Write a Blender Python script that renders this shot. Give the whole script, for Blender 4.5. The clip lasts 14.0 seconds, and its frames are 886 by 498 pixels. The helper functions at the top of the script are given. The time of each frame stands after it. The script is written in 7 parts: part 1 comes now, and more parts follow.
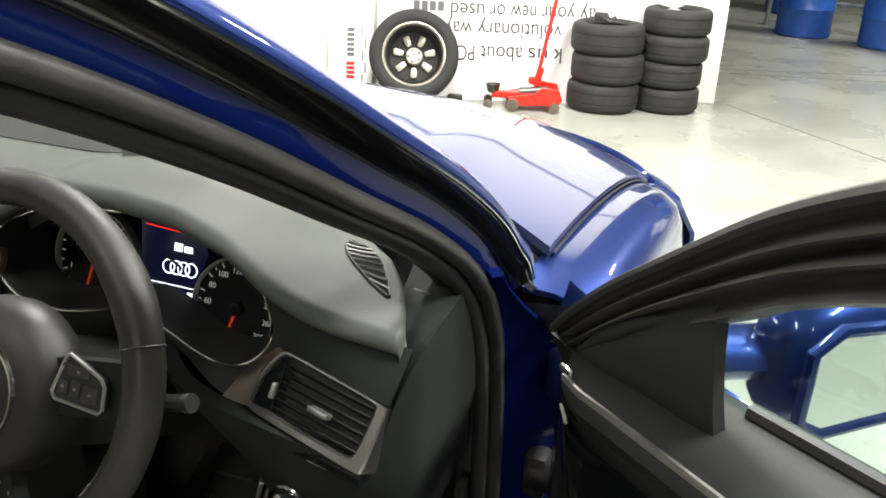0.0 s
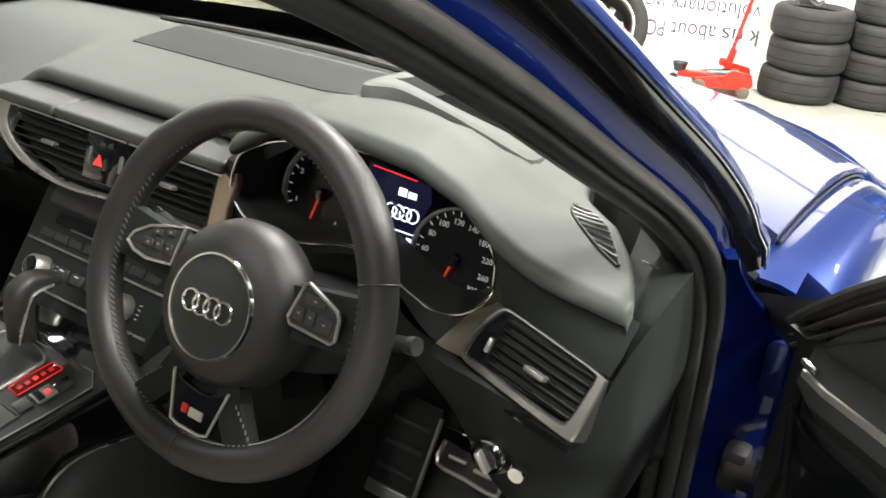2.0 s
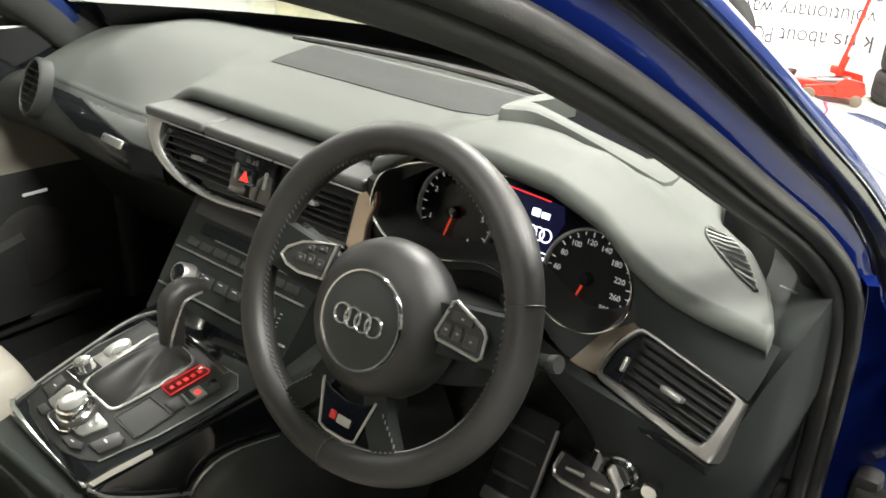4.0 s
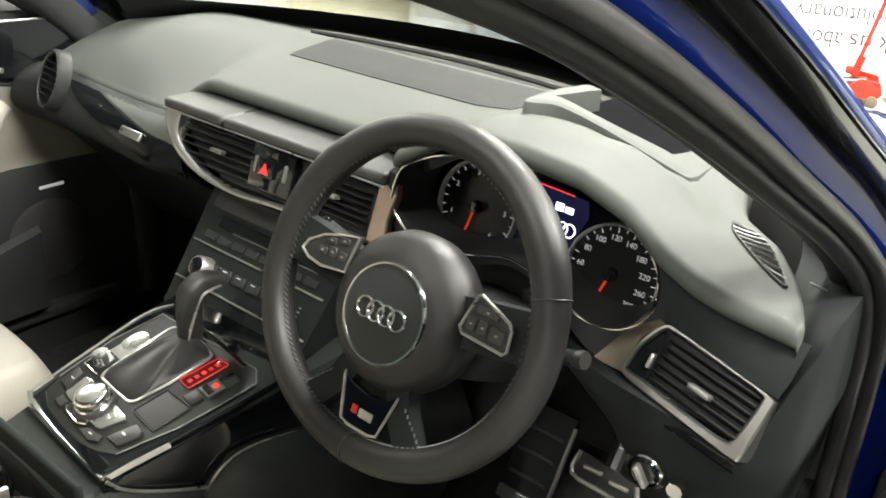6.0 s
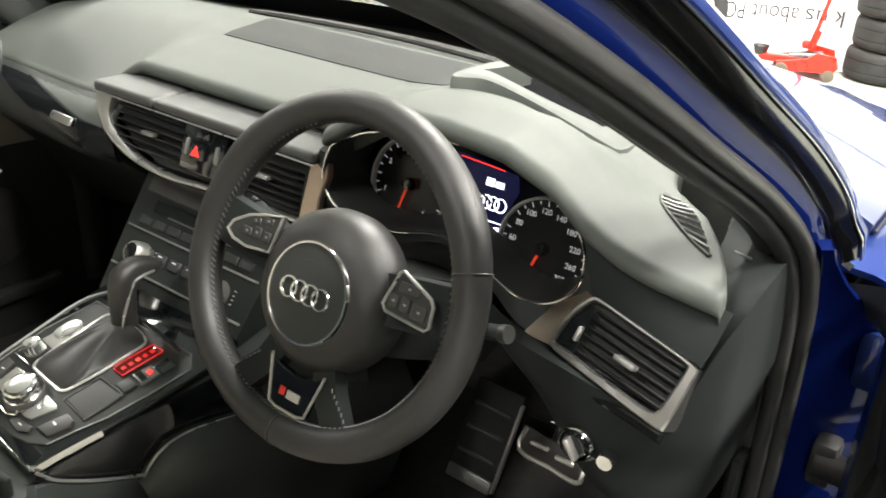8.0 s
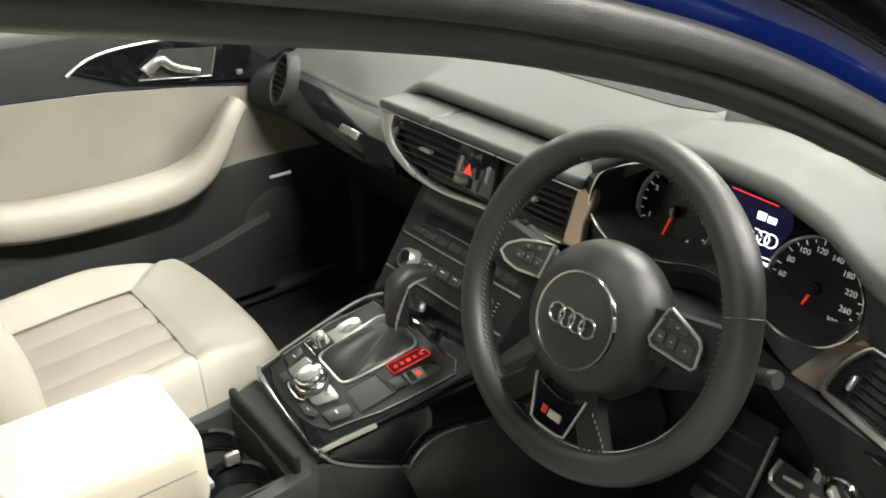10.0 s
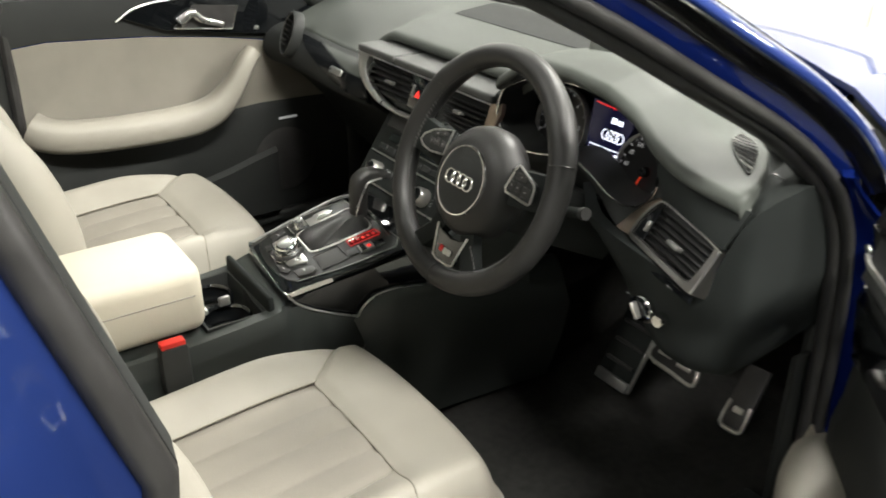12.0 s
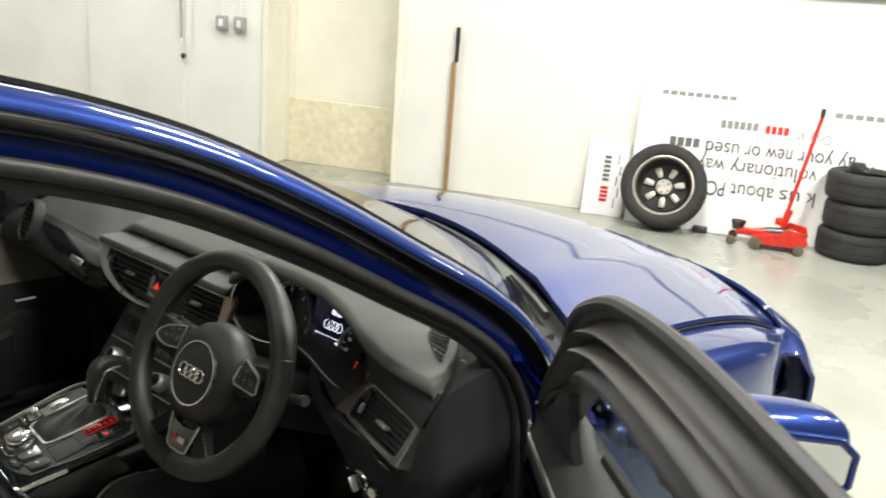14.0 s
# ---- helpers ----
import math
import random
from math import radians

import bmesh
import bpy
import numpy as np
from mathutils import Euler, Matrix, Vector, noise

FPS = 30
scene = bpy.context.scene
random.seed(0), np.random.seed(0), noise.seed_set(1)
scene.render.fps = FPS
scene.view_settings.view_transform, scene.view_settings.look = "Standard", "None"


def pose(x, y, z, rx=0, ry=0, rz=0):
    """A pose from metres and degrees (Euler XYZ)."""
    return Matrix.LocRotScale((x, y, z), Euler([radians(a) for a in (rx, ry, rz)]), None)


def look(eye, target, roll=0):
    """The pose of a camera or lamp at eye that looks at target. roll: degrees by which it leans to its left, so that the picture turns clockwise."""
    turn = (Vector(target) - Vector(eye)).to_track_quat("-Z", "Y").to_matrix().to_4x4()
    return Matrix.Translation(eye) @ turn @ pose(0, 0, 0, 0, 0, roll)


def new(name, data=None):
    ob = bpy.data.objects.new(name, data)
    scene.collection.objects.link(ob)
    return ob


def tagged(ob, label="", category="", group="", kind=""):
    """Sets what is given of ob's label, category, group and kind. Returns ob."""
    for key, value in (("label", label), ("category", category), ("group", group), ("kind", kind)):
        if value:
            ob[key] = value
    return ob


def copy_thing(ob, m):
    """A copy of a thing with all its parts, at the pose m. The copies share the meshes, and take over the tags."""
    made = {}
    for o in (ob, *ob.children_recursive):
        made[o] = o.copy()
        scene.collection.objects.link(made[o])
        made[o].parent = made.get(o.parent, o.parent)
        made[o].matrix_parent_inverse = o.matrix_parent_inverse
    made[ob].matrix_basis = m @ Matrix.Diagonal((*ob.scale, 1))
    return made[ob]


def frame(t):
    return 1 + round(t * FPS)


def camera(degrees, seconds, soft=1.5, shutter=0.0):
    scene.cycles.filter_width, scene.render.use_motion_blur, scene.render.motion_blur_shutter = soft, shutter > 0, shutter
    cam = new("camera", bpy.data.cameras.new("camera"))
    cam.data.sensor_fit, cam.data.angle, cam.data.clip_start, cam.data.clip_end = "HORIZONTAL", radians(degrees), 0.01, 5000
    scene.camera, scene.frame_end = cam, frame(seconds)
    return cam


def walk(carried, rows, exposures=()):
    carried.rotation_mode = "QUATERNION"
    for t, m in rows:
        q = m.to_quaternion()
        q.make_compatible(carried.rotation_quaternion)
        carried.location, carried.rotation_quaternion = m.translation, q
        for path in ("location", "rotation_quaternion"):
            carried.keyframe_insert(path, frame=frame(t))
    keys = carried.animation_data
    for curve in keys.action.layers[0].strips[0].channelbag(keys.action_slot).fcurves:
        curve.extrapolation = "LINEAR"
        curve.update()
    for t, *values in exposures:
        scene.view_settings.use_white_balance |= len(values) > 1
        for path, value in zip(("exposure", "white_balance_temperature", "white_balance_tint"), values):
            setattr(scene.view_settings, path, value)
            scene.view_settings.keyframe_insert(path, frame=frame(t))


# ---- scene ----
cam = camera(53.8, 14.0, soft=1.7, shutter=0.4)
PATH = [
    (0, 0.981, -0.472, 1.305, 67.81, -2.28, 21.31),
    (0.5, 0.975, -0.462, 1.294, 66.43, -2.00, 22.23),
    (1, 0.951, -0.462, 1.289, 65.11, -3.01, 26.74),
    (1.5, 0.919, -0.481, 1.286, 64.76, -3.87, 31.09),
    (2, 0.908, -0.494, 1.286, 65.12, -4.48, 32.96),
    (2.5, 0.891, -0.509, 1.289, 65.26, -4.25, 34.13),
    (3, 0.894, -0.516, 1.298, 65.12, -3.08, 35.23),
    (3.5, 0.892, -0.533, 1.311, 65.02, -2.83, 37.11),
    (3.7, 0.888, -0.540, 1.311, 65.03, -2.63, 38.08),
    (5.8, 0.859, -0.551, 1.303, 65.01, -3.62, 39.86),
    (6, 0.866, -0.548, 1.301, 64.93, -3.19, 39.47),
    (6.5, 0.889, -0.530, 1.294, 64.43, -2.90, 38.54),
    (7, 0.915, -0.506, 1.290, 64.09, -2.78, 37.37),
    (7.5, 0.913, -0.502, 1.290, 63.89, -2.84, 36.53),
    (8, 0.898, -0.515, 1.293, 63.97, -2.74, 37.20),
    (8.5, 0.888, -0.530, 1.299, 63.63, -1.56, 39.89),
    (9, 0.877, -0.543, 1.311, 63.07, -1.44, 42.92),
    (9.2, 0.871, -0.552, 1.322, 61.62, -0.55, 45.52),
    (11.3, 1.039, -0.553, 1.353, 65.31, 1.77, 58.04),
    (11.5, 1.090, -0.579, 1.333, 63.38, 1.06, 57.70),
    (12, 1.294, -0.661, 1.343, 63.58, -0.05, 55.85),
    (12.1, 1.307, -0.683, 1.355, 65.31, -1.41, 53.54),
    (12.5, 1.339, -0.696, 1.302, 67.78, -3.52, 50.08),
    (13, 1.386, -0.690, 1.368, 70.19, -1.31, 47.53),
    (13.5, 1.426, -0.693, 1.422, 72.88, -2.48, 44.13),
    (13.6, 1.424, -0.699, 1.433, 73.21, -2.39, 43.69),
    (14, 1.433, -0.706, 1.461, 73.97, -4.02, 41.01),
]
walk(cam, [(t, pose(x, y, z, rx, ry, rz)) for t, x, y, z, rx, ry, rz in PATH],
     exposures=[(0, 0.75), (1.0, 0.88), (2.5, 1.34), (5.8, 1.52), (9.2, 1.56), (11.5, 0.93), (12.5, 1.05), (13.0, 1.08), (13.5, 0.56), (14.0, 0.2)])

# ---- light ----
world = bpy.data.worlds.new("world")
scene.world = world
world.use_nodes = True
world.node_tree.nodes["Background"].inputs[0].default_value = (0.75, 0.85, 1.0, 1)
world.node_tree.nodes["Background"].inputs[1].default_value = 0.4


def area_lamp(name, place, target, size, power, color=(1, 1, 1)):
    data = bpy.data.lights.new(name, "AREA")
    data.shape, data.size, data.size_y = "RECTANGLE", size[0], size[1]
    data.energy, data.color = power, color
    ob = new(name, data)
    ob.matrix_world = look(place, target)
    return ob


# ---- materials ----
def mat(name, color, rough=0.5, metal=0.0, var=0.15, scale=18.0, bump=0.0, grain=400.0, coat=0.0, spec=0.5,
        dark=None, emit=None, power=0.0, sheen=0.0, rough_var=0.1):
    """Procedural surface: base colour with broad stains, fine grain as bump, roughness that varies."""
    m = bpy.data.materials.new(name)
    m.use_nodes = True
    nt = m.node_tree
    b = nt.nodes["Principled BSDF"]
    co = nt.nodes.new("ShaderNodeTexCoord")
    n1 = nt.nodes.new("ShaderNodeTexNoise")
    n1.inputs["Scale"].default_value, n1.inputs["Detail"].default_value = scale, 5
    nt.links.new(co.outputs["Object"], n1.inputs["Vector"])
    ramp = nt.nodes.new("ShaderNodeMapRange")
    ramp.inputs[1].default_value, ramp.inputs[2].default_value = 0.3, 0.7
    nt.links.new(n1.outputs[0], ramp.inputs[0])
    mix = nt.nodes.new("ShaderNodeMix")
    mix.data_type = "RGBA"
    dk = dark or tuple(c * (1 - var) for c in color)
    mix.inputs[6].default_value = (*dk, 1)
    mix.inputs[7].default_value = (*(min(1, c * (1 + var * 0.5)) for c in color), 1)
    nt.links.new(ramp.outputs[0], mix.inputs[0])
    nt.links.new(mix.outputs[2], b.inputs["Base Color"])
    n2 = nt.nodes.new("ShaderNodeTexNoise")
    n2.inputs["Scale"].default_value, n2.inputs["Detail"].default_value = grain, 3
    nt.links.new(co.outputs["Object"], n2.inputs["Vector"])
    rr = nt.nodes.new("ShaderNodeMapRange")
    rr.inputs[3].default_value, rr.inputs[4].default_value = max(0.02, rough - rough_var), min(1, rough + rough_var)
    nt.links.new(n1.outputs[0], rr.inputs[0])
    nt.links.new(rr.outputs[0], b.inputs["Roughness"])
    b.inputs["Metallic"].default_value = metal
    b.inputs["Specular IOR Level"].default_value = spec
    b.inputs["Coat Weight"].default_value = coat
    b.inputs["Coat Roughness"].default_value = 0.03
    b.inputs["Sheen Weight"].default_value = sheen
    if bump:
        bp = nt.nodes.new("ShaderNodeBump")
        bp.inputs["Strength"].default_value, bp.inputs["Distance"].default_value = bump, 0.002
        nt.links.new(n2.outputs[0], bp.inputs["Height"])
        nt.links.new(bp.outputs[0], b.inputs["Normal"])
    if emit:
        b.inputs["Emission Color"].default_value = (*emit, 1)
        b.inputs["Emission Strength"].default_value = power
    return m


def glass_mat(name, tint, rough=0.0):
    m = bpy.data.materials.new(name)
    m.use_nodes = True
    nt = m.node_tree
    nt.nodes.remove(nt.nodes["Principled BSDF"])
    lw = nt.nodes.new("ShaderNodeLayerWeight")
    pw = nt.nodes.new("ShaderNodeMath")
    pw.operation, pw.inputs[1].default_value = "POWER", 4.0
    nt.links.new(lw.outputs["Facing"], pw.inputs[0])
    fr = nt.nodes.new("ShaderNodeMath")
    fr.operation, fr.use_clamp = "MULTIPLY_ADD", True
    fr.inputs[1].default_value, fr.inputs[2].default_value = 0.9, 0.05
    nt.links.new(pw.outputs[0], fr.inputs[0])
    tr = nt.nodes.new("ShaderNodeBsdfTransparent")
    tr.inputs[0].default_value = (*tint, 1)
    gl = nt.nodes.new("ShaderNodeBsdfGlossy")
    gl.inputs["Roughness"].default_value = rough
    mx = nt.nodes.new("ShaderNodeMixShader")
    nt.links.new(fr.outputs[0], mx.inputs[0])
    nt.links.new(tr.outputs[0], mx.inputs[1])
    nt.links.new(gl.outputs[0], mx.inputs[2])
    nt.links.new(mx.outputs[0], nt.nodes["Material Output"].inputs[0])
    return m


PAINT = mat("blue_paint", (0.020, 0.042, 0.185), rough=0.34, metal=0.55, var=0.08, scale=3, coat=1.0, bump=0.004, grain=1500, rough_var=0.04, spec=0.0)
# Body blue darkened for shade in the door frame; also less glossy.
INPAINT = mat("shaded_blue_paint", (0.003, 0.009, 0.075), rough=0.45, metal=0.0, var=0.08, scale=3, coat=0.35, bump=0.01, grain=1500, spec=0.0)
RUBBER = mat("black_rubber", (0.036, 0.035, 0.034), rough=0.45, var=0.3, scale=30, bump=0.15, grain=900)
SOFT = mat("soft_black_plastic", (0.030, 0.032, 0.031), rough=0.56, var=0.12, scale=10, bump=0.14, grain=1100, spec=0.3)
# Dash-top base lightened for the light falling through the windscreen.
PAD = mat("lit_grained_dash_skin", (0.072, 0.079, 0.071), rough=0.6, var=0.1, scale=8, bump=0.15, grain=1200, spec=0.35)
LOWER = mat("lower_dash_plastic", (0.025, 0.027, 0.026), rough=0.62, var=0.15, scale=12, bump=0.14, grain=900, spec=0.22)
# Soft skin again, its base darkened for shaded faces.
DARKSOFT = mat("shaded_soft_skin", (0.020, 0.023, 0.022), rough=0.68, var=0.12, scale=10, bump=0.12, grain=1000, spec=0.12)
LEATHER = mat("black_leather", (0.0185, 0.0183, 0.0175), rough=0.46, var=0.15, scale=25, bump=0.16, grain=900)
# Seat leathers darkened for the roof's shade; the arm rest copy is lighter.
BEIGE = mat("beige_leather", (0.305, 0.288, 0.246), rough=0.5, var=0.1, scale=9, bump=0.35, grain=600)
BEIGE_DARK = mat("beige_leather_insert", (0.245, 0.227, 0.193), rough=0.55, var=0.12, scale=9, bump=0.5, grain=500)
CARPET = mat("black_carpet", (0.038, 0.038, 0.036), rough=0.95, var=0.25, scale=60, bump=1.0, grain=900, spec=0.1)
GLOSS = mat("gloss_black_trim", (0.006, 0.007, 0.008), rough=0.06, var=0.2, scale=6, coat=0.6, rough_var=0.02)
ALU = mat("brushed_aluminium", (0.62, 0.61, 0.58), rough=0.36, metal=0.85, var=0.1, scale=60, bump=0.1, grain=900)
CHROME = mat("polished_chrome", (0.78, 0.78, 0.77), rough=0.12, metal=1.0, var=0.05, rough_var=0.03)
DARKMETAL = mat("dark_metal", (0.12, 0.12, 0.12), rough=0.4, metal=0.9, var=0.3, bump=0.1)
WHITE = mat("white_wall_paint", (0.80, 0.79, 0.74), rough=0.7, var=0.06, scale=2.5, bump=0.15, grain=120)
BOARD = mat("white_printed_board", (0.82, 0.82, 0.81), rough=0.35, var=0.03, scale=4)
MOULDING = mat("gloss_black_moulding", (0.008, 0.008, 0.009), rough=0.16, var=0.2, scale=8, coat=0.5, rough_var=0.04)
TYRE = mat("tyre_rubber", (0.022, 0.022, 0.021), rough=0.75, var=0.4, scale=14, bump=0.5, grain=200)
REDPAINT = mat("red_enamel", (0.62, 0.025, 0.012), rough=0.3, var=0.25, scale=25, coat=0.3)
# Rubber base lightened to carry the lamps' reflections on the ridges.
FRAMESEAL = mat("lit_door_frame_seal", (0.095, 0.090, 0.084), rough=0.36, var=0.25, scale=20, bump=0.1, grain=900, spec=0.6)
GLASS = glass_mat("clear_glass", (0.93, 0.96, 0.94))
DOORGLASS = glass_mat("tinted_glass", (0.80, 0.88, 0.86))
MIRROR = mat("mirror_silver", (0.9, 0.92, 0.92), rough=0.03, metal=1.0, var=0.01, rough_var=0.01)
REDGLOW = mat("red_backlight", (0.3, 0.01, 0.01), emit=(1, 0.03, 0.02), power=0.7)
REDDIM = mat("dim_red_backlight", (0.2, 0.01, 0.01), emit=(1, 0.02, 0.02), power=0.25)
WHITEGLOW = mat("white_backlight", (0.5, 0.5, 0.5), emit=(0.85, 0.88, 1.0), power=1.1)
SCREEN = mat("display_blue_black", (0.004, 0.004, 0.02), rough=0.1, emit=(0.05, 0.05, 0.20), power=0.05)
DIAL = mat("dial_black", (0.012, 0.012, 0.013), rough=0.3, var=0.2)
INK = mat("print_ink", (0.05, 0.05, 0.055), rough=0.5)
REDINK = mat("red_print_ink", (0.65, 0.02, 0.02), rough=0.5)
GREYINK = mat("grey_print_ink", (0.25, 0.25, 0.25), rough=0.5)
RINGSILVER = mat("pale_dial_ring", (0.62, 0.62, 0.60), rough=0.35, metal=0.35)
STITCH = mat("grey_thread", (0.16, 0.16, 0.16), rough=0.8)
MARK = mat("pale_marking", (0.5, 0.5, 0.5), rough=0.5, emit=(0.8, 0.8, 0.8), power=0.12)


# ---- mesh helpers ----
def part(name, bm, material, parent=None, label="", smooth=40):
    me = bpy.data.meshes.new(name)
    bmesh.ops.recalc_face_normals(bm, faces=bm.faces)
    bm.to_mesh(me)
    bm.free()
    me.materials.append(material)
    if smooth:
        me.polygons.foreach_set("use_smooth", [True] * len(me.polygons))
        me.set_sharp_from_angle(angle=radians(smooth))
    ob = new(name, me)
    if parent:
        ob.parent = parent
    if label:
        ob["label"] = label
    return ob


def grid(rows, bm=None, loop=False):
    bm = bm or bmesh.new()
    vs = [[bm.verts.new(p) for p in r] for r in rows]
    for a, b in zip(vs, vs[1:]):
        n = len(a)
        for i in range(n if loop else n - 1):
            j = (i + 1) % n
            bm.faces.new((a[i], a[j], b[j], b[i]))
    return bm


def sheet(rows, thick, bm=None):
    """A shell from rows of points, thickened towards the side from which the rows run clockwise."""
    out = bm or bmesh.new()
    g = grid(rows)
    bmesh.ops.recalc_face_normals(g, faces=g.faces)
    bmesh.ops.solidify(g, geom=list(g.faces), thickness=thick)
    merge(out, g)
    return out


def merge(out, other, m=None):
    if m is not None:
        other.transform(m)
    me = bpy.data.meshes.new("scratch")
    other.to_mesh(me)
    other.free()
    out.from_mesh(me)
    bpy.data.meshes.remove(me)
    return out


def spline(pts, n=8, closed=False):
    """Catmull-Rom through the points."""
    P = [Vector(p) for p in pts]
    k = len(P)
    out = []
    for i in range(k if closed else k - 1):
        if closed:
            a, b, c, d = P[(i - 1) % k], P[i], P[(i + 1) % k], P[(i + 2) % k]
        else:
            a, b, c, d = P[max(i - 1, 0)], P[i], P[i + 1], P[min(i + 2, k - 1)]
        for s in range(n):
            t = s / n
            out.append(0.5 * ((2 * b) + (c - a) * t + (2 * a - 5 * b + 4 * c - d) * t * t + (3 * b - a - 3 * c + d) * t ** 3))
    if not closed:
        out.append(P[-1])
    return out


def sweep(path, section, up=(0, 0, 1), bm=None, closed=False, loop=True, cap=True, scale=None):
    """Carries a section (list of (side, up)) along a path; side = tangent x up."""
    bm = bm or bmesh.new()
    P = [Vector(p) for p in path]
    n = len(P)
    rows = []
    for i in range(n):
        if closed:
            t = P[(i + 1) % n] - P[i - 1]
        else:
            t = P[min(i + 1, n - 1)] - P[max(i - 1, 0)]
        t.normalize()
        u = Vector(up(i) if callable(up) else up)
        s = t.cross(u).normalized()
        v = s.cross(t).normalized()
        k = scale(i / max(1, n - 1)) if scale else 1
        rows.append([P[i] + s * a * k + v * b * k for a, b in section])
    if closed:
        rows.append(rows[0])
    g = bmesh.new()
    grid(rows, g, loop=loop)
    if closed:
        bmesh.ops.remove_doubles(g, verts=g.verts, dist=1e-6)
    elif cap and loop:
        m = len(section)
        g.verts.ensure_lookup_table()
        g.faces.new([g.verts[i] for i in range(m)][::-1])
        g.faces.new([g.verts[(n - 1) * m + i] for i in range(m)])
    return merge(bm, g)


def circle(r, n=10, ry=None):
    ry = ry or r
    return [(r * math.cos(2 * math.pi * i / n), ry * math.sin(2 * math.pi * i / n)) for i in range(n)]


def tube(path, r, n=8, bm=None, closed=False, up=(0, 0, 1), ry=None):
    P = [Vector(p) for p in path]
    d = (P[-1] - P[0]) if not closed else P[1] - P[0]
    if d.length and abs(d.normalized().dot(Vector(up) if not callable(up) else Vector((0, 0, 1)))) > 0.95 and not callable(up):
        up = (0.3, 1, 0.1)
    return sweep(path, circle(r, n, ry), up, bm, closed)


def rbox(size, at=(0, 0, 0), bevel=0.004, seg=2, m=None, bm=None):
    b = bmesh.new()
    bmesh.ops.create_cube(b, size=1)
    b.transform(Matrix.Translation(at) @ Matrix.Diagonal((*size, 1)))
    if bevel:
        bmesh.ops.bevel(b, geom=list(b.edges), offset=min(bevel, min(size) * 0.49), segments=seg, affect="EDGES", profile=0.5)
    if m is not None:
        b.transform(m)
    return merge(bm, b) if bm else b


def prism(poly, depth, m=None, bevel=0.0, seg=2, bm=None, z0=0.0):
    """A plate from a polygon in local x, y, from z0 to z0 + depth, placed by m."""
    b = bmesh.new()
    vs = [b.verts.new((p[0], p[1], z0)) for p in poly]
    f = b.faces.new(vs)
    r = bmesh.ops.extrude_face_region(b, geom=[f])
    bmesh.ops.translate(b, verts=[v for v in r["geom"] if isinstance(v, bmesh.types.BMVert)], vec=(0, 0, depth))
    if bevel:
        bmesh.ops.bevel(b, geom=[e for e in b.edges if abs(e.verts[0].co.z - e.verts[1].co.z) < 1e-7], offset=bevel, segments=seg, affect="EDGES", profile=0.5)
    if m is not None:
        b.transform(m)
    return merge(bm, b) if bm else b


def lathe(profile, n=32, m=None, bm=None):
    """Turns (radius, height) round local z."""
    rows = [[(r * math.cos(2 * math.pi * i / n), r * math.sin(2 * math.pi * i / n), h) for i in range(n)] for r, h in profile]
    b = grid(rows, loop=True)
    bmesh.ops.remove_doubles(b, verts=b.verts, dist=1e-6)
    if m is not None:
        b.transform(m)
    return merge(bm, b) if bm else b


def frame_at(origin, x, y):
    """A placement whose local x runs along x, local y near y."""
    x = Vector(x).normalized()
    z = x.cross(Vector(y)).normalized()
    y = z.cross(x)
    return Matrix(((x[0], y[0], z[0], origin[0]), (x[1], y[1], z[1], origin[1]), (x[2], y[2], z[2], origin[2]), (0, 0, 0, 1)))


def words(name, text, size, m, material, parent=None, label="", depth=0.0008, squeeze=1.0):
    cu = bpy.data.curves.new(name, "FONT")
    cu.body, cu.size, cu.extrude, cu.align_x, cu.align_y = text, size, depth, "LEFT", "BOTTOM"
    cu.space_character = 1.0
    ob = bpy.data.objects.new("scratch", cu)
    scene.collection.objects.link(ob)
    me = bpy.data.meshes.new_from_object(ob.evaluated_get(bpy.context.evaluated_depsgraph_get()))
    bpy.data.objects.remove(ob)
    me.transform(m @ Matrix.Diagonal((squeeze, 1, 1, 1)))
    me.materials.clear()
    me.materials.append(material)
    me.name = name
    out = new(name, me)
    if parent:
        out.parent = parent
    if label:
        out["label"] = label
    return out


def smooth01(v):
    v = max(0.0, min(1.0, v))
    return v * v * (3 - 2 * v)


# ---- the workshop ----
WALL_TURN = radians(22)
WU = Vector((math.cos(WALL_TURN), math.sin(WALL_TURN), 0))      # along the white wall
WN = Vector((math.sin(WALL_TURN), -math.cos(WALL_TURN), 0))     # out of it, towards the car
W0 = Vector((-1.916, 4.919, 0))
CEILING = 4.2


def on_wall(s, out, z):
    return W0 + WU * s + WN * out + Vector((0, 0, z))


def wall_frame(s, out, z):
    """Local x along the wall to the right, y up, z out of the wall."""
    return frame_at(on_wall(s, out, z), WU, (0, 0, 1))


FLOORMAT = mat("sealed_concrete_floor", (0.31, 0.32, 0.28), rough=0.28, var=0.22, scale=1.3, bump=0.06, grain=60, rough_var=0.12)
JOINT = mat("floor_joint_filler", (0.14, 0.14, 0.13), rough=0.7)
STEEL = mat("galvanised_steel", (0.42, 0.45, 0.46), rough=0.45, metal=0.7, var=0.25, scale=12)
BARREL = mat("blue_drum_plastic", (0.02, 0.09, 0.38), rough=0.4, var=0.2)
CEIL = mat("ceiling_sheet", (0.34, 0.35, 0.35), rough=0.8, var=0.08, scale=1.5)
LAMPGLOW = mat("lamp_diffuser", (0.9, 0.9, 0.9), emit=(1.0, 0.98, 0.93), power=9.0)
CREAM = mat("cream_wall_paint", (0.82, 0.79, 0.68), rough=0.7, var=0.08, scale=3)
WOODSTRIP = mat("bare_timber", (0.36, 0.22, 0.11), rough=0.6, var=0.35, scale=30, bump=0.4, grain=120)
GREYBOX = mat("grey_plastic", (0.35, 0.36, 0.35), rough=0.5, var=0.1)


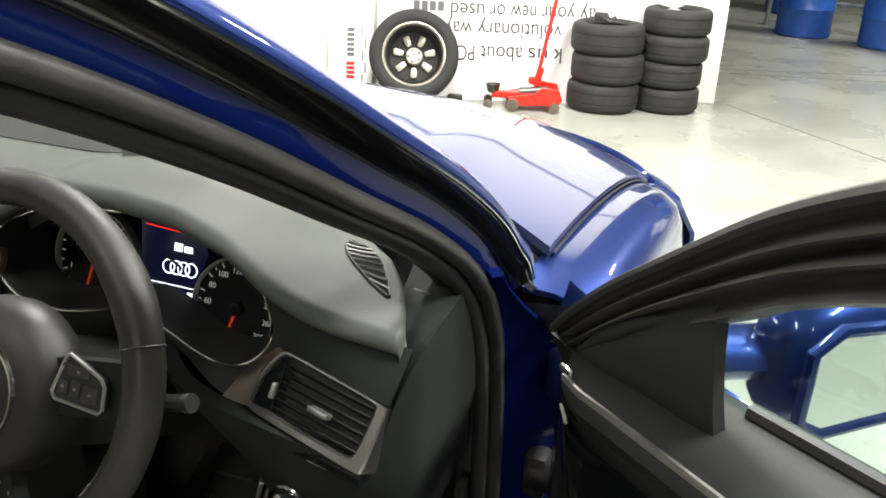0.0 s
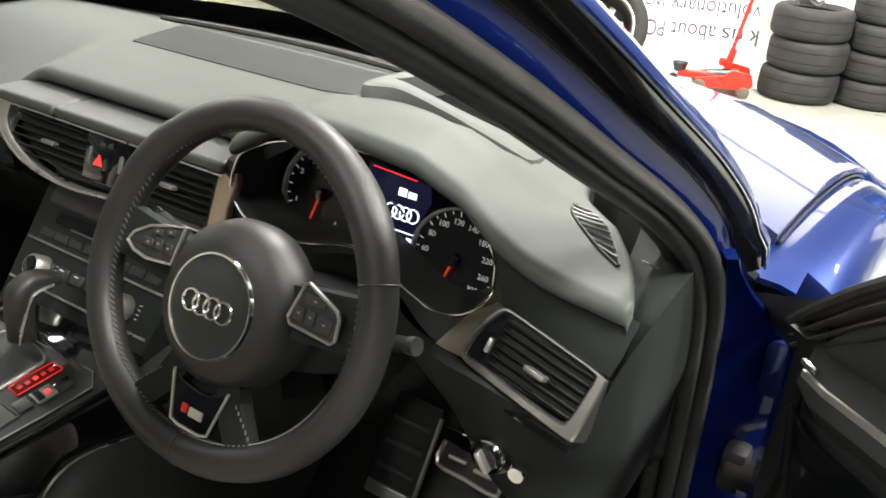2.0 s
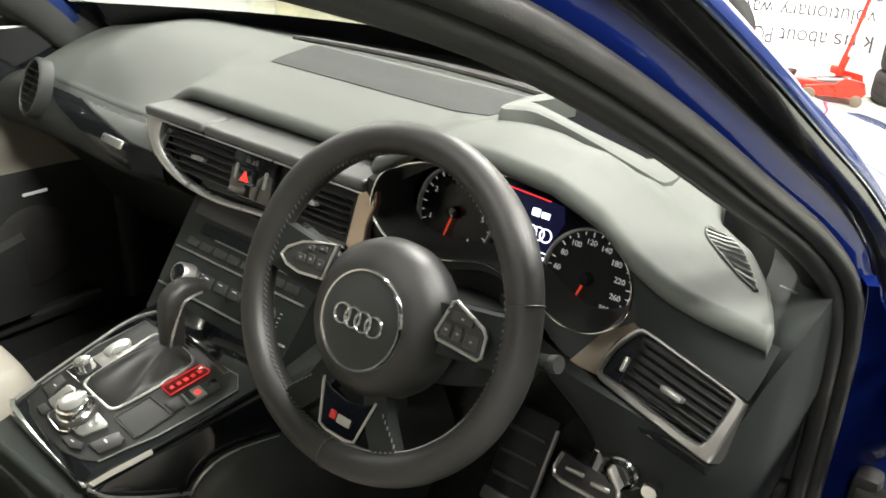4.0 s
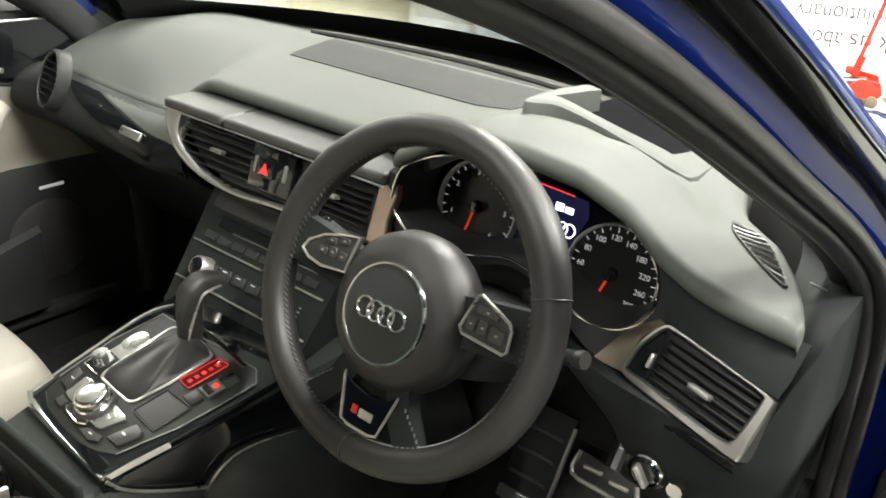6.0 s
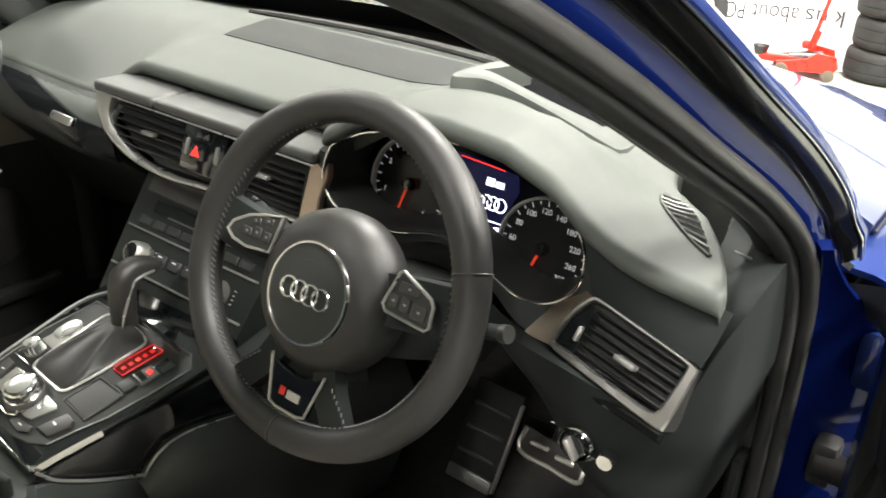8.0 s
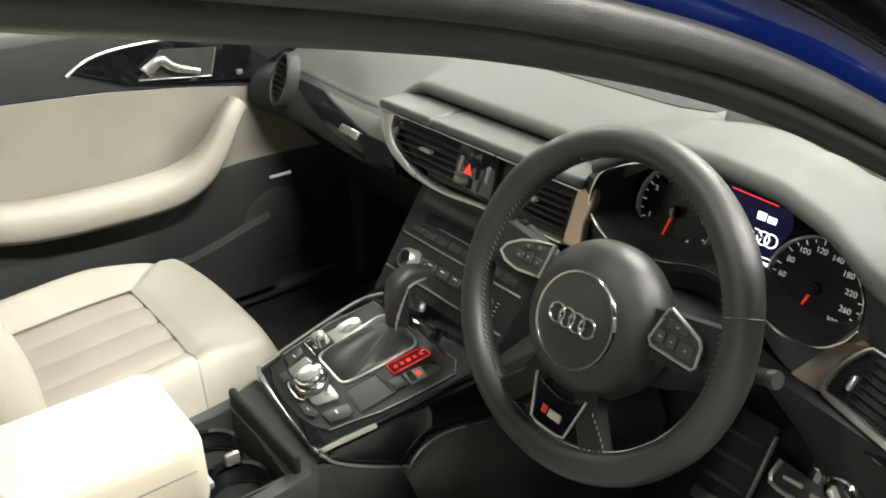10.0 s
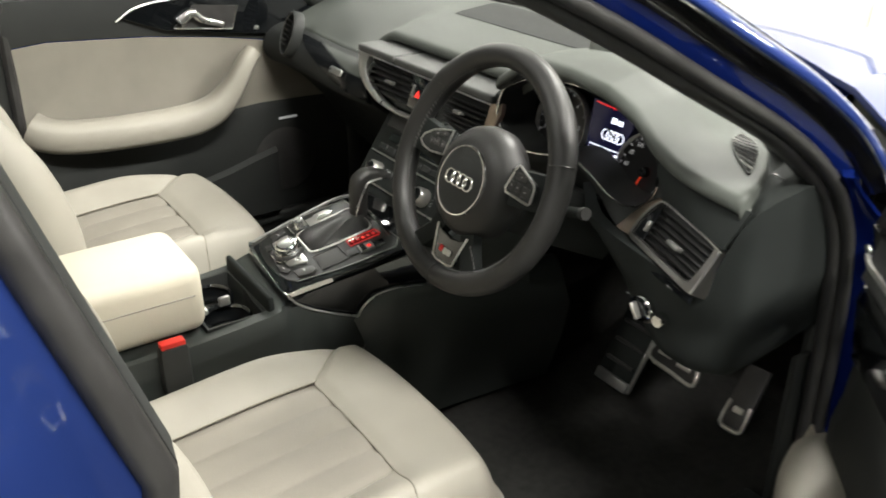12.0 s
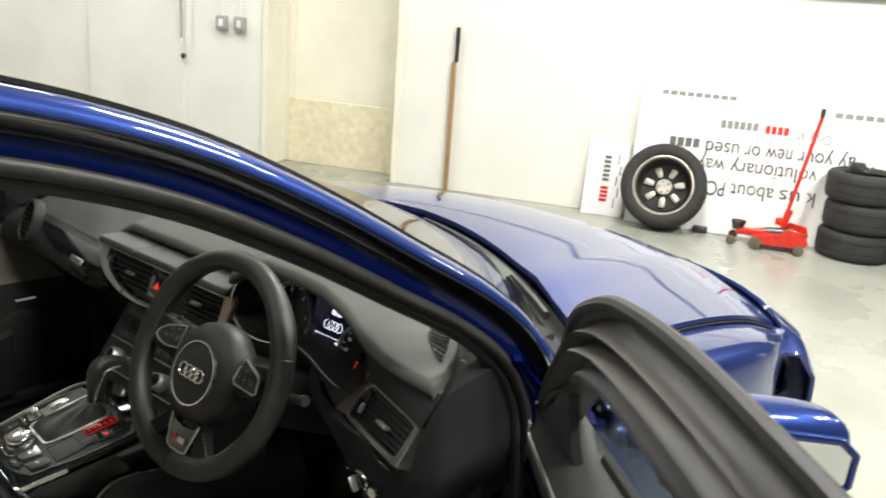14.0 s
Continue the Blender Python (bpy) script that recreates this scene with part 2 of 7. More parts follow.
def build_floor():
    bm = rbox((28, 30, 0.2), (0, 6, -0.1), 0)
    fl = part("floor", bm, FLOORMAT, smooth=0)
    tagged(fl, "pale green-grey sealed concrete workshop floor with stains", "floor", kind="structure")
    # saw-cut joints, running with and across the hall
    for a, b in (((-9, 3.52), (14, 8.7 + 4.2)), ((0.69, 5.94), (8, -2.2)), ((0.6, 7.24), (9, 9.7)), ((-9, -3.0), (12, -3.0))):
        a, b = Vector((*a, 0)), Vector((*b, 0))
        m = frame_at(a, b - a, Vector((0, 0, 1)).cross(b - a))
        j = part("floor_joint", prism([(0, -0.006), ((b - a).length, -0.006), ((b - a).length, 0.006), (0, 0.006)], 0.003, m), JOINT, fl)
    return fl


floor = build_floor()


def wall_block(name, s0, s1, z0, z1, label, material=WHITE, thick=0.3, back=0.0):
    bm = rbox((s1 - s0, z1 - z0, thick), ((s0 + s1) / 2, (z0 + z1) / 2, -thick / 2 - back), 0.004, 1, wall_frame(0, 0, 0))
    return tagged(part(name, bm, material), label, "wall", kind="structure")


# the white wall, with a doorway through it
wall_block("wall_north", -1.55, 2.71, 0, CEILING, "white painted workshop wall, bright in the lamplight")
wall_block("wall_north_lintel", -2.73, -1.55, 2.3, CEILING, "white painted wall over the doorway")
wall_block("wall_north_west", -9.5, -2.73, 0, CEILING, "white painted workshop wall with a flush door")
# passage behind the doorway
for s0, s1, name in ((-2.75, -2.65, "passage_wall"), (-1.63, -1.53, "passage_wall")):
    bm = rbox((0.08, 2.4, 0.3), ((s0 + s1) / 2, 1.2, -0.45), 0.003, 1, wall_frame(0, 0, 0))
    tagged(part(name, bm, CREAM), "cream painted side wall of the passage", "wall", kind="structure")
bm = rbox((1.4, 2.5, 0.1), (-2.14, 1.25, -0.42), 0.003, 1, wall_frame(0, 0, 0))
tagged(part("passage_wall_end", bm, CREAM), "cream painted end wall of the passage", "wall", kind="structure")
bm = rbox((1.1, 0.55, 0.05), (-2.14, 0.275, -0.32), 0.004, 1, wall_frame(0, 0, 0))
tagged(part("low_board", bm, mat("yellowish_board", (0.80, 0.74, 0.54), rough=0.6, var=0.15)), "yellowish low board standing in the doorway", "board")
for s in (-2.73, -1.55):
    bm = rbox((0.05, 2.3, 0.34), (s, 1.15, -0.15), 0.004, 1, wall_frame(0, 0, 0))
    tagged(part("door_trim", bm, CREAM), "cream painted door jamb", "trim", kind="structure")
# flush door with pull rod and lock, left of the doorway
door = tagged(new("door_1"), "white flush door with a long pull rod", "door", kind="structure")
part("door_leaf", rbox((0.95, 2.05, 0.03), (-4.0, 1.03, 0.012), 0.003, 1, wall_frame(0, 0, 0)), WHITE, door)
part("pull_rod", tube([on_wall(-3.5, 0.06, 0.99), on_wall(-3.5, 0.06, 1.6)], 0.012), GREYBOX, door)
part("lock", lathe([(0, 0.02), (0.018, 0.02), (0.024, 0.008), (0.024, 0)], 16, wall_frame(-3.5, 0.03, 0.84)), DARKMETAL, door)
# two switch boxes with their conduits
for s in (-3.13, -2.96):
    box = tagged(new("switch_box"), "small grey switch box with conduit on the white wall", "switch", group="switch boxes on the wall")
    part("housing", rbox((0.10, 0.12, 0.05), (s, 1.14, 0.025), 0.012, 3, wall_frame(0, 0, 0)), GREYBOX, box)
    part("rocker", rbox((0.04, 0.06, 0.012), (s, 1.14, 0.054), 0.004, 2, wall_frame(0, 0, 0)), BOARD, box)
    part("conduit", tube([on_wall(s, 0.015, 1.2), on_wall(s, 0.015, 3.9)], 0.01), BOARD, box)
# trunking along the wall
tagged(part("cable_trunking", rbox((4.2, 0.03, 0.04), (0.6, 1.66, 0.02), 0.004, 1, wall_frame(0, 0, 0)), GREYBOX), "thin grey cable trunking along the white wall", "trunking")
# timber strip leaning by the doorway
strip = tagged(new("timber_strip"), "bare timber strip with a black top leaning on the wall", "strip")
part("strip_body", rbox((0.035, 1.0, 0.02), (-1.095, 0.5, 0.03), 0.003, 1, wall_frame(0, 0, 0)), WOODSTRIP, strip)
part("strip_cap", rbox((0.03, 0.26, 0.02), (-1.078, 1.13, 0.03), 0.004, 1, wall_frame(0, 0, 0)), DARKMETAL, strip)


def plain_wall(name, a, b, label, material=WHITE):
    a, b = Vector((*a, 0)), Vector((*b, 0))
    m = frame_at(a, b - a, (0, 0, 1))
    bm = rbox(((b - a).length, CEILING, 0.25), ((b - a).length / 2, CEILING / 2, 0), 0, 1, m)
    tagged(part(name, bm, material, smooth=0), label, "wall", kind="structure")


GREYWALL = mat("grey_cladding", (0.30, 0.31, 0.32), rough=0.7, var=0.1, scale=2)
plain_wall("wall_far", (-13, 19), (13, 19), "grey clad end wall of the workshop", GREYWALL)
plain_wall("wall_east", (13, 19), (13, -8), "grey clad side wall of the workshop", GREYWALL)
plain_wall("wall_south", (13, -8), (-11, -8), "grey clad back wall of the workshop", GREYWALL)
plain_wall("wall_west", (-11, -8), (-11, 19), "white side wall of the workshop", WHITE)
bm = rbox((27, 28, 0.2), (0, 5.5, CEILING + 0.1), 0)
tagged(part("ceiling", bm, CEIL, smooth=0), "pale sheet ceiling of the workshop", "ceiling", kind="structure")


def batten(x, y, power, turn=0):
    lamp = tagged(new("ceiling_light"), "long white fluorescent batten under the ceiling", "ceiling light", group="ceiling lights")
    m = pose(x, y, CEILING - 0.35, 0, 0, turn)
    part("housing", rbox((0.34, 1.9, 0.07), (0, 0, 0.05), 0.01, 2, m), BOARD, lamp)
    part("diffuser", rbox((0.28, 1.8, 0.05), (0, 0, 0), 0.015, 3, m), LAMPGLOW, lamp)
    for dy in (-0.7, 0.7):
        part("hanger", tube([m @ Vector((0, dy, 0.08)), m @ Vector((0, dy, 0.36))], 0.004, 6), STEEL, lamp)
    area_lamp("lamp_light", m @ Vector((0, 0, -0.04)), m @ Vector((0, 0, -2)), (0.28, 1.8), power, (1.0, 0.97, 0.90)).rotation_euler.z += radians(turn)


POWER = 120
for lx, ly, k in ((-4.0, 2.2, 0.55), (-0.4, 3.0, 1.35), (2.6, 3.4, 1.9), (2.6, 0.2, 1.2), (-0.6, -2.6, 0.25), (2.6, -4.6, 0.3), (3.4, 9.5, 1.2), (-6.5, 0.8, 0.7)):
    batten(lx, ly, POWER * k)


# ---- things against the white wall ----
def leaning(s, out, h):
    """Placement for a board that stands at that distance from the wall and leans its top on it."""
    up = Vector((0, 0, 1)) * math.sqrt(h * h - out * out) - WN * out
    return frame_at(on_wall(s, out + 0.004, 0.0), WU, up)


banner = tagged(new("sign_board"), "large white printed sign board leaning upside down on the wall", "sign board")
BM = leaning(0.33, 0.16, 1.02)
part("panel", rbox((2.05, 1.02, 0.012), (1.025, 0.51, 0.006), 0.002, 1, BM), BOARD, banner)


def upside(x, y, lift=0.0135):
    """On the board, turned by half a turn: text starts at x and runs to the left."""
    return BM @ pose(x, y, lift, 0, 0, 180)


def line(text, start, end, mid, high, material):
    """One word after the other from start leftwards to end, upside down."""
    units = [len(w) + (0.3 if "w" in w or "u" in w else 0.0) - 0.35 * (w.count("l") + w.count("i") + w.count("t")) for w in text.split()]
    gap = 0.7
    step = (start - end) / (sum(units) + gap * (len(units) - 1))
    x = start
    for w, n in zip(text.split(), units):
        ob = words("lettering", w, high, upside(0, 0, 0.0), material, banner)
        flat = BM.inverted()
        xs = [(flat @ v.co).x for v in ob.data.vertices]
        k = n * step / (max(xs) - min(xs))
        ob.data.transform(BM @ pose(x, mid + high * 0.36, 0.0135) @ Matrix.Diagonal((k, 1, 1, 1)) @ pose(-max(xs), 0, 0) @ flat)
        x -= (n + gap) * step


DARKINK = mat("faded_print_ink", (0.13, 0.13, 0.135), rough=0.5)


def bars(start, end, mid, high, count, material):
    w = (start - end) / count
    for i in range(count):
        part("lettering_bar", rbox((w * 0.78, high, 0.0012), (end + (i + 0.5) * w, mid, 0.0135), 0, 1, BM), material, banner)


line("ay your new or used", 1.46, 0.49, 0.615, 0.145, INK)
bars(0.45, 0.235, 0.612, 0.062, 4, DARKINK)
line("volutionary way", 1.24, 0.455, 0.495, 0.145, INK)
line("k us about PC", 1.25, 0.545, 0.34, 0.145, INK)
line("Only at", 1.29, 1.065, 0.745, 0.10, GREYINK)
bars(1.02, 0.86, 0.757, 0.055, 4, REDINK)
bars(0.82, 0.565, 0.765, 0.055, 6, GREYINK)
bars(0.65, 0.135, 0.945, 0.03, 9, GREYINK)
bars(1.66, 1.28, 0.90, 0.035, 6, GREYINK)

small = tagged(new("sign_board"), "narrow white sign board with red print leaning on the wall", "sign board")
SM = leaning(0.0, 0.1, 0.55)
part("panel", rbox((0.30, 0.55, 0.01), (0.15, 0.275, 0.005), 0.002, 1, SM), BOARD, small)
for i in range(4):
    part("lettering_bar", rbox((0.055, 0.022, 0.0012), (0.15, 0.115 + 0.03 * i, 0.011), 0, 1, SM), REDINK, small)
for i in range(6):
    part("lettering_bar", rbox((0.050, 0.024, 0.0012), (0.15, 0.265 + 0.033 * i, 0.011), 0, 1, SM), DARKINK, small)
for i in range(5):
    part("lettering_bar", rbox((0.010, 0.07, 0.0012), (0.23 + (i % 2) * 0.02, 0.10 + i * 0.08, 0.011), 0, 1, SM), GREYINK, small)


def tyre_mesh(R=0.33, r_in=0.225, w=0.225, n=56):
    """A road tyre round local z: bulged walls, tread with grooves."""
    h = w / 2
    prof = [(r_in, -h * 0.72), (r_in + 0.010, -h * 0.86), (r_in + 0.03, -h * 0.98), (R - 0.045, -h), (R - 0.024, -h * 0.93), (R - 0.010, -h * 0.82), (R - 0.003, -h * 0.68)]
    for g in (-0.33, 0.33):
        prof += [(R, h * (g - 0.16)), (R, h * (g - 0.03)), (R - 0.003, h * (g - 0.02)), (R - 0.003, h * (g + 0.02)), (R, h * (g + 0.03)), (R, h * (g + 0.16))]
    prof += [(R - 0.003, h * 0.68), (R - 0.010, h * 0.82), (R - 0.024, h * 0.93), (R - 0.045, h), (r_in + 0.03, h * 0.98), (r_in + 0.010, h * 0.86), (r_in, h * 0.72), (r_in + 0.02, h * 0.5), (r_in + 0.06, 0), (r_in + 0.02, -h * 0.5), (r_in, -h * 0.72)]
    return lathe(prof, n)


# alloy wheel leaning on the boards
PALEALLOY = mat("dusty_pale_alloy", (0.66, 0.62, 0.54), rough=0.38, metal=0.55, var=0.15, scale=20)


DARKBARREL = mat("dark_barrel_metal", (0.035, 0.033, 0.030), rough=0.6, metal=0.3, var=0.3, scale=25)


def alloy_wheel(m, name="spare_wheel", label="loose alloy wheel with black tyre leaning on the boards"):
    wheel = tagged(new(name), label, "wheel")
    b = tyre_mesh(0.295, 0.198, 0.19)
    b.transform(m)
    part("tyre", b, TYRE, wheel)
    barrel = lathe([(0.198, -0.07), (0.205, -0.065), (0.202, 0.055), (0.211, 0.068), (0.211, 0.080), (0.202, 0.082), (0.194, 0.074), (0.187, 0.03), (0.178, -0.05), (0.176, -0.07), (0.198, -0.07)], 48, m)
    part("rim", barrel, PALEALLOY, wheel, "pale alloy rim with a bright lip")
    part("barrel", lathe([(0.186, 0.062), (0.182, 0.02), (0.176, -0.05), (0.160, -0.072), (0.0, -0.074)], 40, m), DARKBARREL, wheel, "dark inside of the wheel")
    # Pale petals stand in for the bright openings between the dark spokes.
    for k in range(7):
        a = 360 * (k + 0.25) / 7
        petal = prism([(0.072, -0.014), (0.095, -0.021), (0.135, -0.023), (0.143, -0.016), (0.143, 0.016), (0.135, 0.023), (0.095, 0.021), (0.072, 0.014)], 0.016, m @ pose(0, 0, -0.068, 0, 0, a), 0.005, 2)
        part("spoke", petal, PALEALLOY, wheel)
    part("hub_cap", lathe([(0, -0.040), (0.016, -0.040), (0.018, -0.030), (0.050, -0.030), (0.056, -0.036), (0.058, -0.075)], 24, m), PALEALLOY, wheel)
    for k in range(5):
        a = 2 * math.pi * (k + 0.5) / 5
        part("bolt_hole", lathe([(0, -0.026), (0.007, -0.027), (0.008, -0.04)], 10, m @ pose(0.038 * math.cos(a), 0.038 * math.sin(a), 0)), DARKMETAL, wheel)
    return wheel


lean = radians(17)
axis = (WN * math.cos(lean) + Vector((0, 0, 1)) * math.sin(lean))
centre = on_wall(0.585, 0.262, 0.0) + Vector((0, 0, 0.295 * math.cos(lean) + 0.075 * math.sin(lean)))
alloy_wheel(frame_at(centre, WU, axis.cross(WU)))
tagged(part("rubber_wedge", rbox((0.10, 0.045, 0.06), (0, 0.0225, 0), 0.012, 3, wall_frame(0.87, 0.20, 0)), RUBBER), "small dark rubber wedge on the floor beside the wheel", "wedge")
tagged(part("paper_scrap", prism([(0, 0), (0.05, 0.01), (0.045, 0.04), (-0.005, 0.035)], 0.002, pose(-0.55, 4.3, 0)), BOARD), "small white paper scrap on the concrete floor", "paper")

# stacks of tyres
for (cx, cy), count, rad, wide in (((-0.09, 5.37), 3, 0.238, 0.19), ((0.285, 5.575), 4, 0.222, 0.168)):
    b = tyre_mesh(rad, rad * 0.64, wide * 1.02)
    proto = None
    for k in range(count):
        dx, dy = (0.010 * math.sin(3.1 * k + cx * 9) + 0.010 * k * (cx > 0), 0.010 * math.cos(2.3 * k + cy))
        m = pose(cx + dx, cy + dy, wide * (0.51 + k), 0, 0, 37 * k)
        if proto is None:
            proto = tagged(part("tyre", b, TYRE), "used black car tyre lying in a stack on the floor", "tyre", group="stacked tyres")
            proto.matrix_basis = m
        else:
            copy_thing(proto, m)
# a black strap and valve tool on the first stack
cable = tagged(new("air_hose"), "coil of black hose lying on the tyre stack", "hose")
pts = [Vector((-0.10 + 0.05 * math.cos(a * 0.7) * (1 + 0.2 * math.sin(a)), 5.26 + 0.04 * math.sin(a * 0.7), 0.588 + 0.012 * (1 + math.sin(2.3 * a)))) for a in np.linspace(0, 14, 60)]
part("hose", tube(pts, 0.011, 8), RUBBER, cable)
part("nozzle", rbox((0.09, 0.05, 0.06), (-0.13, 5.24, 0.612), 0.015, 2), RUBBER, cable)


# trolley jack
def trolley_jack():
    jack = tagged(new("trolley_jack"), "red trolley jack with upright handle on the floor", "jack")
    a, b = Vector((-0.79, 5.03, 0)), Vector((-0.36, 5.17, 0))
    m = frame_at(a, b - a, (0, 0, 1))      # local x along, y up, z across
    L = (b - a).length
    for z in (-0.12, 0.105):
        part("side_plate", prism([(0.13, 0.035), (L, 0.045), (L + 0.03, 0.08), (L + 0.01, 0.145), (L - 0.1, 0.165), (0.3, 0.12), (0.13, 0.09)], 0.015, m, 0.003, 1, z0=z), REDPAINT, jack)
    part("bed", rbox((0.3, 0.02, 0.2), (L - 0.17, 0.06, 0), 0.004, 1, m), REDPAINT, jack)
    part("lift_arm", rbox((0.30, 0.045, 0.07), (0.17, 0.085, 0), 0.012, 2, m), REDPAINT, jack)
    part("saddle", lathe([(0, 0.02), (0.045, 0.02), (0.05, 0.035), (0.035, -0.02), (0, -0.02)], 16, m @ pose(0.03, 0.115, 0, -90)), DARKMETAL, jack)
    part("cylinder", tube([m @ Vector((0.2, 0.10, 0)), m @ Vector((L - 0.06, 0.12, 0))], 0.032, 12), DARKMETAL, jack)
    for x, r, z in ((0.16, 0.042, 0.135), (0.16, 0.042, -0.135), (L - 0.02, 0.035, 0.14), (L - 0.02, 0.035, -0.14), (0.0, 0.03, 0.09), (0.0, 0.03, -0.09)):
        part("caster", lathe([(0, 0.017), (r * 0.5, 0.017), (r * 0.95, 0.013), (r, 0.006), (r, -0.006), (r * 0.95, -0.013), (r * 0.5, -0.017), (0, -0.017)], 18, m @ pose(x, r, z)), mat("worn_caster", (0.12, 0.095, 0.07), rough=0.5) if "worn_caster" not in bpy.data.materials else bpy.data.materials["worn_caster"], jack)
    part("axle", tube([m @ Vector((0.16, 0.042, -0.15)), m @ Vector((0.16, 0.042, 0.15))], 0.012), DARKMETAL, jack)
    base = m @ Vector((L - 0.14, 0.15, 0))
    part("handle_socket", tube([base, base + Vector((0.02, 0.02, 0.12))], 0.024, 10), REDPAINT, jack)
    part("pump_knob", rbox((0.05, 0.05, 0.05), (L - 0.17, 0.185, 0), 0.015, 2, m), REDPAINT, jack)
    part("handle", tube([base + Vector((0.01, 0.01, 0.1)), Vector((-0.372, 5.13, 0.90))], 0.013, 10), REDPAINT, jack)
    part("grip", tube([Vector((-0.372, 5.13, 0.90)), Vector((-0.371, 5.13, 0.955))], 0.015, 10), RUBBER, jack)


trolley_jack()


# ---- the far part of the workshop ----
def drum(x, y):
    d = tagged(new("oil_drum"), "blue plastic drum standing on the workshop floor", "drum", group="blue drums")
    part("body", lathe([(0, 0), (0.27, 0), (0.29, 0.02), (0.29, 0.28), (0.30, 0.30), (0.29, 0.32), (0.29, 0.58), (0.30, 0.60), (0.29, 0.62), (0.29, 0.86), (0.27, 0.89), (0, 0.885)], 28, pose(x, y, 0)), BARREL, d)
    part("rim", lathe([(0.275, 0.87), (0.295, 0.88), (0.295, 0.9), (0.275, 0.905), (0.265, 0.89)], 28, pose(x, y, 0)), BARREL, d)
    part("bung", lathe([(0, 0.91), (0.03, 0.91), (0.035, 0.885)], 12, pose(x + 0.15, y, 0)), DARKMETAL, d)


drum(1.15, 10.2)
drum(1.98, 9.75)
drum(0.95, 12.4)
for k in range(3):
    rack = tagged(new("steel_barrier"), "grey steel tube barrier on two posts", "barrier", group="steel barriers")
    x0, y0 = 0.75 + k * 1.35, 10.9 - 0.45 * k
    for dx in (0, 1.25):
        part("post", tube([(x0 + dx, y0 - dx / 3, 0), (x0 + dx, y0 - dx / 3, 1.05)], 0.03, 10), STEEL, rack)
        part("foot", rbox((0.16, 0.16, 0.012), (x0 + dx, y0 - dx / 3, 0.006), 0.003, 1), STEEL, rack)
    for z in (0.32, 0.68, 1.02):
        part("rail", tube([(x0, y0, z), (x0 + 1.25, y0 - 1.25 / 3, z)], 0.025, 10), STEEL, rack)
cab = tagged(new("machine_cabinet"), "pale grey machine cabinet with a white hose", "cabinet")
part("body", rbox((0.7, 0.6, 1.1), (2.62, 9.5, 0.60), 0.03, 3), GREYBOX, cab)
part("door", rbox((0.6, 0.02, 0.9), (2.62, 9.19, 0.62), 0.008, 2), BOARD, cab)
part("hose", tube(spline([(2.28, 9.3, 0.75), (2.15, 9.2, 0.5), (2.1, 9.18, 0.2), (2.22, 9.1, 0.05)], 8), 0.022, 8), BOARD, cab)
for dx in (-0.28, 0.28):
    part("caster", lathe([(0, 0.02), (0.05, 0.02), (0.055, 0), (0.05, -0.02), (0, -0.02)], 14, pose(2.62 + dx, 9.25, 0.055, 90)), RUBBER, cab)


# ---- the car ----
car = tagged(new("car"), "dark blue saloon car with an open door and beige seats", "car")


def P3(x, y, z):
    return Vector((x, y, z))


# edge of the driver's door opening, from the sill up the pillar to the roof rail: (y, z)
EDGE = [(0.385, 0.36), (0.38, 0.52), (0.37, 0.70), (0.355, 0.80), (0.332, 0.87), (0.28, 0.945), (0.20, 1.01), (0.08, 1.08), (-0.05, 1.154), (-0.19, 1.222), (-0.31, 1.264), (-0.42, 1.291), (-0.60, 1.325), (-0.76, 1.333)]


def side_x(z):
    return 0.745 - 0.22 * max(0.0, z - 0.93)


INSET = (0, 0, 0, 0, 0, 0.001, 0.003, 0.006, 0.010, 0.011, 0.010, 0.008, 0.004, 0)
EDGE_PATH = spline([(side_x(z) - i, y, z) for (y, z), i in zip(EDGE, INSET)], 6)


def edge_sweep(section, side=1, path=None):
    """Section points are (forward/up away from the opening, outwards)."""
    path = path or EDGE_PATH
    rows = []
    n = len(path)
    for i in range(n):
        t = (path[min(i + 1, n - 1)] - path[max(i - 1, 0)]).normalized()
        out = Vector((1, 0, 0.22 if path[i].z > 0.93 else 0.0)).normalized()
        away = out.cross(t).normalized()
        if away.dot(Vector((0, 1, 0.6))) < 0:
            away = -away
        out = (out - t * out.dot(t)).normalized()
        rows.append([path[i] + away * a + out * b for a, b in section])
    if side < 0:
        rows = [[Vector((-p.x, p.y, p.z)) for p in r] for r in rows]
    return rows


def swept(name, section, material, side=1, label="", path=None):
    bm = grid(edge_sweep(section, side, path), loop=True)
    bm.verts.ensure_lookup_table()
    m, n = len(section), len(bm.verts)
    bm.faces.new([bm.verts[i] for i in range(m)])
    bm.faces.new([bm.verts[n - m + i] for i in range(m)])
    return part(name, bm, material, car, label)


def ring(ca, cb, r, n=10):
    return [(ca + r * math.cos(2 * math.pi * i / n), cb + r * math.sin(2 * math.pi * i / n)) for i in range(n)]


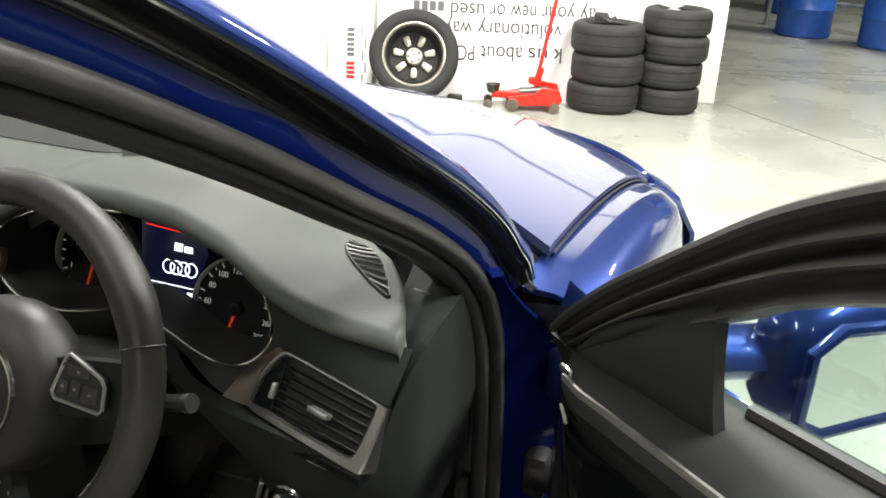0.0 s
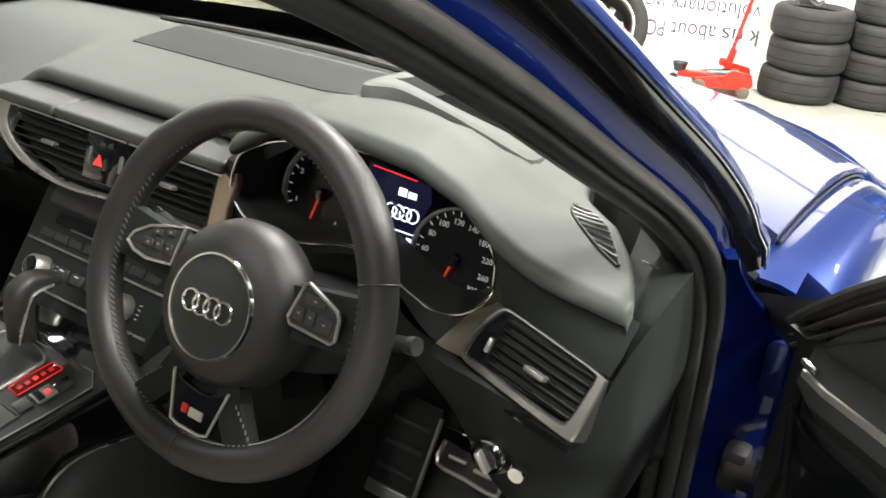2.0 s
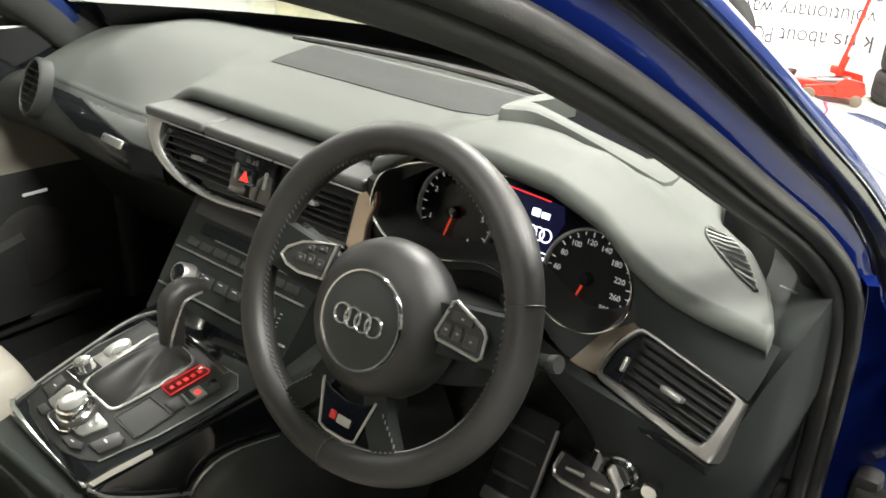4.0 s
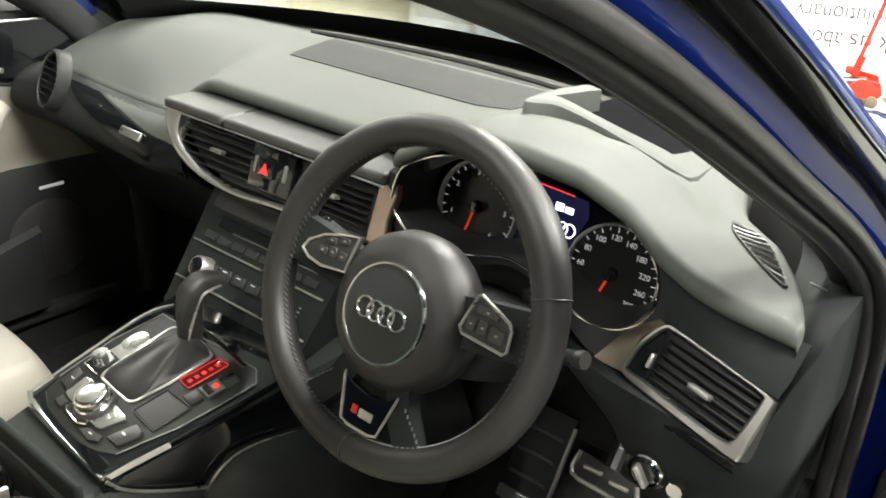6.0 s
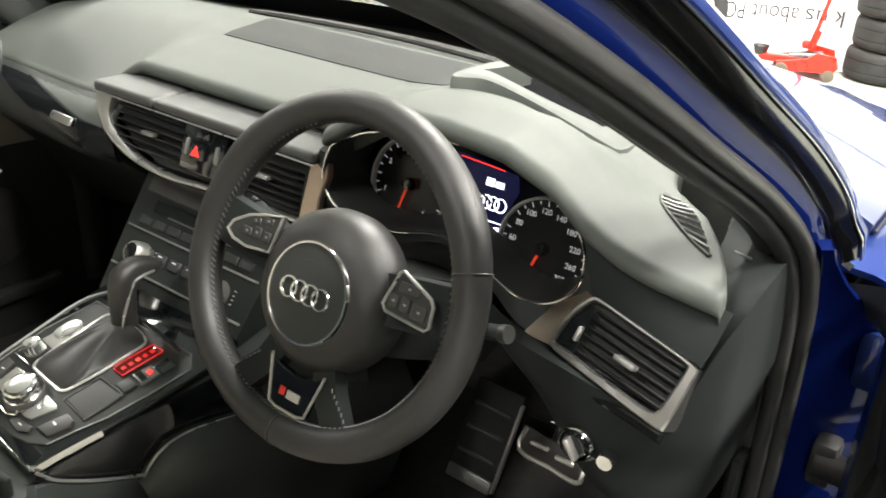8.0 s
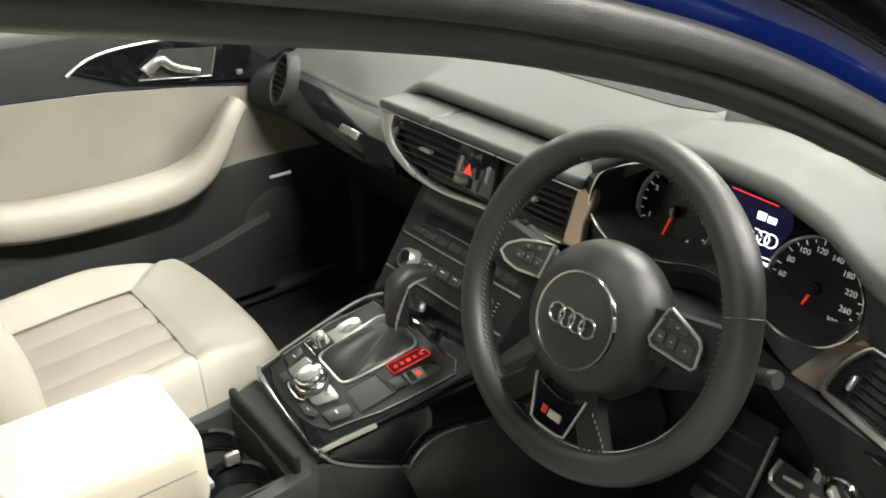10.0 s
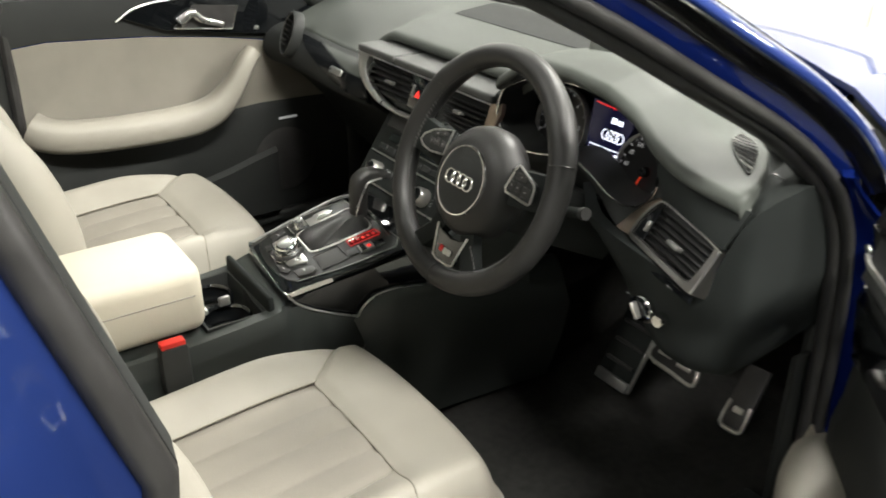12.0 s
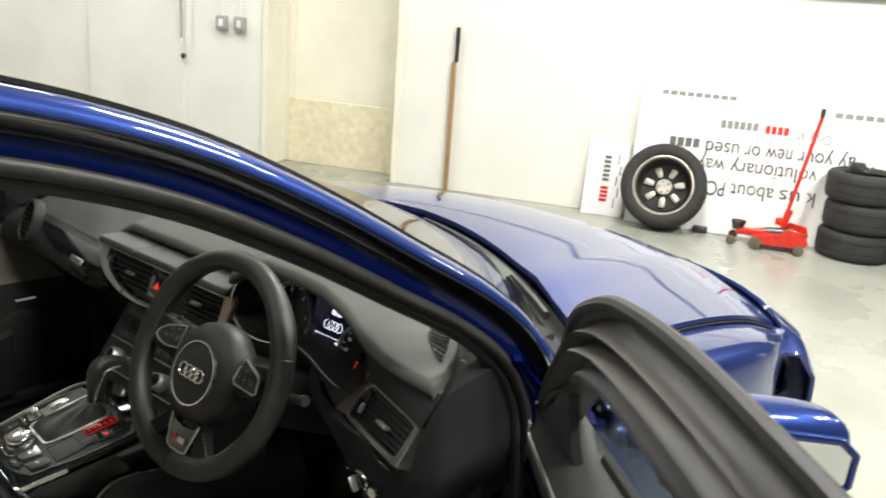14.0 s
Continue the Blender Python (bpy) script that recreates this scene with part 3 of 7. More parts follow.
for side in (1, -1):
    swept("door_seal", ring(0.011, -0.004, 0.0095), RUBBER, side, "black rubber door seal")
    swept("inner_seal", ring(0.001, -0.019, 0.0100), RUBBER, side)
    swept("pillar_trim", [(0.004, -0.026), (0.000, -0.035), (0.003, -0.046), (0.012, -0.053), (0.03, -0.056), (0.06, -0.048), (0.06, -0.03), (0.012, -0.014)], SOFT, side, "dark pillar trim")
    UPPER = EDGE_PATH[26:]
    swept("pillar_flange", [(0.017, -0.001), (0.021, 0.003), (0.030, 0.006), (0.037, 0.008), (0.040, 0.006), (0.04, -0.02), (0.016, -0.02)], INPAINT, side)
    swept("gap_strip", [(0.036, 0.004), (0.038, 0.012), (0.044, 0.019), (0.050, 0.026), (0.054, 0.029), (0.057, 0.024), (0.058, 0.0), (0.05, -0.02), (0.037, -0.02)], MOULDING, side, path=UPPER)
    swept("pillar", [(0.052, 0.020), (0.0535, 0.029), (0.057, 0.0325), (0.064, 0.032), (0.073, 0.026), (0.080, 0.014), (0.083, 0.0), (0.082, -0.02), (0.076, -0.03), (0.055, -0.03)], PAINT, side, "glossy dark blue windscreen pillar", path=UPPER)
    # Chrome tube added to draw the highlight along the pillar's edge.
    swept("pillar_highlight", ring(0.0525, 0.0305, 0.0016, 6), CHROME, side, "thin bright bead added for the edge highlight", path=UPPER)
    swept("screen_moulding", [(0.083, 0.004), (0.089, 0.001), (0.092, -0.012), (0.087, -0.026), (0.08, -0.02)], MOULDING, side, path=UPPER)


# hinge pillar below the belt: the painted face in front of the opening
def hinge_pillar(side):
    rows = []
    for z in (0.30, 0.40, 0.55, 0.70, 0.80, 0.86, 0.90, 0.93, 0.95):
        ye = np.interp(z, [e[1] for e in EDGE[:9]], [e[0] for e in EDGE[:9]])
        t = smooth01((z - 0.76) / 0.185)
        r = []
        for x, dy in ((0.744, 0.016), (0.752, 0.024), (0.770, 0.036), (0.795, 0.052), (0.818, 0.062), (0.835, 0.070), (0.842, 0.085)):
            r.append(P3(side * (x + (0.750 + 0.10 * (x - 0.744) - x) * t), ye + dy + (0.020 + 0.14 * dy - dy) * t, z))
        rows.append(r)
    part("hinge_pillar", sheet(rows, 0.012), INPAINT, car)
    for z in (0.52, 0.80):
        part("door_hinge", rbox((0.05, 0.06, 0.075), (side * 0.815, 0.42, z), 0.012, 2), PAINT, car, "blue painted door hinge")


hinge_pillar(1)
part("door_check", rbox((0.16, 0.02, 0.035), (0.86, 0.395, 0.655), 0.006, 2, ), DARKMETAL, car, "greasy dark door check strap")
part("check_bracket", rbox((0.03, 0.035, 0.06), (0.79, 0.405, 0.655), 0.008, 2), RUBBER, car)

# sill and floor
for side in (1, -1):
    part("sill", sheet([[P3(side * x, y, z) for x, z in ((0.735, 0.33), (0.738, 0.39), (0.750, 0.400), (0.79, 0.395), (0.83, 0.36), (0.85, 0.30), (0.85, 0.20), (0.80, 0.17))] for y in (0.42, 0.1, -0.3, -0.75)], 0.006), PAINT, car)
    part("sill_trim", rbox((0.05, 1.05, 0.03), (side * 0.71, -0.2, 0.395), 0.01, 3), SOFT, car)
part("floor_pan", sheet([[P3(x, y, z + (0.12 if abs(x) < 0.10 else 0)) for x in (-0.72, -0.4, -0.14, -0.09, 0.09, 0.14, 0.4, 0.72)] for y, z in ((0.95, 0.62), (0.72, 0.40), (0.55, 0.33), (0.2, 0.30), (-0.4, 0.30), (-1.2, 0.33))], 0.02), CARPET, car, "black carpet")
part("floor_mat", sheet([[P3(x, y, 0.317 + 0.006 * math.sin(y * 9)) for x in (0.17, 0.3, 0.45, 0.6, 0.66)] for y in (0.5, 0.3, 0.1, -0.1)], 0.008), CARPET, car)
part("bulkhead", sheet([[P3(x, y, z) for x in (-0.72, 0, 0.72)] for y, z in ((0.66, 0.80), (0.78, 0.7), (0.86, 0.45), (0.62, 0.34))], 0.02), CARPET, car)


# bonnet, wings, nose
def hood_rear(x):
    return 0.90 - 0.385 * (abs(x) / 0.75) ** 1.7


def hood_front(x):
    return 1.66 - 0.30 * (abs(x) / 0.78) ** 3


def hood_z(x, y):
    u = (y - hood_rear(x)) / (hood_front(x) - hood_rear(x))
    u = max(0.0, min(1.0, u))
    crease = 0.008 * math.exp(-((abs(x) - 0.50) / 0.05) ** 2)
    return 0.935 - 0.135 * u ** 1.7 - 0.04 * (abs(x) / 0.75) ** 2 - 0.022 * u ** 8 + crease * (1 - u * 0.6)


XS = [-0.755 + 1.51 * i / 36 for i in range(37)]
rows = []
for k in range(25):
    u = k / 24
    rows.append([P3(x, hood_rear(x) + (hood_front(x) - hood_rear(x)) * u, hood_z(x, hood_rear(x) + (hood_front(x) - hood_rear(x)) * u)) for x in XS])
part("bonnet", sheet(rows, -0.012), PAINT, car, "glossy dark blue bonnet reflecting the white workshop")

for side in (1, -1):
    rows = []
    for k in range(19):
        y = 0.45 + (1.42 - 0.45) * k / 18
        zt = hood_z(0.76, max(y, 0.53)) - 0.004 - 0.016 * smooth01((0.53 - y) / 0.12)
        bulge = 0.03 * math.exp(-((y - 0.98) / 0.35) ** 2)
        taper = 0.10 * smooth01((y - 1.05) / 0.45)
        k_ = bulge * 0.6 - taper
        prof = [(0.762, zt - 0.002), (0.80, zt - 0.004), (0.838 + k_ * 0.3, zt - 0.014), (0.864 + k_ * 0.5, zt - 0.030), (0.876 + k_ * 0.6, zt - 0.056), (0.884 + k_ * 0.8, zt - 0.12), (0.892 + k_, zt - 0.22), (0.90 + k_, zt - 0.32)]
        if abs(y - 1.0) < 0.36:
            low = 0.33 + math.sqrt(max(0, 0.37 ** 2 - (y - 1.0) ** 2))
            prof += [(0.905 + k_, max(low, 0.45))]
        else:
            prof += [(0.89 + k_, 0.30)]
        rows.append([P3(side * (x - 0.02), y, z) for x, z in prof])
    part("front_wing", sheet(rows, 0.008), PAINT, car, "glossy blue front wing")
    part("shut_line", tube([P3(side * 0.7575, y, hood_z(0.7575, y) - 0.003) for y in np.linspace(0.53, 1.40, 24)], 0.0022, 6), RUBBER, car)
    # headlamp
    rows = []
    for k in range(9):
        y = 1.30 + 0.26 * k / 8
        w = k / 8
        rows.append([P3(side * (0.80 - 0.22 * w ** 1.5), y, 0.715 - 0.03 * w), P3(side * (0.83 - 0.2 * w ** 1.5), y + 0.02, 0.68 - 0.03 * w), P3(side * (0.83 - 0.2 * w ** 1.5), y + 0.03, 0.62), P3(side * (0.79 - 0.2 * w ** 1.5), y + 0.02, 0.58)])
    part("headlamp", sheet(rows, -0.01), GLOSS, car, "dark clear headlamp")
# bumper nose
rows = []
for k in range(25):
    a = -1 + 2 * k / 24
    x = 0.86 * math.sin(a * 1.45) / math.sin(1.45)
    y0 = 1.33 + 0.40 * math.cos(a * 1.42) ** 0.8
    rows.append([P3(x * 0.93, y0 - 0.07, 0.78 - 0.09 * abs(a) ** 3), P3(x * 0.97, y0 - 0.02, 0.73 - 0.05 * abs(a) ** 3), P3(x, y0 + 0.02, 0.62), P3(x, y0 + 0.03, 0.45), P3(x, y0 + 0.01, 0.30), P3(x * 0.95, y0 - 0.06, 0.20)])
part("front_bumper", sheet(rows, -0.01), PAINT, car)
part("grille", prism([(-0.36, 0.44), (0.36, 0.44), (0.42, 0.6), (0.36, 0.745), (-0.36, 0.745), (-0.42, 0.6)], 0.02, frame_at((0, 1.748, 0), (-1, 0, 0), (0, 0, 1)), 0.004, 1), GLOSS, car)

# cowl, wipers, windscreen
rows = [[P3(x, hood_rear(x) + dy, 0.915 - 0.04 * (abs(x) / 0.75) ** 2 + dz) for x in XS] for dy, dz in ((0.01, 0.0), (-0.015, -0.012), (-0.04, -0.014), (-0.07, 0.0))]
part("cowl_panel", sheet(rows, -0.008), SOFT, car, "black plastic cowl below the windscreen")
for x0, x1 in ((-0.55, 0.02), (0.05, 0.60)):
    pts = [P3(x0 + (x1 - x0) * i / 10, hood_rear(x0 + (x1 - x0) * i / 10) - 0.03, 0.930 - 0.04 * (abs(x0 + (x1 - x0) * i / 10) / 0.75) ** 2) for i in range(11)]
    part("wiper", tube(pts, 0.009, 6), RUBBER, car)


def top_edge(s):
    """Outer top line of the pillar by 0..1 from its foot to the roof."""
    p = edge_sweep([(0.087, -0.010)], 1, EDGE_PATH[26:])
    f = s * (len(p) - 1)
    i = min(int(f), len(p) - 2)
    return p[i][0].lerp(p[i + 1][0], f - i)


rows = []
for k in range(13):
    e = top_edge(k / 12 * 0.72)
    c_y, c_z = hood_rear(0) - 0.05 + (-0.42 - hood_rear(0) + 0.05) * (k / 12), 0.935 + (1.385 - 0.935) * (k / 12) ** 0.88
    row = []
    for i in range(17):
        q = -1 + 2 * i / 16
        row.append(P3(e.x * q, c_y + (e.y - c_y) * abs(q) ** 2.0, c_z + (e.z - c_z) * abs(q) ** 2.2))
    rows.append(row)
screen = part("windscreen", sheet(rows, 0.005), GLASS, car, "clear windscreen")
screen.visible_shadow = False
HEAD = rows[-1]
border = []
for k in range(5):
    q = k / 4 * 1.6
    a, b = rows[int(q)], rows[int(q) + 1]
    border.append([p.lerp(r, q - int(q)) + Vector((0, -0.010, -0.008)) for p, r in zip(a, b)])
part("screen_border", grid(border), GLOSS, car, "black printed border along the foot of the windscreen")

# roof
rows = [HEAD]
for y in (-0.55, -0.7, -0.9, -1.2, -1.5, -1.75):
    fall = 0.10 * smooth01((-y - 1.1) / 0.9)
    z = 1.405 + 0.02 * smooth01((-y - 0.4) / 0.5) - fall
    rows.append([P3(0.63 * q, y - 0.0 * q, z - (0.045 + 0.02 * smooth01((-y - 0.4))) * abs(q) ** 3) for q in (-1 + 2 * i / 16 for i in range(17))])
part("roof", sheet(rows, 0.01), PAINT, car, "glossy dark blue roof")
rows2 = [[P3(p.x * 0.96, p.y, p.z - 0.035) for p in r] for r in rows]
part("headliner", sheet(rows2, 0.01), BEIGE_DARK, car, "pale cloth headliner")

# rear half of the body
for side in (1, -1):
    rows = []
    for k in range(23):
        y = -0.70 - 2.4 * k / 22
        tail = 0.10 * smooth01((-y - 2.3) / 0.8)
        prof = [(0.80 - tail, 0.95), (0.86 - tail, 0.92), (0.90 - tail, 0.80), (0.925 - tail, 0.65), (0.92 - tail, 0.50)]
        if abs(y + 1.92) < 0.36:
            prof.append((0.91 - tail, max(0.33 + math.sqrt(0.37 ** 2 - (y + 1.92) ** 2), 0.46)))
        else:
            prof.append((0.87 - tail, 0.22))
        rows.append([P3(side * x, y, z) for x, z in prof])
    part("rear_side", sheet(rows, 0.01), PAINT, car)
    rows = [[P3(side * (0.80 - 0.17 * u), y0 + (y1 - y0) * u, 0.95 + (1.36 - 0.95) * u) for u in (0, 0.25, 0.5, 0.75, 1)] for y0, y1 in ((-1.95, -1.55), (-2.35, -1.72))]
    part("rear_pillar", sheet(rows, 0.02), PAINT, car)
    rg = part("rear_side_window", sheet([[P3(side * (0.79 - 0.15 * u), y0 + (y1 - y0) * u, 0.955 + 0.36 * u) for u in (0, 0.5, 1)] for y0, y1 in ((-0.80, -0.90), (-1.4, -1.3), (-1.95, -1.55))], 0.004), DOORGLASS, car)
    rg.visible_shadow = False
part("boot_lid", sheet([[P3(0.74 * q, y, z - 0.03 * q * q) for q in (-1, -0.6, -0.2, 0.2, 0.6, 1)] for y, z in ((-2.3, 0.98), (-2.6, 0.97), (-2.95, 0.95), (-3.08, 0.90), (-3.12, 0.6), (-3.12, 0.3))], 0.01), PAINT, car)
rw = part("rear_window", sheet([[P3(0.62 * q * k, y, z - 0.02 * q * q) for q in (-1, -0.5, 0, 0.5, 1)] for y, z, k in ((-1.75, 1.33, 1.0), (-2.05, 1.17, 1.08), (-2.32, 0.99, 1.15))], 0.005), DOORGLASS, car)
rw.visible_shadow = False
part("parcel_shelf", rbox((1.4, 0.5, 0.02), (0, -1.95, 0.93), 0.005, 1), CARPET, car)
part("rear_bench", sheet([[P3(x, y, z) for x in (-0.66, -0.3, 0.3, 0.66)] for y, z in ((-1.05, 0.36), (-1.05, 0.58), (-1.5, 0.56), (-1.72, 0.98), (-1.80, 0.98))], 0.08), BEIGE, car, "beige leather rear bench")
part("rear_floor", rbox((1.5, 1.0, 0.02), (0, -1.6, 0.30), 0, 1), CARPET, car)

# road wheels
for sx in (1, -1):
    for y in (1.0, -1.92):
        m = frame_at((sx * 0.80, y, 0.332), (0, 1, 0), (0, 0, 1)) if sx > 0 else frame_at((sx * 0.80, y, 0.332), (0, -1, 0), (0, 0, 1))
        b = tyre_mesh()
        b.transform(m)
        w = part("wheel", b, TYRE, car)
        part("wheel_rim", lathe([(0.226, 0.08), (0.2, 0.06), (0.06, 0.03), (0, 0.04)], 32, m), ALU, w)


# rear door pillar behind the driver's seat: painted outside, dark cover inside
def b_pillar(side):
    rows, trim, rub = [], [], []
    for z in (0.32, 0.5, 0.7, 0.9, 1.0, 1.1, 1.2, 1.3, 1.345):
        x = side_x(z) + 0.03
        yb = -0.642 - 0.30 * (z - 1.07) * smooth01((z - 0.6) / 0.3) + 0.12 * smooth01((0.62 - z) / 0.3)
        rows.append([P3(side * (x - 0.02), yb + 0.03, z), P3(side * (x + 0.005), yb + 0.005, z), P3(side * (x + 0.03), yb - 0.01, z), P3(side * (x + 0.055), yb - 0.04, z), P3(side * (x + 0.065), yb - 0.09, z), P3(side * (x + 0.06), yb - 0.16, z)])
        trim.append([P3(side * (x - 0.03), yb + 0.045, z), P3(side * (x - 0.06), yb + 0.05, z), P3(side * (x - 0.085), yb + 0.03, z), P3(side * (x - 0.095), yb - 0.06, z), P3(side * (x - 0.095), yb - 0.16, z)])
        rub.append(P3(side * (x - 0.022), yb + 0.04, z))
    part("centre_pillar", sheet(rows, 0.012), PAINT, car, "glossy blue centre pillar")
    part("centre_pillar_trim", sheet(trim, 0.012), SOFT, car)
    part("rear_seal", tube(rub, 0.016, 10), RUBBER, car)


b_pillar(1)
b_pillar(-1)


# ---- inside the car: dashboard ----
def lerp_table(x, table):
    return float(np.interp(x, [a for a, b in table], [b for a, b in table]))


BASE_Z = [(0.14, 0.948), (0.20, 0.957), (0.25, 0.969), (0.30, 0.978), (0.38, 0.986), (0.50, 0.984), (0.60, 0.964), (0.78, 0.935)]
HOOD = [(0.17, 0.0), (0.20, 0.004), (0.25, 0.036), (0.30, 0.067), (0.337, 0.080), (0.408, 0.080), (0.481, 0.073), (0.538, 0.053), (0.577, 0.022), (0.612, 0.006), (0.648, -0.006), (0.681, -0.013), (0.704, -0.016), (0.73, -0.018)]


def eased(x, table):
    """Smooth curve through a short table, x falling."""
    for (x0, v0), (x1, v1) in zip(table, table[1:]):
        if x >= x1:
            return v0 + (v1 - v0) * max(0.0, min(1.0, (x0 - x) / (x0 - x1)))
    return table[-1][1]


def fascia_y(x):
    return sum(eased(x + d, [(-0.2, 0.200), (-0.30, 0.215), (-0.42, 0.238), (-0.52, 0.248), (-0.60, 0.243), (-0.70, 0.225)]) for d in (-0.03, -0.01, 0.01, 0.03)) / 4


def fascia_z(x):
    return sum(eased(x + d, [(-0.2, 0.920), (-0.30, 0.906), (-0.42, 0.894), (-0.52, 0.892), (-0.60, 0.898), (-0.70, 0.900)]) for d in (-0.03, -0.01, 0.01, 0.03)) / 4


def dash_z(x, y):
    z = lerp_table(y, BASE_Z)
    h = lerp_table(x, HOOD)
    k = smooth01((x - 0.36) / 0.12)
    fade = 1 - smooth01((y - 0.17 - 0.04 * k) / (0.27 - 0.13 * k))
    z += h * fade if h > 0 else h
    z -= 0.037 * smooth01((x - 0.48) / 0.12) * smooth01((y - 0.17) / 0.17)
    z -= 0.03 * smooth01((-x - 0.50) / 0.2)
    if x < -0.185:
        w = smooth01((-x - 0.185) / 0.09) * max(0.0, min(1.0, (fascia_y(x) + 0.22 - y) / 0.22)) ** 2
        z = z * (1 - w) + fascia_z(x) * w
    return z


def dash_lip(x):
    if x < -0.20:
        return 0.235 + (fascia_y(x) - 0.235) * smooth01((-x - 0.190) / 0.09)
    if x < 0.18:
        return 0.235
    return 0.235 - 0.075 * smooth01((x - 0.18) / 0.07) + 0.012 * smooth01((x - 0.6) / 0.1)


def dash_front(x):
    return 0.84 - 0.42 * (x / 0.7) ** 2


dash = part("dashboard", rbox((1.30, 0.35, 0.12), (0, 0.42, 0.84), 0.03, 2), LOWER, car, "black grained dashboard with brushed metal trim")
DX = [-0.685 + 1.385 * i / 140 for i in range(141)]


PAD_EDGE = [(0.10, 0.722), (0.132, 0.718), (0.145, 0.714), (0.175, 0.706), (0.21, 0.692), (0.244, 0.676), (0.278, 0.656), (0.305, 0.636), (0.335, 0.604), (0.35, 0.580), (0.40, 0.560)]


def pad_x(x, y):
    """Draws the driver's end of the pad in along its rounded outline."""
    return x if x < 0.5 else 0.5 + (x - 0.5) * (lerp_table(y, PAD_EDGE) - 0.506) / 0.2


def pad_point(x, y, dz=0.0):
    return P3(pad_x(x, y), y, dash_z(pad_x(x, y), y) + dz)


rows = []
for k in range(25):
    u = 1 - (1 - k / 24) ** 1.5
    rows.append([pad_point(x, dash_front(x) + (dash_lip(x) - dash_front(x)) * u) for x in DX])
for dy, dz in ((-0.005, -0.002), (-0.009, -0.007), (-0.011, -0.013), (-0.009, -0.019), (-0.003, -0.022), (0.012, -0.022), (0.04, -0.022), (0.045, -0.04)):
    rows.append([pad_point(x, dash_lip(x), dz) + P3(0, dy, 0) for x in DX])
rows = [r + [r[-1] + P3(a, 0.6 * a, -d) for a, d in ((0.0025, 0.0008), (0.0045, 0.003), (0.006, 0.007), (0.006, 0.07))] for r in rows]
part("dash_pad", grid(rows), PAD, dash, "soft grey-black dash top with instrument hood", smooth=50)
# speaker cover and defroster slots on top
rows = [[P3(x, y, dash_z(x, y) + 0.0012) for x in np.linspace(-0.185 - 0.35 * (y - 0.40), 0.25, 16)] for y in np.linspace(0.365, 0.51, 8)]
part("speaker_cover", sheet(rows, 0.0008), mat("speaker_mesh", (0.030, 0.032, 0.031), rough=0.75, var=0.1, scale=40, bump=0.15, grain=1600, spec=0.2), dash)
for k, y0 in enumerate((0.535, 0.555, 0.575)):
    pts = [P3(x, y0 + 0.03 - 0.10 * (x / 0.5) ** 2, dash_z(x, y0) + 0.004) for x in np.linspace(-0.30, 0.45, 16)]
    part("defroster_rib", tube(pts, 0.0045, 6), RUBBER, dash)
# instrument binnacle
BINN = [(0.222, 0.915), (0.235, 0.953), (0.264, 0.973), (0.31, 0.990), (0.40, 1.002), (0.48, 0.996), (0.538, 0.972), (0.564, 0.942), (0.569, 0.912), (0.562, 0.887), (0.54, 0.866), (0.51, 0.857), (0.478, 0.864), (0.44, 0.882), (0.395, 0.894), (0.34, 0.880), (0.295, 0.873), (0.255, 0.877), (0.231, 0.894)]
loop = [Vector(p) for p in spline([(x, 0.172, z) for x, z in BINN], 4, closed=True)]
mid = P3(0.39, 0, 0.925)


def scaled_loop(k, y, tilt=0.0):
    return [P3(mid.x + (p.x - mid.x) * k, y + tilt * (p.z - mid.z), mid.z + (p.z - mid.z) * k) for p in loop]


bm = grid([scaled_loop(1.0, 0.172), scaled_loop(0.97, 0.20), scaled_loop(0.95, 0.245, 0.25)], loop=True)
part("binnacle_shroud", bm, SOFT, dash)
bm = grid([scaled_loop(0.955, 0.262, 0.25), scaled_loop(0.4, 0.262, 0.25), scaled_loop(0.02, 0.262, 0.25)], loop=True)
part("instrument_panel", bm, DIAL, dash)
part("binnacle_edge", tube(loop, 0.0016, 6, closed=True, up=(0, 1, 0)), CHROME, dash, "thin bright edge of the instrument binnacle")
outer = [P3(mid.x + (p.x - mid.x) * 1.10, 0.176 + (0.012 if p.z > 0.95 else 0.0) - 0.028 * smooth01((0.9 - p.z) / 0.06) * smooth01((p.x - 0.42) / 0.12), max(0.815, mid.z + (p.z - mid.z) * (1.35 if p.z < mid.z else 1.02))) for p in loop]
bm = grid([[p + Vector((0, 0.001, 0)) for p in loop], outer], loop=True)
part("instrument_surround", bm, LOWER, dash)

# dials: local x right, y up, z to the driver
DIAL_UP = Vector((0, 0.24, 0.97))


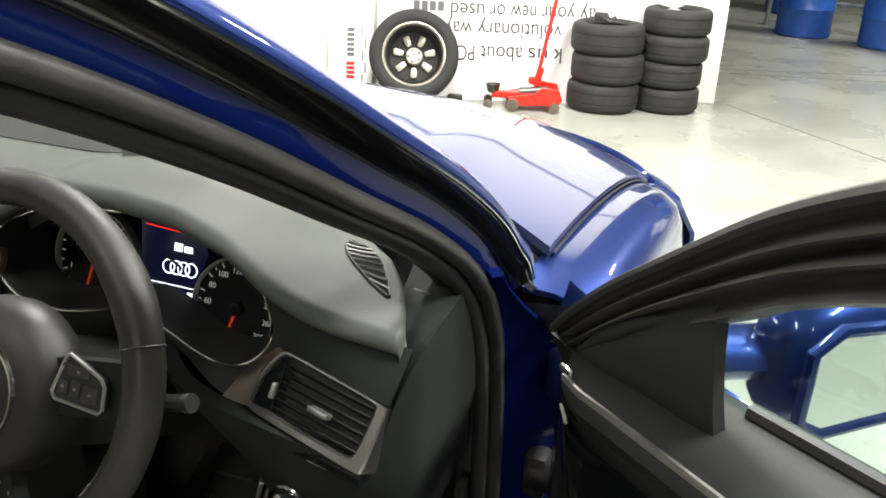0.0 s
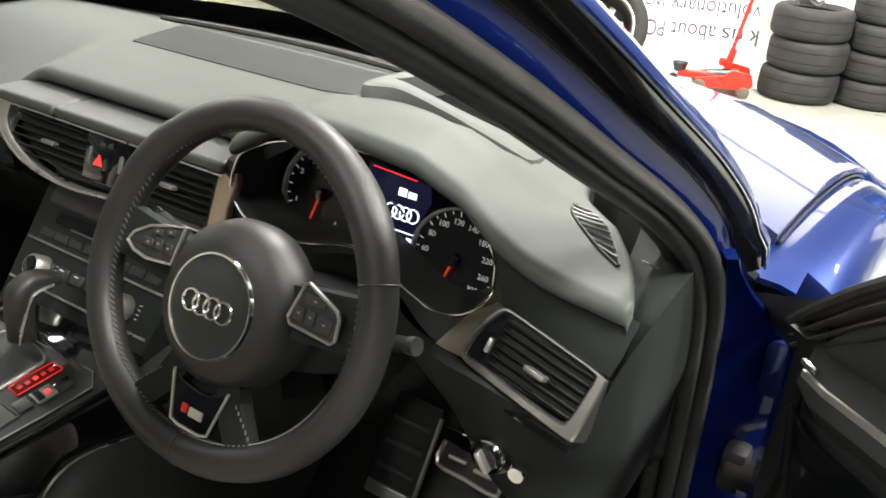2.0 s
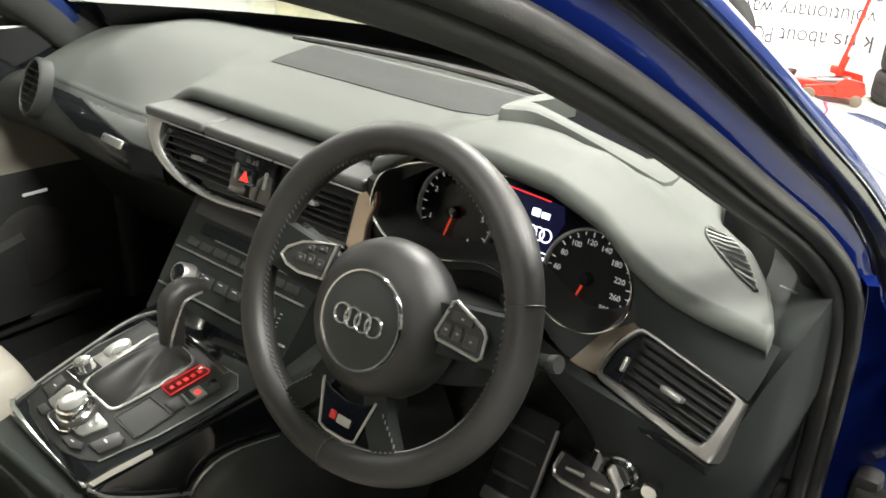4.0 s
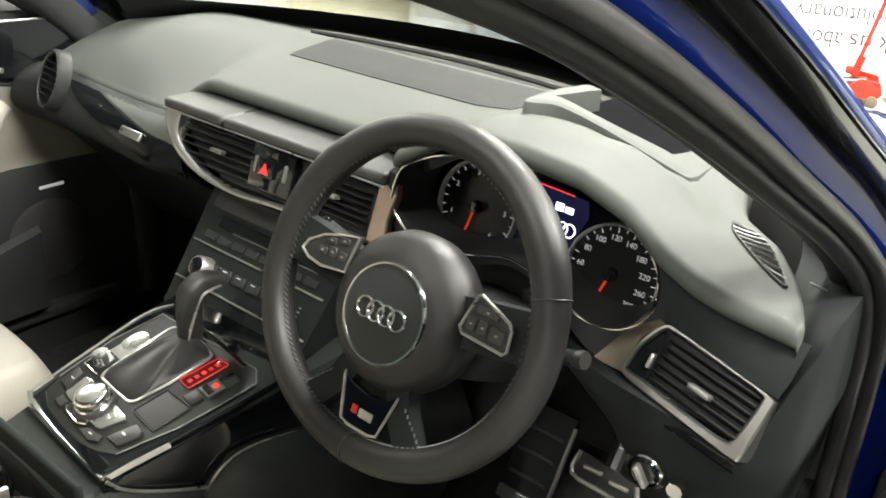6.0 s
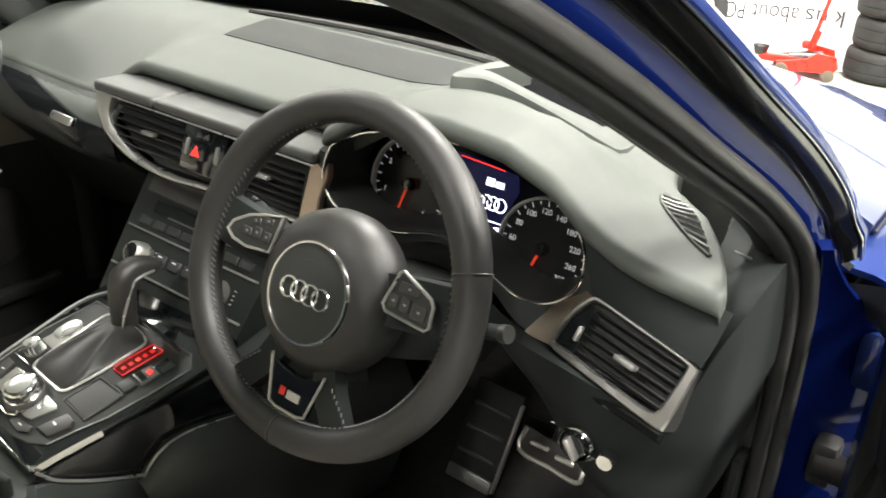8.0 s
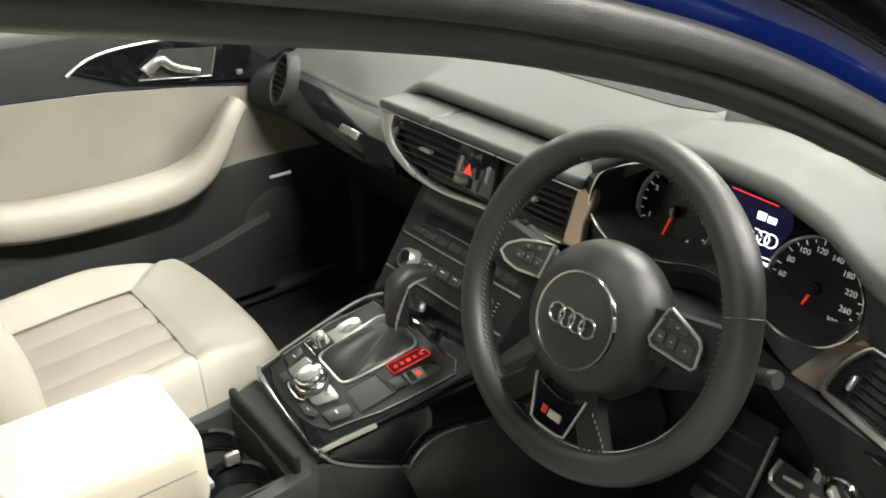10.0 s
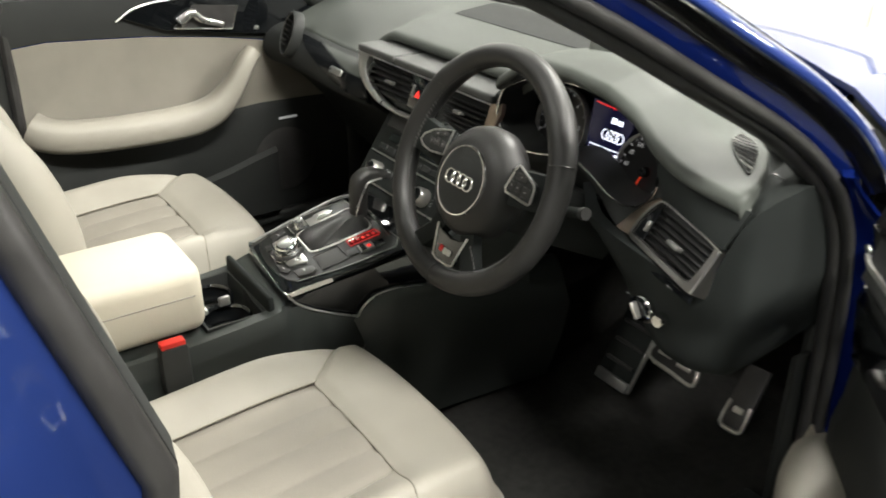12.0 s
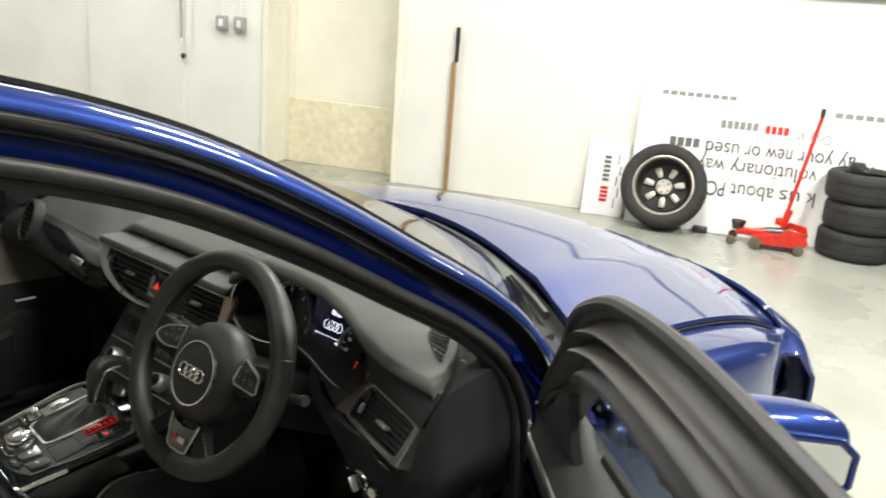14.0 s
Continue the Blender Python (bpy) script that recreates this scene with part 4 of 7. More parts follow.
def dial(cx, cy, cz, r, numbers, needle_deg, a0, a1):
    m = frame_at((cx, cy - 0.008, cz), (1, 0, 0), DIAL_UP)
    d = part("dial", lathe([(0, 0.0), (r * 0.97, 0.0), (r * 0.97, -0.004), (0, -0.004)], 40, m), DIAL, dash)
    part("dial_ring", lathe([(r * 0.955, 0.0), (r * 0.965, 0.006), (r * 1.005, 0.007), (r * 1.02, -0.004)], 56, m), RINGSILVER, d)
    ticks = bmesh.new()
    n = 24
    for i in range(n + 1):
        a = radians(a0 + (a1 - a0) * i / n)
        long = 0.10 if i % 2 == 0 else 0.06
        merge(ticks, rbox((r * long, 0.0011, 0.0006), (r * (0.93 - long / 2), 0, 0.0006), 0), m @ Matrix.Rotation(a, 4, "Z"))
    part("scale_marks", ticks, MARK, d)
    for k, t in enumerate(numbers):
        a = radians(a0 + (a1 - a0) * k / (len(numbers) - 1))
        w = words("number", t, 0.0090, m @ Matrix.Translation((r * 0.70 * math.cos(a) - 0.0028 * len(t), r * 0.70 * math.sin(a) - 0.0035, 0.001)), MARK, d, depth=0.0002)
    a = radians(needle_deg)
    part("needle", prism([(-0.006, -0.0016), (r * 0.8, -0.0006), (r * 0.8, 0.0006), (-0.006, 0.0016)], 0.0015, m @ Matrix.Translation((0, 0, 0.006)) @ Matrix.Rotation(a, 4, "Z")), mat("needle_red", (0.6, 0.03, 0.01), emit=(1, 0.08, 0.02), power=0.12) if "needle_red" not in bpy.data.materials else bpy.data.materials["needle_red"], d)
    part("needle_cap", lathe([(0, 0.011), (0.007, 0.010), (0.008, 0.002)], 16, m), GLOSS, d)


dial(0.2952, 0.2555, 0.9035, 0.057, ["", "1", "2", "3", "4", "5", "6"], -104, 254, -50)
dial(0.4852, 0.2505, 0.8825, 0.056, ["20", "40", "60", "80", "100", "120", "140", "180", "220", "260", "300"], -108, 236, -44)
# colour display between the dials
m = frame_at((0.388, 0.246, 0.905), (1, 0, 0), DIAL_UP)
disp = part("display", prism([(-0.022, -0.046), (0.040, -0.046), (0.044, -0.02), (0.043, 0.0), (0.055, 0.028), (0.050, 0.046), (-0.034, 0.054), (-0.030, 0.0)], 0.002, m), SCREEN, dash, "lit dark blue display between the dials")
part("display_line", rbox((0.060, 0.0011, 0.0006), (0.000, 0.049, 0.0026), 0, 1, m @ pose(0, 0, 0, 0, 0, -3)), REDGLOW, disp)
part("display_mark", rbox((0.011, 0.009, 0.0006), (0.017, 0.031, 0.0026), 0.001, 1, m), WHITEGLOW, disp)
part("display_mark", rbox((0.011, 0.007, 0.0006), (0.030, 0.030, 0.0026), 0.001, 1, m), WHITEGLOW, disp)
for k in range(4):
    rg = lathe([(0.0068, 0.0), (0.0083, 0.0), (0.0083, 0.0006), (0.0068, 0.0006), (0.0068, 0.0)], 24, m @ pose(0.006 + 0.0098 * k, 0.008, 0.0022))
    part("display_ring", rg, WHITEGLOW, disp)
part("display_rule", rbox((0.062, 0.0012, 0.0006), (0.010, -0.012, 0.0026), 0, 1, m), WHITEGLOW, disp)
for dx, dy, w in ((0.038, -0.019, 0.010), (0.039, -0.027, 0.009), (-0.016, -0.019, 0.012), (-0.015, -0.027, 0.008)):
    part("display_bar", rbox((w, 0.0045, 0.0006), (dx, dy, 0.0026), 0, 1, m), WHITEGLOW, disp)
part("warning_lamp", rbox((0.008, 0.006, 0.001), (0.038, -0.041, 0.003), 0.001, 1, m), REDGLOW, disp, "glowing red warning lamp")

# driver's side vent panel, local frame
SATIN = mat("dull_satin_metal", (0.26, 0.26, 0.25), rough=0.4, metal=0.7, var=0.1)
BRIGHTALU = mat("satin_aluminium", (0.74, 0.73, 0.71), rough=0.3, metal=0.95, var=0.05, scale=40)
VM = frame_at((0.557, 0.138, 0.842), (0.996, -0.08, 0.046), (0, 0.5, 0.866))


LOUVRE = mat("black_louvre_plastic", (0.009, 0.009, 0.009), rough=0.5, var=0.1, spec=0.3)


def slats(n, x0, x1, y0, y1, m, parent, lean=0.0, fins=6):
    """Louvres of an air vent, with upright fins behind."""
    for k in range(n):
        y = y0 + (y1 - y0) * (k + 0.5) / n
        b = rbox((x1 - x0, 0.0028, 0.014), ((x0 + x1) / 2, 0, 0), 0.0012, 1)
        part("louvre", merge(bmesh.new(), b, m @ Matrix.Translation((lean * (y - (y0 + y1) / 2), y, -0.006)) @ Matrix.Rotation(radians(-18), 4, "X")), LOUVRE, parent)
    for k in range(fins):
        x = x0 + (x1 - x0) * (k + 0.5) / fins
        part("fin", rbox((0.002, y1 - y0, 0.02), (x, (y0 + y1) / 2, -0.026), 0.0006, 1, m), SOFT, parent)


vent = part("side_air_vent", prism([(0.006, 0.001), (0.012, 0.029), (0.030, 0.053), (0.138, 0.030), (0.127, -0.019), (0.03, -0.004)], -0.055, VM, 0.0, z0=-0.014), SOFT, car, "brushed metal framed side air vent with black louvres")
edge_out = [(0.0025, -0.0016), (0.0035, 0.0089), (0.0086, 0.0309), (0.0273, 0.0578), (0.0374, 0.0583), (0.1489, 0.0310), (0.1500, 0.0260), (0.1395, -0.0317), (0.1345, -0.0342), (0.0176, -0.0070)]
edge_in = [(0.0060, 0.0018), (0.0070, 0.0090), (0.0120, 0.0297), (0.0287, 0.0550), (0.0380, 0.0557), (0.1370, 0.0318), (0.1405, 0.0280), (0.1285, -0.0180), (0.1215, -0.0225), (0.0200, 0.0000)]



def eased_loop(loop_, d):
    """Cuts each corner of a closed loop at most d from the corner."""
    out = []
    for i, c in enumerate(loop_):
        c = Vector(c)
        for n_ in (Vector(loop_[i - 1]), Vector(loop_[(i + 1) % len(loop_)])):
            e = n_ - c
            out.append(tuple(c + e * min(0.27, d / e.length)))
    return out


edge_out = eased_loop(eased_loop(edge_out, 0.009), 0.004)
edge_in = eased_loop(eased_loop(edge_in, 0.009), 0.004)


def band(outer, inner, lift, material, name, parent, label=""):
    """A raised flat band between two loops of the vent's frame, with rounded edges."""
    rows_ = []
    for (ax, ay), (bx, by) in zip(outer + outer[:1], inner + inner[:1]):
        o_, i_ = Vector((ax, ay, 0)), Vector((bx, by, 0))
        rows_.append([VM @ (o_ + Vector((0, 0, -0.03))), VM @ (o_ + Vector((0, 0, lift - 0.002))), VM @ (o_.lerp(i_, 0.15) + Vector((0, 0, lift))), VM @ (o_.lerp(i_, 0.85) + Vector((0, 0, lift))), VM @ (i_ + Vector((0, 0, lift - 0.002))), VM @ (i_ + Vector((0, 0, -0.02)))])
    return part(name, grid(rows_), material, parent, label, smooth=35)


FRAMEALU = mat("satin_metal_trim", (0.68, 0.67, 0.65), rough=0.34, metal=1.0, var=0.05, scale=40)
band(edge_out, edge_in, 0.001, FRAMEALU, "vent_frame", vent, "pale brushed metal frame")
# Copper tone in the base stands in for a warm reflection on the trim.
COPPERY = mat("warm_reflection_metal", (0.52, 0.42, 0.34), rough=0.32, metal=1.0, var=0.1, scale=40)
# metal sweep running from the frame to the binnacle
rows_ = []
for q in (0.0, 0.25, 0.5, 0.75, 1.0):
    a_ = Vector((0.0025, -0.0016, 0.0)).lerp(Vector((0.0273, 0.0578, 0.0)), q) + Vector((-0.006 * math.sin(math.pi * q), 0.008 * math.sin(math.pi * q), 0))
    b_ = Vector((-0.036, 0.0, -0.012)).lerp(Vector((0.000, 0.066, -0.020)), q)
    rows_.append([VM @ (a_ + Vector((0, 0, -0.003))), VM @ (a_.lerp(b_, 0.4) + Vector((0, 0, -0.001))), VM @ b_, VM @ (b_ + Vector((0, 0, -0.03)))])
part("metal_sweep", sheet(rows_, 0.003), COPPERY, vent, "brushed metal trim tinted with a warm reflection")
part("inner_frame", tube([VM @ Vector((x, y, -0.002)) for x, y in edge_in], 0.0016, 6, closed=True, up=VM.to_3x3() @ Vector((0, 0, 1))), RUBBER, vent)
part("thumb_panel", prism([(0.009, 0.003), (0.0105, 0.012), (0.0155, 0.030), (0.0305, 0.0505), (0.036, 0.0495), (0.030, 0.0)], 0.003, VM, 0.001, 1, z0=-0.004), GLOSS, vent)
part("thumb_wheel", rbox((0.005, 0.016, 0.008), (0.0258, 0.0235, 0.0), 0.002, 2, VM @ pose(0, 0, 0, 0, 0, -8)), ALU, vent)
SL = VM @ pose(0.030, 0, 0, 0, 0, -11.5)
slats(6, 0.000, 0.100, -0.001, 0.050, SL, vent, -0.05, 8)
part("vent_tab", rbox((0.024, 0.006, 0.014), (0.052, 0.022, 0.003), 0.002, 2, SL), SATIN, vent)
# shade-darkened panel between dash top and vent, and gloss bar under the vent
rows = []
for k in range(6):
    x = 0.57 + 0.145 * k / 5
    zt = dash_z(x, dash_lip(x)) - 0.016
    low_p = VM @ Vector((0.028 + (x - 0.57) * 0.84, 0.060 - 0.028 * k / 5, -0.002))
    rows.append([P3(x, dash_lip(x) + 0.004, zt), P3(x, 0.158, zt - 0.015).lerp(low_p, 0.4), low_p, low_p + Vector((0, 0.03, -0.02))])
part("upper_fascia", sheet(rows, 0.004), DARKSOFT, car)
part("gloss_bar", prism([(-0.022, -0.012), (0.03, -0.0195), (0.137, -0.0362), (0.1368, -0.0452), (0.03, -0.0285), (-0.018, -0.021)], 0.006, VM, 0.002, 1, z0=-0.012), GLOSS, car)

# lower panel on the driver's side, light switch, small knob
PLAN = spline([(0.40, 0.21, 0.84), (0.47, 0.155, 0.835), (0.53, 0.136, 0.83), (0.60, 0.129, 0.825), (0.66, 0.131, 0.815), (0.695, 0.142, 0.82), (0.718, 0.166, 0.900), (0.722, 0.20, 0.922), (0.722, 0.25, 0.930), (0.720, 0.30, 0.932), (0.716, 0.38, 0.932)], 4)
rows = []
for p in PLAN:
    inward = (P3(0.54, 0.42, 0) - P3(p.x, p.y, 0)).normalized()
    low = lerp_table(p.x, [(0.40, 0.80), (0.50, 0.795), (0.56, 0.765), (0.60, 0.705), (0.64, 0.675), (0.728, 0.664)])
    r = [P3(p.x, p.y, p.z) + inward * a + P3(0, 0, -d) for a, d in ((0.09, 0.002), (0.02, 0.0), (0.008, 0.0), (0.003, 0.001))] if p.x > 0.70 else [P3(p.x, p.y, p.z) + inward * a for a in (0.012, 0.008, 0.005, 0.002)]
    for q in np.linspace(0.004, 1, 16):
        z = p.z + (low - p.z) * q
        tuck = 0.010 * smooth01((0.80 - z) / 0.06) + 0.050 * smooth01((low + 0.045 - z) / 0.05) ** 2
        r.append(P3(p.x, p.y, z) + inward * tuck)
    r.append(r[-1] + inward * 0.10 + P3(0, 0, -0.004))
    rows.append(r)
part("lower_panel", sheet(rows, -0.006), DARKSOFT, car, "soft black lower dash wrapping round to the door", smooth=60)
part("knee_seam", tube([P3(0.676, 0.140, 0.79), P3(0.684, 0.146, 0.76), P3(0.686, 0.150, 0.73), P3(0.682, 0.166, 0.695)], 0.0014, 6), RUBBER, car)
KM = frame_at((0.609, 0.128, 0.755), (1, 0.05, 0), (0, 0.05, 1))
sw = part("light_switch", lathe([(0.0, 0.012), (0.012, 0.012), (0.016, 0.008), (0.018, -0.004), (0.024, -0.004), (0.024, -0.008)], 28, KM), GLOSS, car, "round black light switch with bright rim")
part("switch_rim", lathe([(0.0165, 0.009), (0.019, 0.006), (0.019, 0.0), (0.0165, 0.002)], 28, KM), CHROME, sw)
part("switch_grip", rbox((0.005, 0.024, 0.012), (0, 0, 0.016), 0.002, 2, KM @ pose(0, 0, 0, 0, 0, 35)), ALU, sw)
for a in (60, 95, 130, 165):
    part("switch_mark", rbox((0.004, 0.0012, 0.0004), (0.031 * math.cos(radians(a)), 0.031 * math.sin(radians(a)), -0.001), 0, 1, KM), MARK, sw)
part("dimmer_knob", lathe([(0, 0.010), (0.008, 0.010), (0.010, 0.004), (0.010, -0.004)], 20, frame_at((0.643, 0.126, 0.753), (1, 0.05, 0), (0, 0, 1))), CHROME, car)
# kick panels beside the footwells
part("kick_panel", sheet([[P3(0.715, y, z) for z in (0.33, 0.5, 0.65)] for y in (0.55, 0.40, 0.34)], 0.008), LOWER, car)
part("kick_panel", sheet([[P3(-0.722, y, z) for z in (0.30, 0.5, 0.65, 0.9)] for y in (0.80, 0.55, 0.38)], 0.008), LOWER, car)
# raised surround of the head-up glass on top of the cowl
HUD_OUT = spline([(x, y, 0) for x, y in [(0.351, 0.371), (0.345, 0.319), (0.344, 0.268), (0.348, 0.243), (0.357, 0.26), (0.372, 0.286), (0.424, 0.308), (0.492, 0.325), (0.517, 0.336), (0.518, 0.381), (0.513, 0.429)]], 3)
HUD_IN = spline([(x, y, 0) for x, y in [(0.368, 0.381), (0.363, 0.352), (0.358, 0.313), (0.355, 0.299), (0.357, 0.3), (0.367, 0.307), (0.417, 0.327), (0.472, 0.353), (0.481, 0.356), (0.487, 0.386), (0.489, 0.423)]], 3)


def hud_z(x):
    return 1.045 - 0.40 * (x - 0.355)


rows = []
for a, b in zip(HUD_OUT, HUD_IN):
    r = [P3(a.x, a.y, hud_z(a.x) - d) for d in (0.045, 0.02, 0.006)]
    r += [P3(a.x, a.y, hud_z(a.x) - 0.0015).lerp(P3(b.x, b.y, hud_z(b.x)), q) for q in (0.05, 0.12)]
    r += [P3(a.x, a.y, hud_z(a.x)).lerp(P3(b.x, b.y, hud_z(b.x)), q) for q in (0.25, 0.5, 0.8, 0.97)]
    r += [P3(b.x, b.y, hud_z(b.x) - d) for d in (0.003, 0.02, 0.045)]
    rows.append(r)
hu = part("head_up_surround", grid(rows), PAD, car, "raised grey surround of the dark head-up well", smooth=40)
# Black sheet laid over the dash skin stands in for the well's shade.
WELL = mat("well_shade_black", (0.010, 0.010, 0.011), rough=0.95, spec=0.0)
part("head_up_well", grid([[P3(p.x + dx * q, p.y + 0.14 * q, max(hud_z(p.x) - 0.028, dash_z(p.x + dx * q, p.y + 0.14 * q) + 0.002)) for q in np.linspace(0, 1, 9)] for p, dx in ((HUD_IN[i], 0.03 * (i - 9) / 14) for i in range(9, 28))]), WELL, hu)
# small side demister vent near the pillar
LEFT_EDGE = spline([(0.5786, 0.3175, 0), (0.590, 0.288, 0), (0.606, 0.2657, 0), (0.627, 0.2459, 0), (0.6477, 0.2320, 0), (0.6692, 0.2198, 0)], 4)
RIGHT_EDGE = spline([(0.5819, 0.3221, 0), (0.6007, 0.3165, 0), (0.6201, 0.2997, 0), (0.6377, 0.2790, 0), (0.6569, 0.2480, 0), (0.671, 0.2225, 0)], 4)


def on_pad(p, lift):
    return P3(p.x, p.y, dash_z(p.x, p.y) + lift)


# Black patch on the pad paints the shaded hollow behind the slats.
dv = part("demister_vent", sheet([[on_pad(a.lerp(b, q), 0.0016) for q in (0, 0.25, 0.5, 0.75, 1)] for a, b in zip(LEFT_EDGE, RIGHT_EDGE)], 0.003), mat("vent_hollow_shade", (0.008, 0.008, 0.008), rough=0.8, spec=0.1), car, "black crescent demister vent with thin slats")
part("demister_rim", tube([on_pad(p, 0.002) for p in LEFT_EDGE + RIGHT_EDGE[::-1]], 0.0012, 6, closed=True), PAD, dv)
for k in range(1, 17, 2):
    part("demister_slat", tube([on_pad(LEFT_EDGE[k].lerp(RIGHT_EDGE[min(k + 3, 19)], q), 0.0036) for q in (0, 0.5, 1)], 0.0010, 5), SATIN, dv)
part("pillar_clip", rbox((0.018, 0.0025, 0.003), (0, 0, 0), 0.001, 1, frame_at((0.691, 0.2545, 0.940), (0.95, 0.2, -0.22), (0.2, 0, 1))), SATIN, car)

# centre: lid of the screen, vents, metal sweep
part("screen_lid", rbox((0.134, 0.075, 0.016), (-0.158, 0.203, 0.934), 0.006, 3), mat("satin_grey_trim", (0.055, 0.057, 0.055), rough=0.5, metal=0.2, var=0.08), car, "satin grey lid over the stowed screen")
part("screen_lid", rbox((0.303, 0.075, 0.016), (0.0635, 0.203, 0.934), 0.006, 3), bpy.data.materials["satin_grey_trim"], car)
CM = frame_at((0.0, 0.163, 0.888), (1, 0.0, 0), (0, 0.30, 0.95))
cv = part("centre_air_vent", prism([(-0.185, 0.032), (0.198, 0.032), (0.198, -0.030), (-0.08, -0.034), (-0.145, -0.018), (-0.175, 0.008)], -0.04, CM, 0, z0=-0.012), SOFT, car, "pair of black louvred centre air vents")
slats(6, -0.180, -0.030, -0.028, 0.034, CM, cv, 0, 8)
slats(6, 0.080, 0.185, -0.026, 0.026, CM, cv, 0, 6)
part("hazard_panel", rbox((0.084, 0.062, 0.012), (0.015, 0.006, -0.004), 0.003, 2, CM), GLOSS, cv)
hz = part("hazard_button", rbox((0.030, 0.024, 0.008), (0.009, 0.0055, 0.004), 0.003, 2, CM), GLOSS, cv)
part("hazard_triangle", prism([(0.001, -0.0015), (0.017, -0.0015), (0.009, 0.0125)], 0.001, CM, z0=0.0082), REDGLOW, hz, "glowing red triangle")
part("hazard_window", rbox((0.026, 0.014, 0.006), (0.014, 0.029, 0.002), 0.002, 2, CM), GLOSS, cv)
for x in (-0.0150, 0.0430):
    part("thumb_wheel", rbox((0.007, 0.024, 0.008), (x, 0.007, 0.001), 0.003, 2, CM), SATIN, cv)
for x in (-0.095, 0.13):
    part("vent_tab", rbox((0.024, 0.006, 0.012), (x, 0.004, 0.003), 0.002, 2, CM), SATIN, cv)
BLADE_OUT = spline([(-0.230, 0.042, 0), (-0.222, 0.015, 0), (-0.200, -0.012, 0), (-0.160, -0.032, 0), (-0.110, -0.043, 0), (-0.04, -0.0465, 0), (0.05, -0.040, 0), (0.20, -0.036, 0)], 5)
BLADE_IN = spline([(-0.190, 0.038, 0), (-0.192, 0.014, 0), (-0.176, -0.006, 0), (-0.144, -0.022, 0), (-0.105, -0.034, 0), (-0.04, -0.0395, 0), (0.05, -0.034, 0), (0.20, -0.031, 0)], 5)
rows = [[CM @ (a + Vector((0, 0, -0.012))), CM @ (a + Vector((0, 0, 0.001))), CM @ (a.lerp(b, 0.3) + Vector((0, 0, 0.005))), CM @ (a.lerp(b, 0.7) + Vector((0, 0, 0.005))), CM @ (b + Vector((0, 0, 0.002))), CM @ (b + Vector((0, 0, -0.010)))] for a, b in zip(BLADE_OUT, BLADE_IN)]
part("metal_sweep", grid(rows), BRIGHTALU, cv, "curved satin metal blade under the vents", smooth=50)
part("metal_cheek", prism([(0.197, -0.036), (0.228, -0.032), (0.224, 0.0), (0.230, 0.03), (0.225, 0.050), (0.200, 0.046)], 0.012, CM, 0.002, 1, z0=-0.012), COPPERY, cv)
part("lid_line", tube([(x, 0.1640, 0.9275) for x in np.linspace(-0.222, 0.215, 8)], 0.0012, 5), BRIGHTALU, car)
part("centre_upper", sheet([[P3(x, 0.236, 0.955), P3(x, 0.24, 0.92), P3(x, 0.20, 0.918)] for x in (-0.21, 0, 0.22)], 0.004), LOWER, car)

# passenger fascia with a gloss lens-shaped panel
FACE = spline([(0.004, 0, -0.002), (-0.012, 0, -0.003), (-0.034, 0, -0.011), (-0.052, 0, -0.026), (-0.061, 0, -0.048), (-0.058, 0, -0.072), (-0.040, 0, -0.092), (-0.010, 0, -0.110), (0.04, 0, -0.145), (0.09, 0, -0.20), (0.15, 0, -0.29), (0.22, 0, -0.36)], 4)


def fascia(x, q, proud=0.0):
    """A point of the passenger fascia; q runs 0..1 from the dash top to the under edge."""
    f = max(0.0, min(q, 1.0)) * 24
    i = min(int(f), len(FACE) - 2)
    p = FACE[i].lerp(FACE[i + 1], f - i)
    k = 1.0 - 0.35 * smooth01((x + 0.24) / 0.06)
    return P3(x, fascia_y(x) + p.x * k - proud, fascia_z(x) - 0.004 + p.z - proud * 0.3)


rows = []
for k in range(27):
    x = -0.70 + 0.52 * k / 26
    r = [fascia(x, q / 24) for q in range(25)]
    end = FACE[-1]
    r += [P3(x, fascia_y(x) + p.x, fascia_z(x) + p.z) for p in FACE[28::4]]
    rows.append(r)
part("passenger_fascia", sheet(rows, 0.006), LOWER, car, smooth=60)
# satin wedge above the lens, flush with the dash top
LENS_HI = [(-0.60, 0.11), (-0.548, 0.13), (-0.436, 0.30), (-0.324, 0.42), (-0.216, 0.54), (-0.17, 0.66)]
LENS_LO = [(-0.60, 0.13), (-0.57, 0.30), (-0.524, 0.44), (-0.444, 0.56), (-0.324, 0.68), (-0.228, 0.80), (-0.17, 0.96)]
rows = [[fascia(x, q, 0.0022) for q in np.linspace(0.02, lerp_table(x, LENS_HI), 9)] for x in np.linspace(-0.56, -0.186, 20)]
part("fascia_wedge", sheet(rows, 0.003), PAD, car, smooth=60)
rows = []
for k in range(21):
    u = k / 20
    x = -0.60 + 0.425 * u
    hi, lo = lerp_table(x, LENS_HI), lerp_table(x, LENS_LO)
    rows.append([fascia(x, hi + (lo - hi) * q, 0.0060) for q in (0, 0.2, 0.4, 0.6, 0.8, 1.0)])
LENS = mat("gloss_black_inlay", (0.008, 0.009, 0.010), rough=0.12, var=0.1, scale=6, rough_var=0.02, spec=0.07)
gp = part("gloss_panel", sheet(rows, 0.004), LENS, car, "gloss black passenger trim panel", smooth=60)
# Bright tube draws the glint on the pad's edge above the wedge.
part("wedge_glint", tube([fascia(x, 0.015, 0.003) for x in np.linspace(-0.57, -0.20, 14)], 0.0012, 5), ALU, gp)
